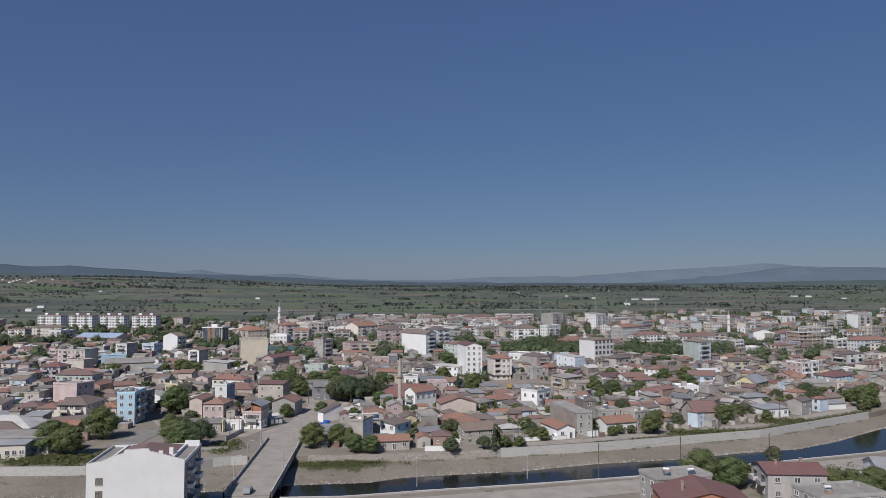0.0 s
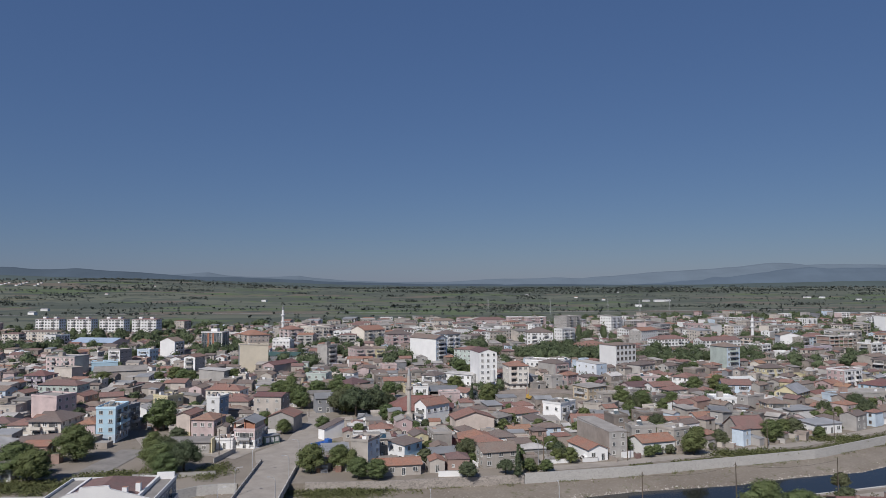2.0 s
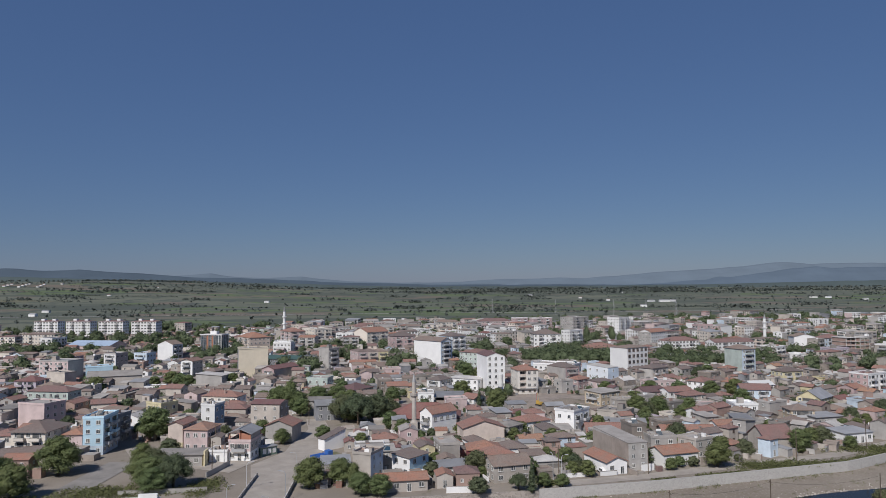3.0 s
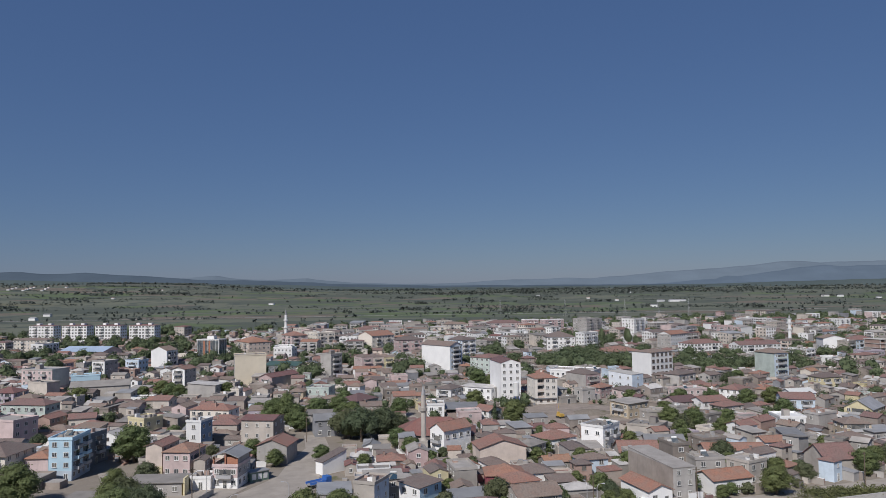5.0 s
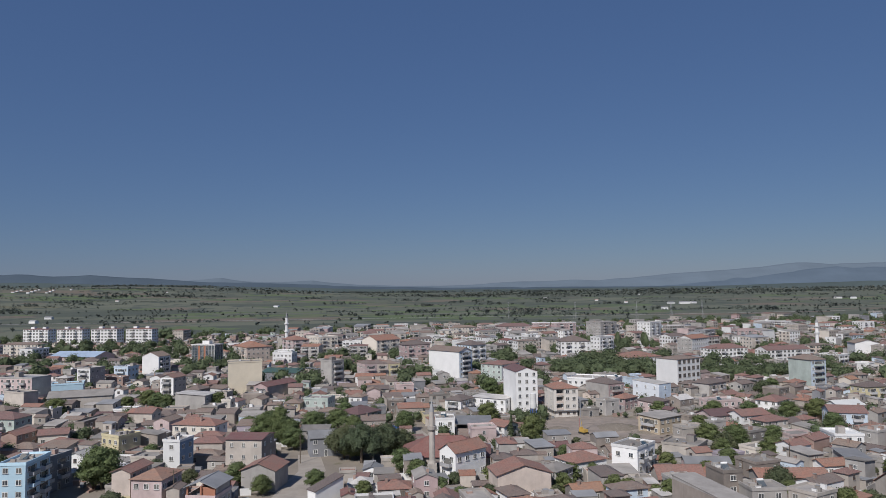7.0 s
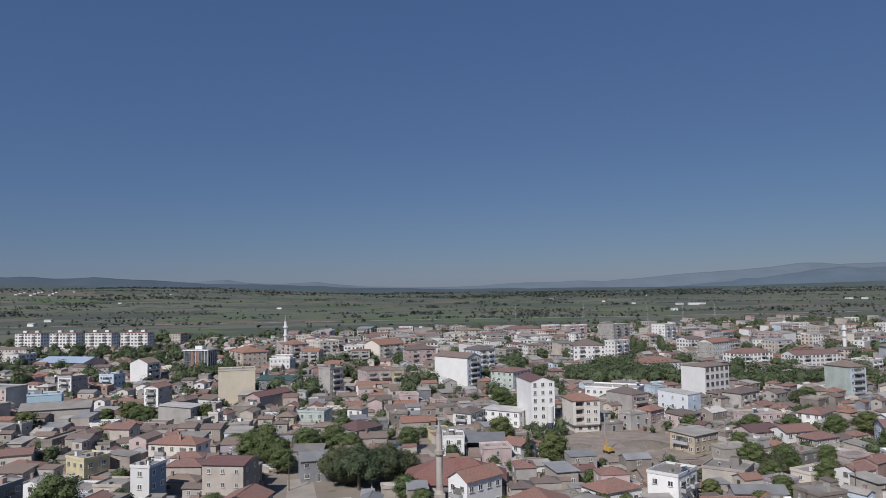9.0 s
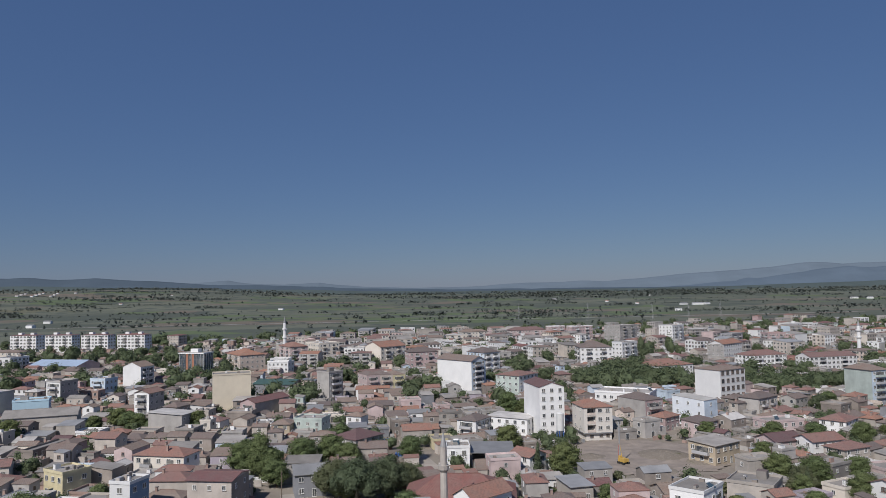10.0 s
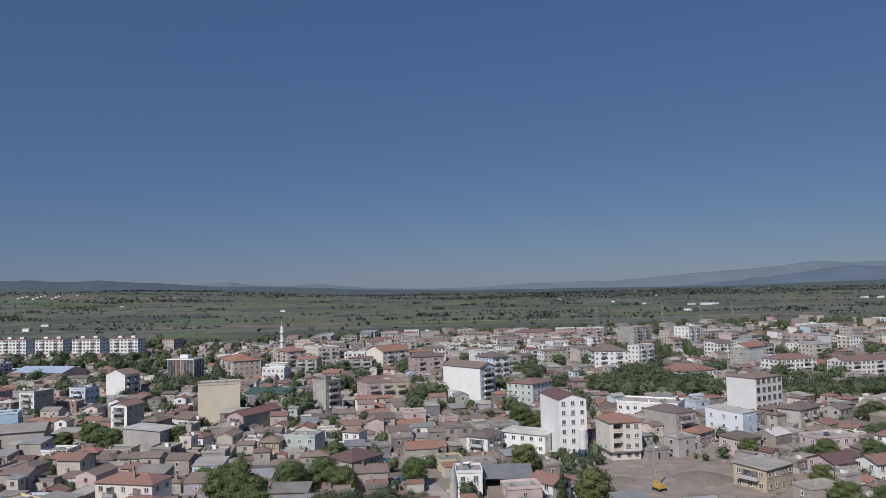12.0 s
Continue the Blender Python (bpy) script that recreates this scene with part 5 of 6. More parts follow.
def tree_model(seed, height, spread, mat, style, rich):
    rng = np.random.default_rng(seed + 100)
    s = Shape()
    lobes = []
    if style == "cypress":
        s.tube([(0, 0, -0.3), (0, 0, height * 0.5), (0, 0, height * 0.9)], [0.22, 0.14, 0.04], "trunk", 6)
        for k in range(7):
            q = k / 6
            lobes.append((rng.normal(0, 0.1), rng.normal(0, 0.1), height * (0.12 + 0.82 * q), spread * (0.95 - 0.75 * q), height * 0.12, 190))
        leaf = 0.30
    elif style == "pine":
        s.tube([(0, 0, -0.3), (0.1, 0, height * 0.4), (0.2, 0.1, height * 0.8)], [0.35, 0.26, 0.1], "trunk", 7)
        for k in range(13):
            a = 2.4 * k
            q = math.sqrt((k + 0.3) / 13)
            r = spread * 0.78 * q
            top = Vector((r * math.cos(a), r * math.sin(a), height * (0.76 - 0.34 * q * q + rng.uniform(-0.03, 0.03))))
            s.tube([(0.1, 0, height * 0.35), tuple(top * 0.9)], [0.12, 0.05], "trunk", 5, False)
            lobes.append((*top, spread * 0.36, height * 0.20, 230))
        leaf = 0.40
    else:
        s.tube([(0, 0, -0.3), (0.08, 0.05, height * 0.22), (0.1, 0.1, height * 0.45)], [0.32, 0.25, 0.18], "trunk", 7)
        count = 15
        for k in range(count):
            a = 2.4 * k + rng.uniform(-0.3, 0.3)
            q = (k + 0.5) / count
            r = spread * 0.66 * math.sin(math.pi * (0.25 + 0.68 * q)) * rng.uniform(0.55, 1.0)
            top = Vector((r * math.cos(a), r * math.sin(a), height * (0.24 + 0.62 * q)))
            s.tube([(0.1, 0.1, height * 0.25), tuple(top)], [0.12, 0.04], "trunk", 5, False)
            lobes.append((*top, spread * rng.uniform(0.36, 0.52), height * rng.uniform(0.11, 0.17), 165))
        leaf = 0.42
    tree = new("tree")
    part("trunk", s, tree)
    part("crown", crown_mesh("crown", seed, lobes, rich, leaf * (0.44 if rich else 0.6), mat), tree)
    return tree


MODELS = {}
for rich in (True, False):
    for k in range(4 if rich else 3):
        MODELS["broad", k, rich] = tree_model(k, 8.0, 4.2, "leaf_green", "broad", rich)
    for k in range(3 if rich else 2):
        MODELS["pine", k, rich] = tree_model(20 + k, 10.0, 5.0, "leaf_dark", "pine", rich)
    MODELS["olive", 0, rich] = tree_model(41, 5.5, 3.2, "leaf_olive", "broad", rich)
    MODELS["poplar", 0, rich] = tree_model(42, 13.0, 3.6, "leaf_green", "broad", rich)
    MODELS["cypress", 0, rich] = tree_model(43, 9.0, 1.5, "leaf_dark", "cypress", rich)
WORDS = dict(broad="broad leafy green tree", pine="dark spreading pine tree", olive="small grey-green olive tree", poplar="tall leafy poplar tree", cypress="slim dark cypress tree")
USED = set()
TREES = []
FAR_TREES = []


def tree(x, y, style="broad", scale=1.0, where="among houses"):
    keys = [k for k in MODELS if k[0] == style and k[2] == (y < 400 and len(TREES) < 130)]
    key = keys[int(abs(x * 7 + y * 3)) % len(keys)]
    m = pose(x, y, land(x, y), 0, 0, (x * 37 + y * 11) % 360)
    TREES.append((x, y, 3.2 * scale))
    if y > 470 or y > 330 and len(TREES) > 260:
        FAR_TREES.append((x, y, scale, style))
        return None
    if key in USED:
        ob = copy_thing(MODELS[key], m)
    else:
        ob = MODELS[key]
        USED.add(key)
    ob.matrix_basis = m @ Matrix.Diagonal((scale, scale, scale * (0.92 + 0.2 * ((x * 13 + y) % 1)), 1))
    tagged(ob, label=WORDS[style] + " " + where, category="tree")
    return ob


for x, y, style, size in [
    (-85, 302, "broad", 1.65), (-70, 254, "pine", 0.9), (-66, 243, "pine", 0.95), (-64, 235, "broad", 0.95), (-60, 240, "pine", 1.05), (-66, 240, "broad", 1.2), (-70, 246, "broad", 1.2),
    (-97, 256, "broad", 1.55), (-104, 236, "broad", 1.45), (-97, 231, "broad", 1.3), (-46, 352, "poplar", 1.2), (-52, 360, "broad", 1.5), (-40, 345, "broad", 1.1),
    (-16, 325, "pine", 1.4), (-9, 330, "pine", 1.3), (-22, 331, "pine", 1.25), (-4, 334, "pine", 1.0), (-48, 299, "broad", 1.0), (-26, 295, "broad", 0.8), (-51, 321, "broad", 1.0), (34, 351, "cypress", 1.1), (41, 348, "broad", 1.4), (133, 380, "broad", 1.1), (55, 342, "olive", 0.6), (98, 337, "broad", 1.1), (119, 335, "broad", 1.0), (148, 379, "broad", 1.1), (103, 356, "broad", 1.0), (-13, 288, "broad", 0.6), (-151, 413, "broad", 1.3), (-117, 438, "broad", 1.1), (-89, 435, "broad", 1.1), (-28, 399, "broad", 1.1), (-3, 373, "broad", 1.1), (-3, 312, "broad", 1.0), (1, 303, "broad", 0.85), (-20, 330, "broad", 1.0), (-22, 366, "broad", 1.1),
    (-24, 237, "broad", 1.15), (-16, 240, "broad", 1.0), (-12, 235, "poplar", 0.6), (-10, 229, "broad", 0.85), (-5, 228, "broad", 0.8), (-40, 292, "broad", 0.75),
    (93, 250, "broad", 1.05), (127, 266, "broad", 1.05), (34, 229, "cypress", 0.95), (31, 231, "pine", 0.5), (38, 233, "broad", 0.55), (43, 233, "broad", 0.5), (78, 248, "broad", 0.5),
    (107, 262, "olive", 1.0), (140, 276, "olive", 1.2), (146, 270, "broad", 0.6), (301, 561, "pine", 1.25), (296, 566, "pine", 1.1), (308, 566, "pine", 1.15), (326, 646, "pine", 1.2), (203, 296, "broad", 1.35), (190, 317, "pine", 0.95), (160, 296, "broad", 0.7), (20, 228, "olive", 0.9), (29, 381, "broad", 1.3), (38, 453, "broad", 1.4), (44, 446, "broad", 1.1),
    (-112, 435, "broad", 1.0), (-123, 442, "broad", 1.2), (-130, 436, "broad", 0.9), (-28, 372, "broad", 1.3), (-36, 366, "broad", 1.35), (-43, 352, "broad", 1.4), (-61, 372, "broad", 1.0), (-54, 371, "broad", 0.8),
    (-40, 562, "broad", 1.6), (-34, 555, "broad", 1.2), (4, 530, "broad", 1.6), (10, 534, "broad", 1.3), (-3, 527, "broad", 1.1), (169, 442, "pine", 0.9), (176, 448, "broad", 1.1), (101, 394, "broad", 0.9), (-132, 640, "broad", 1.6), (-140, 632, "broad", 1.3),
    (120, 384, "broad", 1.1), (104, 330, "broad", 1.2), (98, 322, "cypress", 0.9), (110, 318, "broad", 1.0), (84, 333, "broad", 0.4), (150, 352, "broad", 1.1), (160, 380, "broad", 1.2), (82, 185, "broad", 1.35), (88, 182, "broad", 1.15), (93, 186, "broad", 0.9), (118, 177, "broad", 0.8), (112, 183, "olive", 0.9), (122, 174, "broad", 1.0), (116, 211, "olive", 0.8),
    (112, 176, "broad", 0.8), (115, 168, "broad", 0.9), (108, 196, "olive", 0.9), (134, 172, "broad", 1.0), (-118, 168, "pine", 0.8), (88, 184, "broad", 0.7), (-78, 269, "broad", 0.85), (-73, 278, "olive", 1.1)]:
    tree(x, y, style, size, "by the river" if y < 262 else "among the houses")
rng = random.Random(11)
for cx, cy, rx, ry, count, styles in [(118, 540, 32, 34, 46, ("pine", "broad")), (150, 590, 34, 14, 14, ("broad", "pine")), (194, 512, 36, 14, 34, ("umbrella",)), (226, 520, 30, 12, 20, ("umbrella",)), (-305, 735, 40, 20, 14, ("broad",)), (-285, 775, 45, 12, 8, ("broad",)), (-205, 712, 60, 14, 20, ("broad",)),
                                      (-230, 790, 30, 14, 8, ("broad",)), (-190, 620, 10, 40, 9, ("broad",)), (160, 700, 40, 18, 12, ("broad", "poplar")), (-300, 620, 40, 30, 14, ("broad",)), (260, 470, 30, 20, 7, ("pine", "broad")), (330, 620, 50, 30, 12, ("broad", "pine"))]:
    made = 0
    for _ in range(count * 6):
        a, r = rng.uniform(0, 6.283), math.sqrt(rng.random())
        x, y = cx + rx * r * math.cos(a), cy + ry * r * math.sin(a)
        if made < count and clear((Vector((x, y)), Vector((1, 0)), Vector((0, 1)), 1.5, 1.5), 0.5) and all((x - t[0]) ** 2 + (y - t[1]) ** 2 > 12 for t in TREES):
            style = rng.choice(styles)
            tree(x, y, "pine" if style == "umbrella" else style, rng.uniform(1.0, 1.2) if style == "umbrella" else rng.uniform(1.1, 1.7), "in the park")
            made += 1

# ---- the rest of the town ----
KEEP_OUT = [(-84, 530, 8), (-74, 526, 6), (93.7, 400.7, 9), (103.5, 417.6, 6), (50, 386, 9), (44, 392, 7), (-12, 403, 5), (-6, 380, 5), (-84, 240, 9), (-78, 247, 8), (54, 257, 8), (-90, 274, 9), (-80, 268, 9), (-24, 262, 6), (-12, 396, 6), (-84, 252, 9), (-14, 328, 11), (72, 366, 30), (-34, 262, 20), (58, 258, 0), (-88, 262, 16), (-100, 238, 14), (118, 540, 24), (196, 522, 24), (140, 590, 20), (52, 250, 7), (95, 252, 9), (-60, 245, 16), (-205, 705, 20)]


def grid_turn(x, y):
    return float(np.interp(x, [-400, -90, 0, 60, 130, 300, 600], [-12, -8, 12, 14, 32, 28, 18])) + 14 * noise.noise((x / 90, y / 90, 3))


PAINTS = ["grey"] * 10 + ["sand"] * 7 + ["beige"] * 6 + ["raw_block"] * 9 + ["concrete"] * 6 + ["cream"] * 3 + ["white"] * 4 + ["pink"] * 3 + ["pale_blue"] * 2 + ["mint"] + ["slate"] + ["peach", "rose", "lilac", "brick", "brick", "yellow"]
ROOFS = ["tile_red"] * 9 + ["tile_brown"] * 11 + ["rubble", "rubble", "sheet_metal", "concrete"] + ["tile_orange", "tile_maroon"]
TALL = ["white"] * 7 + ["cream"] * 3 + ["pink"] * 2 + ["beige"] * 4 + ["grey"] * 8 + ["sand"] * 3 + ["peach", "rose", "slate", "pale_blue"]
rng = random.Random(5)
count = 0
y = 236.0
while y < 1900:
    step = 8.3 if y < 420 else (9.5 if y < 640 else 13.0 if y < 1000 else 19.0)
    right = 0.76 * y + 25
    x = -0.56 * y - 25 + rng.uniform(0, step)
    while x < right:
        px, py = x + rng.uniform(-3, 3), y + rng.uniform(-3, 3)
        x += step * rng.uniform(0.85, 1.25)
        if py < bank_top(px) + 11 or py > town_edge(px) - 12 or count > 4200:
            continue
        far = py > 640
        if rng.random() < (0.45 if py > 880 else 0.14 if py > 640 else 0.0):
            continue
        if -420 < px < -170 and 700 < py < 905:
            continue
        turn = grid_turn(px, py) + rng.choice((0, 0, 0, 90)) + rng.uniform(-5, 5)
        tall = rng.random() < ((0.10 if px > 270 else 0.0) if py < 640 else 0.45 if -130 < px < 130 else 0.16 if px > 0 else 0.08)
        if tall:
            w, d, n = rng.uniform(11, 19), rng.uniform(10, 14), rng.choice((3, 4, 4) if far else (3, 3, 4))
        else:
            w, d, n = rng.uniform(5.5, 10.5), rng.uniform(5, 8), rng.choice((1, 1, 1, 2, 2) if not far else (1, 1, 2, 2))
        h = n * (rng.uniform(2.75, 3.0) if tall else rng.uniform(2.45, 2.85)) + 0.1
        for shrink in (1.0, 0.85, 0.7, 0.58):
            fp = footprint(px, py, turn, w * shrink, d * shrink)
            centre = fp[0]
            if clear(fp, 0.25):
                break
        else:
            continue
        w, d = w * shrink, d * shrink
        r = 0.5 * max(w, d)
        if any((centre.x - a) ** 2 + (centre.y - b) ** 2 < (c + r * 0.6) ** 2 for a, b, c in KEEP_OUT):
            continue
        if any(near_line(centre, pts) < width / 2 + 0.45 * min(w, d) + 1 for pts, width in STREETS):
            continue
        if any((centre.x - a) ** 2 + (centre.y - b) ** 2 < (c * 0.6 + r * 0.75) ** 2 for a, b, c in TREES):
            continue
        roof = rng.choice(("hip", "hip", "gable", "gable", "gable", "gable", "flat", "flat", "shed", "shed") if not tall else ("hip", "flat", "flat", "gable", "shed"))
        tile = rng.choice(ROOFS) if roof in ("hip", "gable") else rng.choice(("concrete", "concrete", "sheet_metal", "tile_brown") if roof == "shed" else ("concrete",))
        wall = rng.choice(TALL if tall or far and rng.random() < 0.25 else PAINTS)
        blank = rng.random()
        windows = "flrb" if blank < 0.35 else "frb" if blank < 0.7 else "lr"
        words = f"{wall.replace('_', ' ')} " + ("apartment house" if tall else "house") + f" of {('one storey', 'two storeys', 'three storeys', 'four storeys', 'five storeys')[n - 1]} with " + ("a flat concrete roof" if roof == "flat" else "a pent roof" if roof == "shed" else "a tiled roof")
        house(px, py, turn, w, d, h, n, wall, roof, tile, label=words, name="apartment_house" if tall else "house", category="apartment house" if tall else "house", windows=windows if py < 900 else windows.replace("b", ""), joined=count >= 290, tone=rng.random(), annex=rng.choice((0, 0, 0.4, 0.55)) if py < 640 else 0, chimney=1 if roof in ("hip", "gable") and rng.random() < 0.5 and py < 520 else 0, panes=False,
              balcony=rng.choice(("f", "fl", "fr", "")) if tall else "", side=dict(l=rng.choice(TALL), r=rng.choice(TALL)) if tall and rng.random() < 0.5 else None, rise=rng.uniform(0.8, 1.6) if tall else None, glass_mat="glass_dark", frame_mat=rng.choice(("frame_white", "frame_white", "frame_brown")), over=rng.uniform(0.15, 0.4), wsize=rng.choice(((1.4, 1.35), (1.2, 1.3))) if tall else rng.choice(((0.85, 1.0), (1.0, 1.15), (1.25, 1.2))), pitch=3.0 if tall else rng.choice((3.2, 4.0, 5.0)))
        count += 1
    y += step * 0.92

for _ in range(5200):
    py = 238 + 700 * rng.random() ** 1.35
    px = rng.uniform(-0.56, 0.76) * py
    turn = grid_turn(px, py) + rng.uniform(-8, 8)
    w, d, h = rng.uniform(2.8, 6), rng.uniform(2.6, 4.5), rng.uniform(2.0, 3.4)
    fp = footprint(px, py, turn, w, d)
    centre = fp[0]
    if py < bank_top(px) + 10 or py > town_edge(px) or not clear(fp, 0.15) or any((centre.x - a) ** 2 + (centre.y - b) ** 2 < (c + 2) ** 2 for a, b, c in KEEP_OUT):
        continue
    if any(near_line(centre, pts) < width / 2 + 2 for pts, width in STREETS) or any((centre.x - a) ** 2 + (centre.y - b) ** 2 < (c * 0.5 + 2) ** 2 for a, b, c in TREES):
        continue
    house(px, py, turn, w, d, h, 1, rng.choice(("grey", "sand", "raw_block", "concrete", "beige", "brick")), rng.choice(("shed", "shed", "gable", "flat")), rng.choice(("tile_brown", "tile_red", "tile_brown", "sheet_metal", "rubble")), windows="", joined=True, tone=rng.random(), over=0.15)
tagged(part("far_houses", TOWN), label="crowded town houses with tiled and flat roofs", category="houses", kind="stuff")

# yard walls, piles and lean-tos between the houses, tanks and stair heads on the flat roofs
CLUTTER = Joined()
CLUTTER.tones = []
CLUTTER.v, CLUTTER.f, CLUTTER.m, CLUTTER.mats = [], [], [], []
rng = random.Random(33)
STUFF = ["grey", "white", "raw_block", "concrete", "brick", "tile_brown", "tile_red", "sheet_metal", "frame_brown", "slate", "sand", "rubble"]
for _ in range(9000):
    py = 236 + 420 * rng.random() ** 1.3
    px = rng.uniform(-0.56, 0.76) * py
    turn = grid_turn(px, py) + rng.choice((0, 90)) + rng.uniform(-6, 6)
    if rng.random() < 0.45:
        w, d, h, mat = rng.uniform(2.5, 9), 0.22, rng.uniform(1.1, 2.1), rng.choice(("grey", "raw_block", "white", "brick", "sand", "concrete"))
    else:
        w, d, h, mat = rng.uniform(0.6, 2.4), rng.uniform(0.6, 2.0), rng.uniform(0.4, 2.2), rng.choice(STUFF)
    fp = footprint(px, py, turn, w, d)
    if py < bank_top(px) + 9 or not clear(fp, 0.1) or any((px - a) ** 2 + (py - b) ** 2 < (c * 0.8) ** 2 for a, b, c in KEEP_OUT[:17]) or (px - 72) ** 2 + (py - 366) ** 2 < 900 or py < 268 and -110 < px < -22:
        continue
    if any(near_line(fp[0], pts) < width / 2 + 0.5 * w for pts, width in STREETS):
        continue
    s = Shape().box(0, 0, -0.3, w, d, h, mat, None if d < 0.3 or rng.random() < 0.5 else rng.choice(STUFF), False)
    CLUTTER.take(s, pose(px, py, land(px, py), 0, 0, turn), rng.random())
for x, y, rot, w, d, z in FLATS:
    if y > 1000:
        continue
    s = Shape()
    for k in range(rng.randint(1, 4)):
        a, b, c = rng.uniform(0.5, 1.6), rng.uniform(0.5, 1.4), rng.uniform(0.4, 1.3)
        if k == 0 and min(w, d) > 8.5 and rng.random() < 0.5:
            a, b, c = rng.uniform(2.0, 3.2), rng.uniform(2.0, 3.0), rng.uniform(1.9, 2.5)
        x0, y0 = rng.uniform(0.4, max(0.5, w - a - 0.4)), rng.uniform(0.4, max(0.5, d - b - 0.4))
        s.box(x0, y0, 0, x0 + a, y0 + b, c, rng.choice(("grey", "white", "raw_block", "concrete", "concrete", "brick")), rng.choice(("concrete", "sheet_metal", "tile_brown")), False)
    CLUTTER.take(s, pose(x, y, z - 0.02, 0, 0, rot), rng.random())
tagged(part("yard_clutter", CLUTTER), label="yard walls, piles, tanks and lean-tos around the houses", category="clutter", kind="stuff")

# gardens between the houses
rng = random.Random(21)
made = 0
for _ in range(26000):
    y = 240 + (200 if made < 55 else 500 if made < 330 else 950) * rng.random()
    x = rng.uniform(-0.56, 0.74) * y
    p = Vector((x, y))
    if made > 2300 or y < bank_top(x) + 5 or y > town_edge(x) + 40 or (x - 72) ** 2 + (y - 366) ** 2 < 900 or y < 300 and -125 < x < -18 or y < 330 and -30 < x < 5 or -420 < x < -150 and 660 < y < 905 and rng.random() < 0.8 or (x - 24) ** 2 + (y - 506) ** 2 < 120:
        continue
    size = rng.uniform(0.35, 0.85) if y < 480 else rng.uniform(0.7, 1.7)
    if clear((p, Vector((1, 0)), Vector((0, 1)), 1.1 * size, 1.1 * size), 0.15) and all(near_line(p, pts) > width / 2 + 1 for pts, width in STREETS):
        tree(x, y, rng.choice(("broad", "broad", "broad", "broad", "olive", "olive", "pine")), size)
        made += 1

for key, ob in MODELS.items():
    if key not in USED:
        for o in (*ob.children_recursive, ob):
            bpy.data.objects.remove(o)

# ---- trees and hedges of the plain ----
FARMS = [(796, 2208, 30, 12), (770, 2230, 22, 10), (835, 2215, 18, 10), (1500, 2600, 26, 10), (1548, 2570, 20, 10), (1560, 2380, 16, 9), (-713, 1478, 14, 9), (-790, 1690, 16, 9), (608, 1833, 16, 8)]
FARMS += [(-1830 + 21 * k, 3330 + 37 * (k * 5 % 7), 9 + k % 4, 8) for k in range(12)]
rng = np.random.default_rng(8)
v, f = [], []


def clump(x, y, r, h, count, leaf):
    """A far crown: many small leaf sprays over a lumpy mass."""
    z = land(x, y)
    if count > 60:
        heart(v, f, (x, y, z + h * 0.50), (r * 0.74, r * 0.74, h * 0.37), x)
    lumps = rng.normal(size=(max(4, count // 6), 3))
    lumps /= np.linalg.norm(lumps, axis=1)[:, None]
    c = lumps[rng.integers(len(lumps), size=count)] * rng.uniform(0.55, 1.0, (count, 1)) + rng.normal(0, 0.16, (count, 3))
    n = c + rng.normal(0, 0.22, (count, 3)) + (0, 0, 0.25 if count > 60 else 0.7)
    sprays(v, f, np.array([x, y, z + h * 0.55]) + c * (r, r, h * 0.45), n, leaf * rng.uniform(0.6, 1.3, (count, 1)), rng, 0.7)


for x, y, scale, style in FAR_TREES:
    wide = {"cypress": 1.3, "poplar": 2.6, "olive": 2.6}.get(style, 3.7) * scale
    tall = {"cypress": 8.5, "poplar": 12.0, "olive": 4.6}.get(style, 7.2) * scale
    clump(x, y, wide, tall, 340 if y < 700 else 130, wide * (0.10 if y < 700 else 0.17))
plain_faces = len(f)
for _ in range(420):
    y = 1000 + 3000 * rng.random() ** 1.1
    x = rng.uniform(-0.72, 0.75) * y
    if y > town_edge(x) + 20:
        r = rng.uniform(2.2, 5.0)
        clump(x, y, r, 1.7 * r, 34, r * 0.42)


def hedge(x, y, a, length, step, r0, r1, spread):
    for i in range(int(length / step)):
        if noise.noise((i * step / 60, x, y)) < -0.25:
            continue
        r = rng.uniform(r0, r1)
        clump(x + step * i * math.cos(a) + rng.normal(0, 3), y + step * i * math.sin(a) + rng.normal(0, spread), r, 1.5 * r, 20, r * 0.48)


# field hedges near and far
for k in range(70):
    y = 1450 + 2200 * rng.random()
    x = rng.uniform(-0.72, 0.72) * y
    if y > town_edge(x) + 60:
        hedge(x, y, rng.normal(0, 0.15), rng.uniform(60, 380), 8, 2.2, 4.6, 7)
# copses
for k in range(46):
    y = 1500 + 2200 * rng.random()
    x = rng.uniform(-0.7, 0.72) * y
    if y > town_edge(x) + 90:
        for _ in range(int(rng.integers(6, 22))):
            r = rng.uniform(3.5, 7)
            clump(x + rng.normal(0, 26), y + rng.normal(0, 14), r, 1.5 * r, 26, r * 0.42)
# the dense dark belt at the far edge of the plain, deeper on the low land
for k in range(125):
    y = 3050 + 1450 * rng.random() ** 0.8
    x = rng.uniform(-0.7, 0.72) * y
    if x < -0.15 * y and k % 3 and y < 3900:
        continue
    hedge(x, y, rng.normal(0, 0.08), rng.uniform(200, 800), 15, 4.5, 9, 22)
for _ in range(9):
    y = 1900 + 2000 * rng.random()
    x = rng.uniform(-0.7, 0.72) * y
    if y < town_edge(x) + 80:
        continue
    w, d = rng.uniform(8, 18), rng.uniform(6, 10)
    FARMS.append((x, y, w, d))
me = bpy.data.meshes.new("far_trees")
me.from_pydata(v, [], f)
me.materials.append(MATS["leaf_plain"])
me.materials.append(MATS["leaf_hazed"])
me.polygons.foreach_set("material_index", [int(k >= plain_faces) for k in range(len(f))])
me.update()
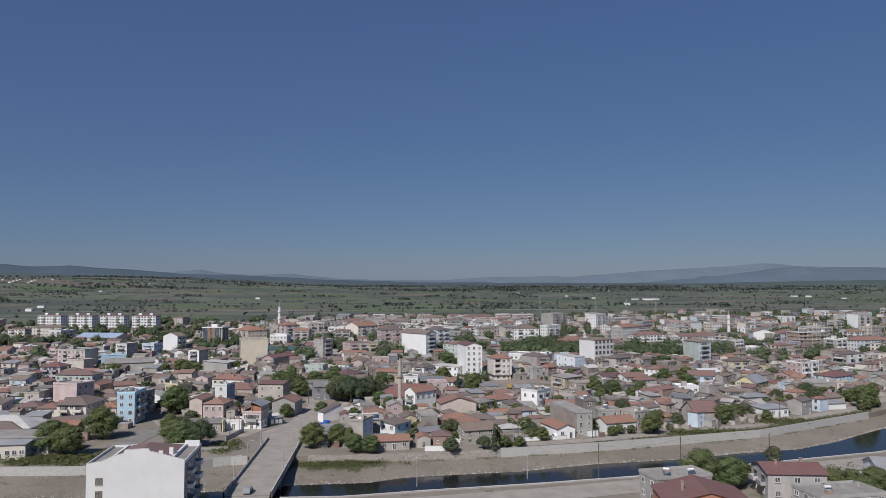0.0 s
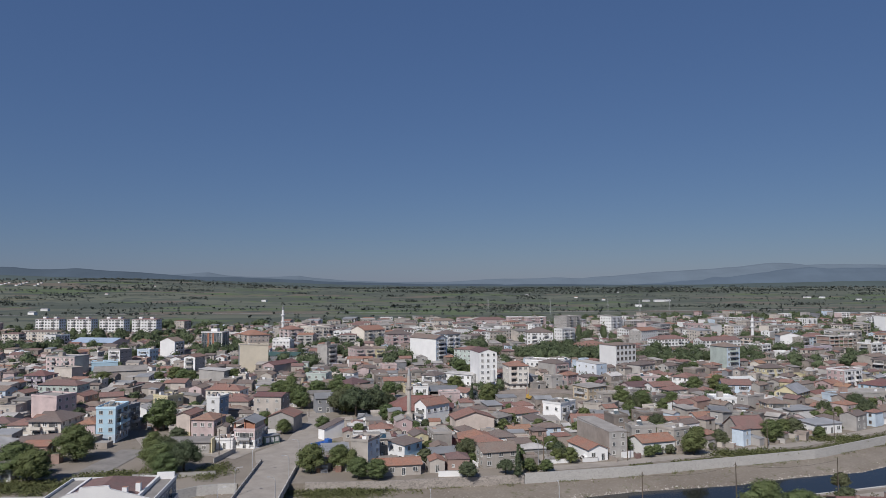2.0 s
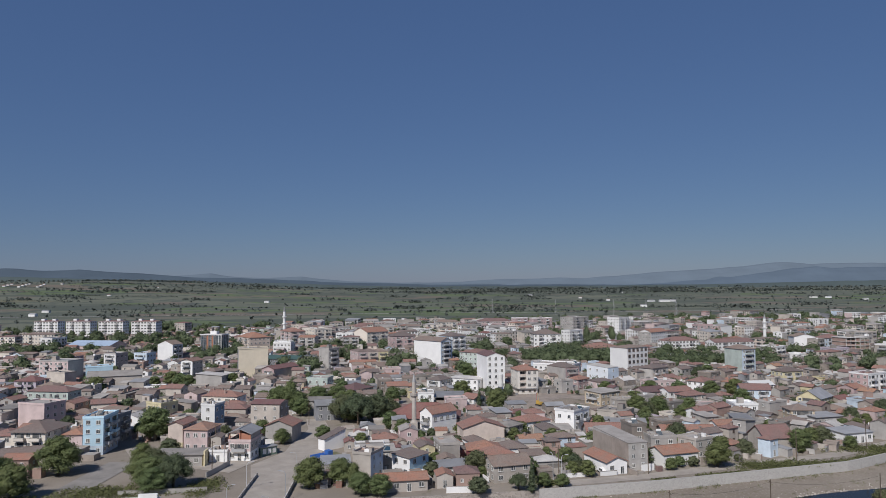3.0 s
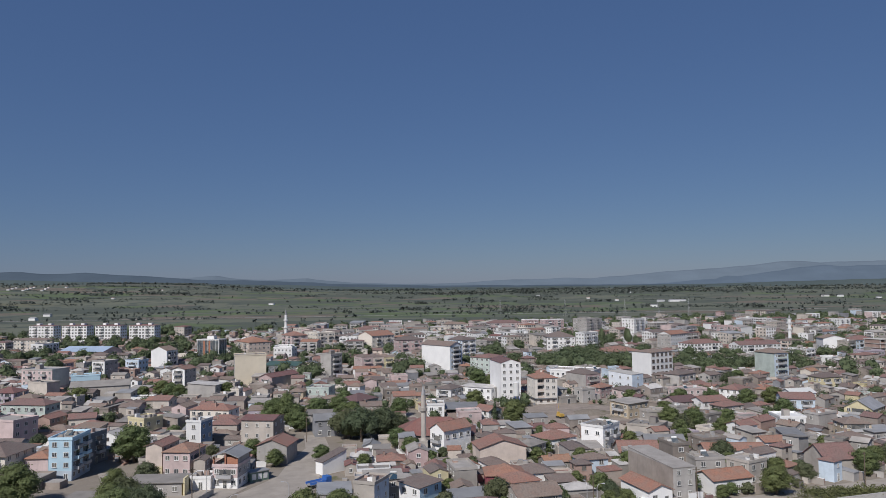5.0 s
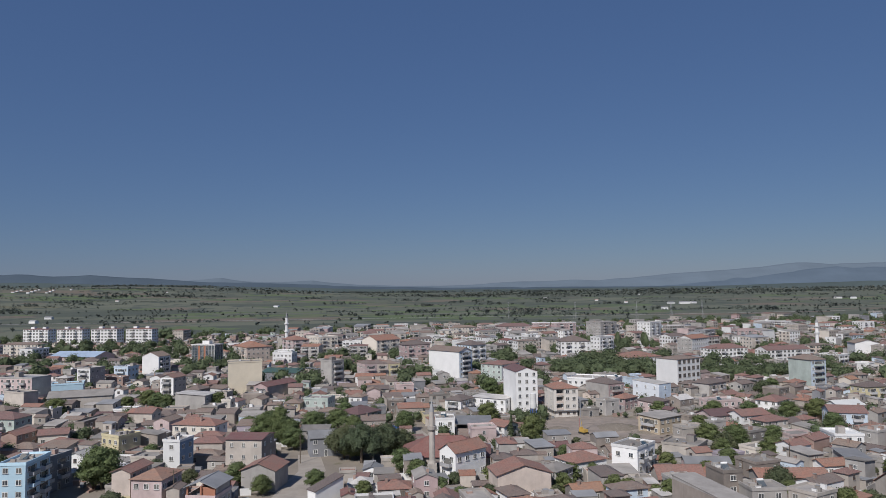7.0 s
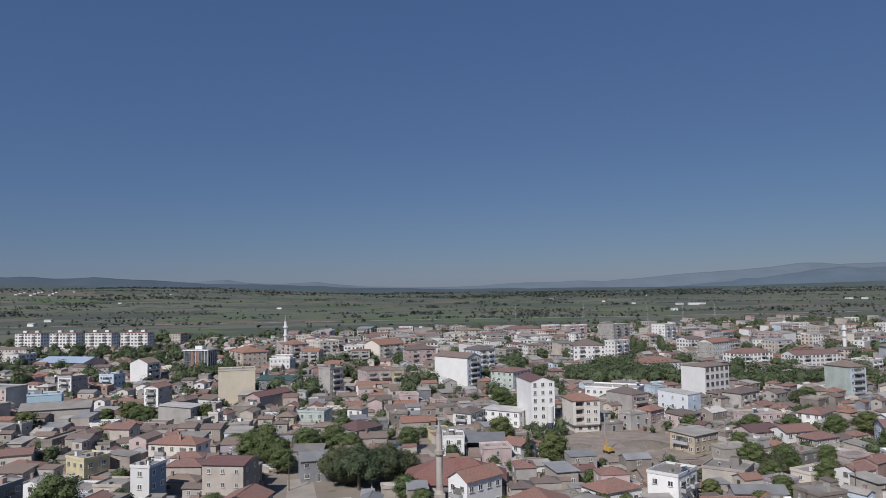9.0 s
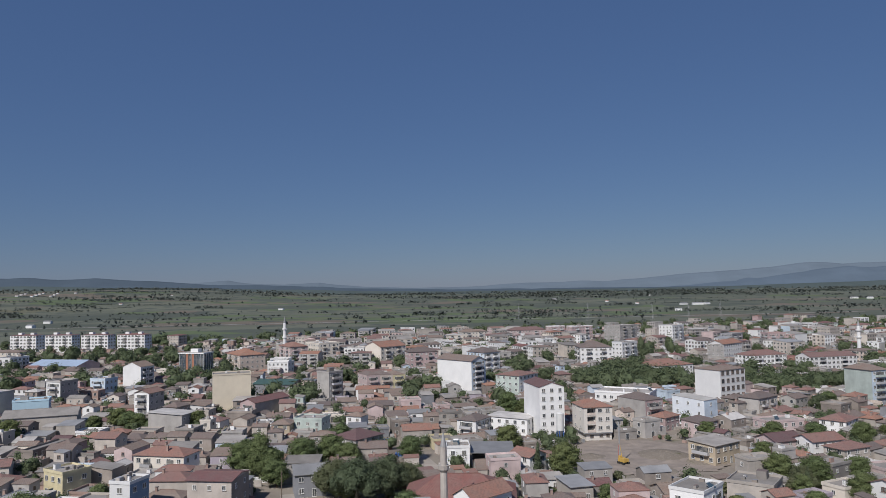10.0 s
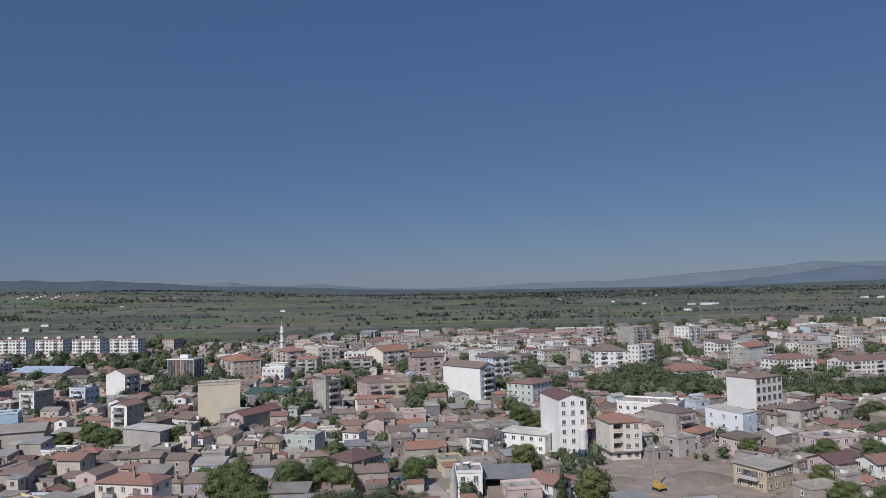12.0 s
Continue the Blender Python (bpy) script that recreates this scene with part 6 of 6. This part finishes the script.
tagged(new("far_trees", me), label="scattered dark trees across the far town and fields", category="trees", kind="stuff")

farms = Joined()
farms.tones = []
farms.v, farms.f, farms.m, farms.mats = [], [], [], []
for x, y, w, d in FARMS:
    rs, gables = roof_shape("gable", w, d, 4.5, "tile_red" if w < 14 else "sheet_metal", None, 0.3, "white")
    s = Shape().box(0, 0, -1, w, d, 4.5, "white")
    m = pose(x, y, land(x, y), 0, 0, (x * 7) % 50 - 25)
    for one in (s, gables, rs):
        farms.take(one, m, (x % 10) / 10)
tagged(part("far_farms", farms), label="white farm sheds scattered over the far fields", category="farm sheds", kind="stuff")

def pylon(x, y, high, turn):
    ob = tagged(new("pylon"), label="thin grey steel lattice pylon in the fields", category="pylon", group="line of pylons")
    ob.matrix_basis = pose(x, y, land(x, y), 0, 0, turn)
    for a, b in ((-1, -1), (1, -1), (1, 1), (-1, 1)):
        part("leg", Shape().tube([(2.4 * a, 2.4 * b, -0.5), (0.7 * a, 0.7 * b, high * 0.6), (0.15 * a, 0.15 * b, high)], [0.08, 0.07, 0.05], "railing", 4), ob)
    for k in range(7):
        z0, z1 = high * k / 8, high * (k + 1) / 8
        r0, r1 = 2.4 * (1 - 0.85 * k / 8), 2.4 * (1 - 0.85 * (k + 1) / 8)
        part("brace", Shape().tube([(-r0, -r0, z0), (r1, -r1, z1)], [0.04, 0.04], "railing", 4).tube([(r0, -r0, z0), (-r1, -r1, z1)], [0.04, 0.04], "railing", 4), ob)
    for z, reach in ((0.66, 4.6), (0.8, 3.8), (0.92, 3.0)):
        part("crossarm", Shape().tube([(-reach, 0, high * z), (0, 0, high * z + 0.8), (reach, 0, high * z)], [0.06, 0.09, 0.06], "railing", 4), ob)


for px, py in ((178, 1421), (286, 1352), (376, 1292), (420, 1252), (500, 1322)):
    pylon(px, py, 30, 35)

# ---- minarets, silo, rig ----
def minaret(x, y, top, radius, mat, balcony_at, label):
    m = tagged(new("minaret"), label=label, category="minaret")
    m.matrix_basis = pose(x, y, 0)
    part("base", Shape().box(-radius * 1.5, -radius * 1.5, -0.3, radius * 1.5, radius * 1.5, top * 0.2, mat), m)
    part("shaft", Shape().tube([(0, 0, top * 0.2), (0, 0, top * 0.24), (0, 0, top * 0.84)], [radius * 1.4, radius, radius * 0.85], mat, 12), m)
    for k in balcony_at:
        z = top * k
        part("balcony", Shape().tube([(0, 0, z - 0.6), (0, 0, z), (0, 0, z + 0.9)], [radius * 0.95, radius * 1.5, radius * 1.55], mat, 12), m)
    part("cone", Shape().tube([(0, 0, top * 0.84), (0, 0, top * 0.97), (0, 0, top)], [radius * 0.9, 0.12, 0.04], "sheet_metal", 12), m)
    return m


minaret(5.2, 303.4, 22.5, 0.85, "sand", (0.62,), "slim old stone minaret with one balcony")
minaret(-107.1, 723.0, 36.5, 1.35, "white", (0.52, 0.7), "white minaret with two balconies")
minaret(313.1, 645.2, 29.0, 1.3, "white", (0.55, 0.72), "white minaret with two balconies")

silo = tagged(new("cement_silo"), label="white cement silo on steel legs with a cone below", category="silo")
silo.matrix_basis = pose(49.3, 395.0, 0, 0, 0, 20)
part("drum", Shape().tube([(0, 0, 4.2), (0, 0, 4.25), (0, 0, 6.2), (0, 0, 6.25), (0, 0, 8.2), (0, 0, 8.25), (0, 0, 10.1), (0, 0, 10.5)], [1.3, 1.34, 1.34, 1.29, 1.29, 1.34, 1.34, 0.5], "frame_white", 16), silo)
part("cone", Shape().tube([(0, 0, 1.9), (0, 0, 4.2)], [0.25, 1.28], "sheet_metal", 16), silo)
for k in range(4):
    a = k * math.pi / 2 + 0.78
    part("leg", Shape().box(1.2 * math.cos(a) - 0.1, 1.2 * math.sin(a) - 0.1, 0.9, 1.2 * math.cos(a) + 0.1, 1.2 * math.sin(a) + 0.1, 4.4, "blue_plastic"), silo)
part("plinth", Shape().box(-2.0, -1.7, -0.2, 2.0, 1.7, 1.2, "concrete"), silo, "grey concrete plinth")

rig = tagged(new("drilling_rig"), label="yellow tracked drilling rig with a tall mast on bare earth", category="drilling rig")
rig.matrix_basis = pose(62, 361.5, 0, 0, 0, 25)
part("body", Shape().box(-1.0, -1.3, 0.8, 1.0, 1.3, 1.8, "excavator_yellow").box(-0.9, 0.4, 1.8, 0.0, 1.2, 2.5, "excavator_yellow"), rig)
for x in (-1.25, 0.75):
    part("track", Shape().box(x, -1.5, 0.0, x + 0.5, 1.5, 0.75, "rubber"), rig, "black rubber track")
part("mast", Shape().box(-0.14, 1.5, 0.8, 0.14, 1.78, 12.5, "railing"), rig, "thin steel mast")
part("brace", Shape().tube([(0, 0.6, 1.9), (0, 1.6, 6.0)], [0.09, 0.07], "excavator_yellow", 6), rig)
part("auger", Shape().tube([(0, 2.0, 0.1), (0, 2.0, 5.5)], [0.2, 0.2], "brown_red", 8), rig, "rusty auger")

# ---- bare earth of the building site ----
rng = np.random.default_rng(31)
for x, y, r, h in ((78, 372, 9, 1.3), (88, 362, 7, 1.0), (70, 352, 6, 0.9), (98, 372, 6, 1.1), (55, 372, 5, 0.7)):
    s, rings = Shape(), 6
    grid = [[Vector((x + r * q / rings * math.cos(a), y + r * q / rings * math.sin(a), h * (1 - (q / rings) ** 1.6) + 0.25 * noise.noise((x + q, a * 2, 3)) * (q < rings) - 0.05 * (q == rings))) for a in (k * 2 * math.pi / 20 for k in range(20))] for q in range(rings + 1)]
    for q in range(rings):
        for k in range(20):
            s.face([grid[q][k], grid[q + 1][k], grid[q + 1][(k + 1) % 20], grid[q][(k + 1) % 20]], "ground_bank")
    tagged(part("earth_mound", s.mesh("earth_mound", True)), label="low mound of dug brown earth on the building site", category="earth mound")

# ---- reeds and scrub by the river ----
v, f = [], []


def tuft(x, y, z, h, r, count):
    """A low leafy bush or a tussock of weeds."""
    for _ in range(count * 2):
        q = rng.normal(0, 0.8, 2)
        c = np.array([x + r * q[0], y + r * q[1], z + h * rng.uniform(0.05, 0.8) * math.exp(-0.4 * (q[0] ** 2 + q[1] ** 2))])
        n = np.array([0.5 * q[0], 0.5 * q[1], 0.8]) + rng.normal(0, 0.35, 3)
        n /= np.linalg.norm(n)
        a = np.cross(n, rng.normal(size=3))
        a /= np.linalg.norm(a)
        b = np.cross(n, a)
        k = 0.20 * math.sqrt(h) * rng.uniform(0.6, 1.4)
        i = len(v)
        v.extend([tuple(c - a * k), tuple(c - b * k * 0.6), tuple(c + a * k), tuple(c + b * k * 0.6)])
        f.append((i, i + 1, i + 2, i + 3))


def ground_z(x, y):
    bt, wf = bank_top(x), water_far(x)
    return -2.1 - 1.5 * (bt - 0.3 - y) / max(bt - wf, 1) if y < bt else 0.0


for x in np.arange(-24, 200, 0.55):
    if noise.noise((x / 9, 0, 9)) > 0.05:
        y = bank_top(x) - abs(rng.normal(0.8, 0.7)) - 0.4
        tuft(x, y, ground_z(x, y), rng.uniform(0.3, 0.9), 0.6, 8)
for x in np.arange(58, 200, 0.5):
    if noise.noise((x / 14, 4, 9)) > -0.1 or x > 102:
        for _ in range(3):
            y = bank_top(x) + 0.8 + abs(rng.normal(0, 1.6 if x > 100 else 0.7))
            tuft(x, y, 0, rng.uniform(0.5, 1.2), 0.5, 7)
for _ in range(420):
    x, y = rng.normal(-15, 7), 0
    y = bank_top(x) - 0.5 - abs(rng.normal(0, 3.2))
    tuft(x, y, ground_z(x, y) - 0.1, rng.uniform(0.6, 2.0), 1.0, 12)
for cx, cy, rx, ry, n in ((52, 252, 5, 6, 260), (-97, 226, 18, 7, 520), (112, 250, 16, 4, 260), (150, 268, 14, 4, 160), (-52, 240, 5, 8, 120), (-75, 236, 14, 6, 200), (40, 236, 3, 2, 40), (112, 196, 20, 6, 160), (20, 192, 20, 2.5, 120)):
    for _ in range(n):
        x, y = rng.normal(cx, rx * 0.5), rng.normal(cy, ry * 0.5)
        if y > bank_top(x) + 0.8 or y < near_wall(x) - 1:
            tuft(x, y, 0, rng.uniform(0.7, 2.2), 0.9, 12)
for _ in range(700):
    x = rng.uniform(-120, 210)
    bt, wf = bank_top(x), water_far(x)
    y = wf + (bt - wf) * rng.random()
    tuft(x, y, ground_z(x, y), rng.uniform(0.2, 0.6), 0.5, 5)
me = bpy.data.meshes.new("riverside_scrub")
me.from_pydata(v, [], f)
me.materials.append(MATS["reed"])
me.update()
tagged(new("riverside_scrub", me), label="rough green reeds, grass and scrub along the river", category="grass", kind="stuff")

# stones on the gravel bank
s = Shape()
for _ in range(1300):
    x = rng.uniform(-110, 200)
    bt, wf = bank_top(x), water_far(x)
    y = wf + (bt - wf) * rng.random() ** 2.2
    z, r = ground_z(x, y), rng.uniform(0.12, 0.42)
    p = [Vector((x + r * math.cos(a) * rng.uniform(0.7, 1.2), y + r * math.sin(a) * rng.uniform(0.7, 1.2), z - 0.05)) for a in (0, 1.26, 2.5, 3.77, 5.0)]
    top = Vector((x, y, z + r * 0.7))
    for k in range(5):
        s.face([p[k], p[(k + 1) % 5], top], "sand")
tagged(part("bank_stones", s), label="loose pale stones along the water's edge", category="stones", kind="stuff")


# ---- street furniture and vehicles ----
def lamp_post(x, y, z, h, turn):
    ob = tagged(new("street_lamp"), label="grey steel street lamp on a tapered pole", category="street lamp")
    ob.matrix_basis = pose(x, y, z, 0, 0, turn)
    part("pole", Shape().tube([(0, 0, 0), (0, 0, h * 0.9), (0.4, 0, h)], [0.12, 0.08, 0.06], "railing", 6), ob)
    part("arm", Shape().tube([(0.4, 0, h), (1.4, 0, h + 0.15)], [0.05, 0.05], "railing", 5), ob)
    part("lamp_head", Shape().box(1.2, -0.15, h + 0.08, 1.9, 0.15, h + 0.22, "railing"), ob)


for x, y, z, turn in ((-40.0, 196, 0.3, 0), (-28.4, 204, 0.3, 180), (-40.0, 214, 0.3, 0), (-28.4, 226, 0.3, 180), (-40.0, 236, 0.3, 0), (-28.4, 246, 0.3, 180), (42, 240, 0, 100), (-52, 262, 0, 30), (8, 190, 0, 90), (38, 195, 0, 90), (-96, 352, 0, 40), (44, 238.5, 0, 0)):
    lamp_post(x, y, z, 7.0, turn)


def utility_pole(x, y):
    ob = tagged(new("utility_pole"), label="weathered wooden utility pole with a crossarm", category="utility pole")
    ob.matrix_basis = pose(x, y, 0, 0, 0, (x * 31) % 90)
    part("pole", Shape().tube([(0, 0, -0.3), (0, 0, 9)], [0.15, 0.1], "trunk", 6), ob)
    part("crossarm", Shape().box(-0.9, -0.06, 8.3, 0.9, 0.06, 8.42, "trunk"), ob)
    return (x, y, 8.4)


ends = [utility_pole(x, y) for x, y in ((58, 196), (84, 203), (112, 206), (44, 242), (70, 244), (-54, 256), (-60, 284), (-35, 326), (100, 345), (106, 300), (84, 282), (120, 256), (150, 268))]
for a, b in zip(ends[:2], ends[1:3]):
    pts = [Vector(a).lerp(Vector(b), k / 8) - Vector((0, 0, 1.2 * 4 * (k / 8) * (1 - k / 8))) for k in range(9)]
    tagged(part("power_cable", Shape().tube(pts, [0.02] * 9, "rubber", 4)), label="thin black power cable between poles", category="cable")


def vehicle(name, x, y, turn, paint, long, high, label, z=0.07, van=False):
    ob = tagged(new(name), label=label, category=name.split("_")[-1])
    ob.matrix_basis = pose(x, y, z, 0, 0, turn)
    w = 0.85 if not van else 1.0
    s = Shape()
    low = high * 0.55 if not van else high * 0.5
    side = [(-long / 2, 0.35), (long / 2, 0.35), (long / 2, low * 0.9), (long * 0.28, low), (long * 0.16, high), (-long * 0.34 if not van else -long * 0.48, high), (-long * 0.46 if not van else -long / 2, low)]
    s.face([(px, -w, pz) for px, pz in side], paint)
    s.face([(px, w, pz) for px, pz in side[::-1]], paint)
    for (x0, z0), (x1, z1) in zip(side, side[1:] + side[:1]):
        s.face([(x0, w, z0), (x1, w, z1), (x1, -w, z1), (x0, -w, z0)], paint)
    part("body", s, ob)
    for q in (-1, 1):
        part("side_window", Shape().box(-long * 0.3, q * w - 0.012, low, long * 0.14, q * w + 0.012, high - 0.12, "glass_dark"), ob)
        for px in (-long * 0.32, long * 0.32):
            part("wheel", Shape().tube([(px, q * (w - 0.16), 0.32), (px, q * (w + 0.02), 0.32)], [0.32, 0.32], "rubber", 12), ob)
    screen = Shape()
    screen.face([(long * 0.285, w * 0.9, low + 0.03), (long * 0.285, -w * 0.9, low + 0.03), (long * 0.175, -w * 0.9, high - 0.03), (long * 0.175, w * 0.9, high - 0.03)], "glass_dark")
    part("windscreen", screen, ob)
    return ob


vehicle("parked_car", -34.5, 186.5, 88, "slate", 4.2, 1.45, "dark grey car on the bridge", 0.33)
vehicle("parked_van", 167, 307, 30, "white", 5.2, 2.2, "white van parked by the embankment lane", van=True)
vehicle("parked_car", 57.5, 246.0, 100, "white", 4.2, 1.45, "white car parked in the lane")
vehicle("parked_car", -84, 283, 60, "slate", 4.2, 1.45, "grey car parked by the blue house")
vehicle("parked_car", -78, 277, 40, "white", 4.2, 1.45, "white car parked in the side street")
vehicle("parked_van", 44, 392, 20, "white", 5.6, 2.3, "white lorry cab parked at the building site", van=True)
vehicle("parked_van", 128, 186, 10, "white", 5.6, 2.4, "white van parked on the near bank", van=True)
vehicle("parked_car", 66, 297, 0, "white", 4.2, 1.45, "white car parked below the white house")
vehicle("parked_car", 38, 300, 70, "red_paint", 4.2, 1.45, "red car parked by a wall")
truck = tagged(new("blue_truck"), label="blue truck parked beside the white shed", category="truck")
truck.matrix_basis = pose(-24.2, 268.6, 0.07, 0, 0, 40)
part("cab", Shape().box(2.0, -1.1, 0.5, 3.6, 1.1, 2.4, "blue_plastic"), truck)
part("bed", Shape().box(-3.2, -1.15, 0.9, 1.9, 1.15, 1.1, "slate").box(-3.2, -1.15, 1.1, 1.9, -1.07, 1.7, "blue_plastic").box(-3.2, 1.07, 1.1, 1.9, 1.15, 1.7, "blue_plastic"), truck)
for px in (-2.2, 2.7):
    for q in (-1, 1):
        part("wheel", Shape().tube([(px, q * 0.85, 0.45), (px, q * 1.1, 0.45)], [0.45, 0.45], "rubber", 12), truck)

kiosk = tagged(new("kiosk"), label="small green kiosk with white panels on the square", category="kiosk")
kiosk.matrix_basis = pose(-43.4, 274.3, 0, 0, 0, 38)
part("wall", Shape().box(0, 0, 0, 5.5, 3, 2.6, "kiosk_green"), kiosk)
part("roof", Shape().box(-0.3, -0.3, 2.6, 5.8, 3.3, 2.8, "sheet_metal"), kiosk)
for k in range(3):
    part("panel", Shape().box(0.5 + 1.7 * k, -0.06, 0.6, 1.7 + 1.7 * k, -0.005, 2.2, "frame_white"), kiosk)

# ---- yards: low walls ----
rng2 = random.Random(77)
made = 0
for _ in range(2500):
    if made >= 150:
        break
    y = 240 + 230 * rng2.random()
    x = rng2.uniform(-0.52, 0.66) * y
    turn, length, h = grid_turn(x, y) + rng2.choice((0, 90)), rng2.uniform(3, 8), rng2.uniform(1.2, 2.0)
    fp = footprint(x, y, turn, length, 0.3)
    if y < bank_top(x) + 3 or y < 300 and -125 < x < -18 or not clear(fp, 0.05) or any(near_line(fp[0], pts) < width / 2 + 1 for pts, width in STREETS) or (x - 72) ** 2 + (y - 366) ** 2 < 900:
        continue
    wall = part("garden_wall", Shape().box(0, 0, -0.2, length, 0.25, h, rng2.choice(("white", "grey", "raw_block", "sand", "concrete"))).box(-0.04, -0.04, h, length + 0.04, 0.29, h + 0.08, "concrete"))
    wall.matrix_basis = pose(x, y, 0, 0, 0, turn)
    tagged(wall, label="low rendered yard wall with a concrete coping", category="wall", group="yard walls")
    stand(fp)
    made += 1
for x, y, turn, length, h, paint in ((-54, 250, 76, 14, 1.4, "kerb_stone"), (-72, 233.5, 6, 22, 1.2, "kerb_stone"), (12, 229.5, 2, 10, 1.6, "white"), (44, 241.5, 8, 8, 1.2, "white"), (56, 242.8, 10, 5, 1.2, "white"), (-62, 270, 20, 12, 2.8, "white")):
    wall = part("garden_wall", Shape().box(0, 0, -0.2, length, 0.25, h, paint).box(-0.04, -0.04, h, length + 0.04, 0.29, h + 0.08, "concrete"))
    wall.matrix_basis = pose(x, y, 0, 0, 0, turn)
    tagged(wall, label="pale yard wall with a concrete coping", category="wall", group="yard walls")
sign = tagged(part("shop_sign_wall", Shape().box(0, 0, 0, 0.4, 3.6, 4.5, "yellow")), label="bright yellow end wall of a shop", category="wall")
sign.matrix_basis = pose(-58.3, 263.0, 0)


# ---- on the roofs: water heaters ----
def water_heater():
    ob = tagged(new("solar_water_heater"), label="solar water heater with white tank on a roof", category="water heater", group="roof water heaters")
    part("tank", Shape().tube([(-0.75, 0.5, 1.35), (0.75, 0.5, 1.35)], [0.3, 0.3], "frame_white", 10), ob)
    s = Shape()
    s.face([(-0.9, -1.0, 0.15), (0.9, -1.0, 0.15), (0.9, 0.45, 1.2), (-0.9, 0.45, 1.2)], "glass_blue")
    s.face([(-0.9, 0.45, 1.14), (0.9, 0.45, 1.14), (0.9, -1.0, 0.09), (-0.9, -1.0, 0.09)], "railing")
    part("collector", s, ob, "dark blue glazed collector")
    for x in (-0.8, 0.8):
        part("leg", Shape().box(x - 0.04, 0.45, 0, x + 0.04, 0.53, 1.3, "railing"), ob)
    return ob


first = water_heater()
first.matrix_basis = pose(-98, 287, 11.76, 0, 0, 10)
for x, y, z, turn in ((66, 305, 7.82, 20), (68, 173, 6.22, -20), (101, 160, 4.82, 0), (74, 172, 6.22, 15), (-84, 617, 9.82, 10), (82, 268, 5.82, 5), (76, 274, 8.42, 5), (-3.5, 245, 7.82, 0), (103, 462, 7.82, 30), (95, 458, 7.82, 20), (11, 364, 6.62, 0), (128, 398, 5.62, 12)):
    copy_thing(first, pose(x, y, z, 0, 0, turn))

# blue drums stacked in a yard
drum = new("drum")
part("shell", Shape().tube([(0, 0, 0), (0, 0, 0.3), (0, 0, 0.62), (0, 0, 0.95)], [0.29, 0.33, 0.33, 0.29], "blue_plastic", 10), drum)
part("cap", Shape().tube([(0.12, 0.1, 0.93), (0.12, 0.1, 1.0)], [0.06, 0.06], "frame_white", 8), drum, "white screw cap")
rng = random.Random(4)
spots = [((-14.2, -7.9)[k % 2] + 0.85 * (k // 2 % 5) + rng.uniform(-0.1, 0.1), (402.1, 379.5)[k % 2] + 1.1 * (k // 10) + rng.uniform(-0.2, 0.2)) for k in range(30)]
for k, (x, y) in enumerate(spots):
    one = drum if k == 0 else copy_thing(drum, pose(x, y, 0))
    one.matrix_basis = pose(x, y, land(x, y), 0, 0, 40 * k)
    tagged(one, label="blue plastic drum standing in a yard", category="drum", group="drums in the yard")
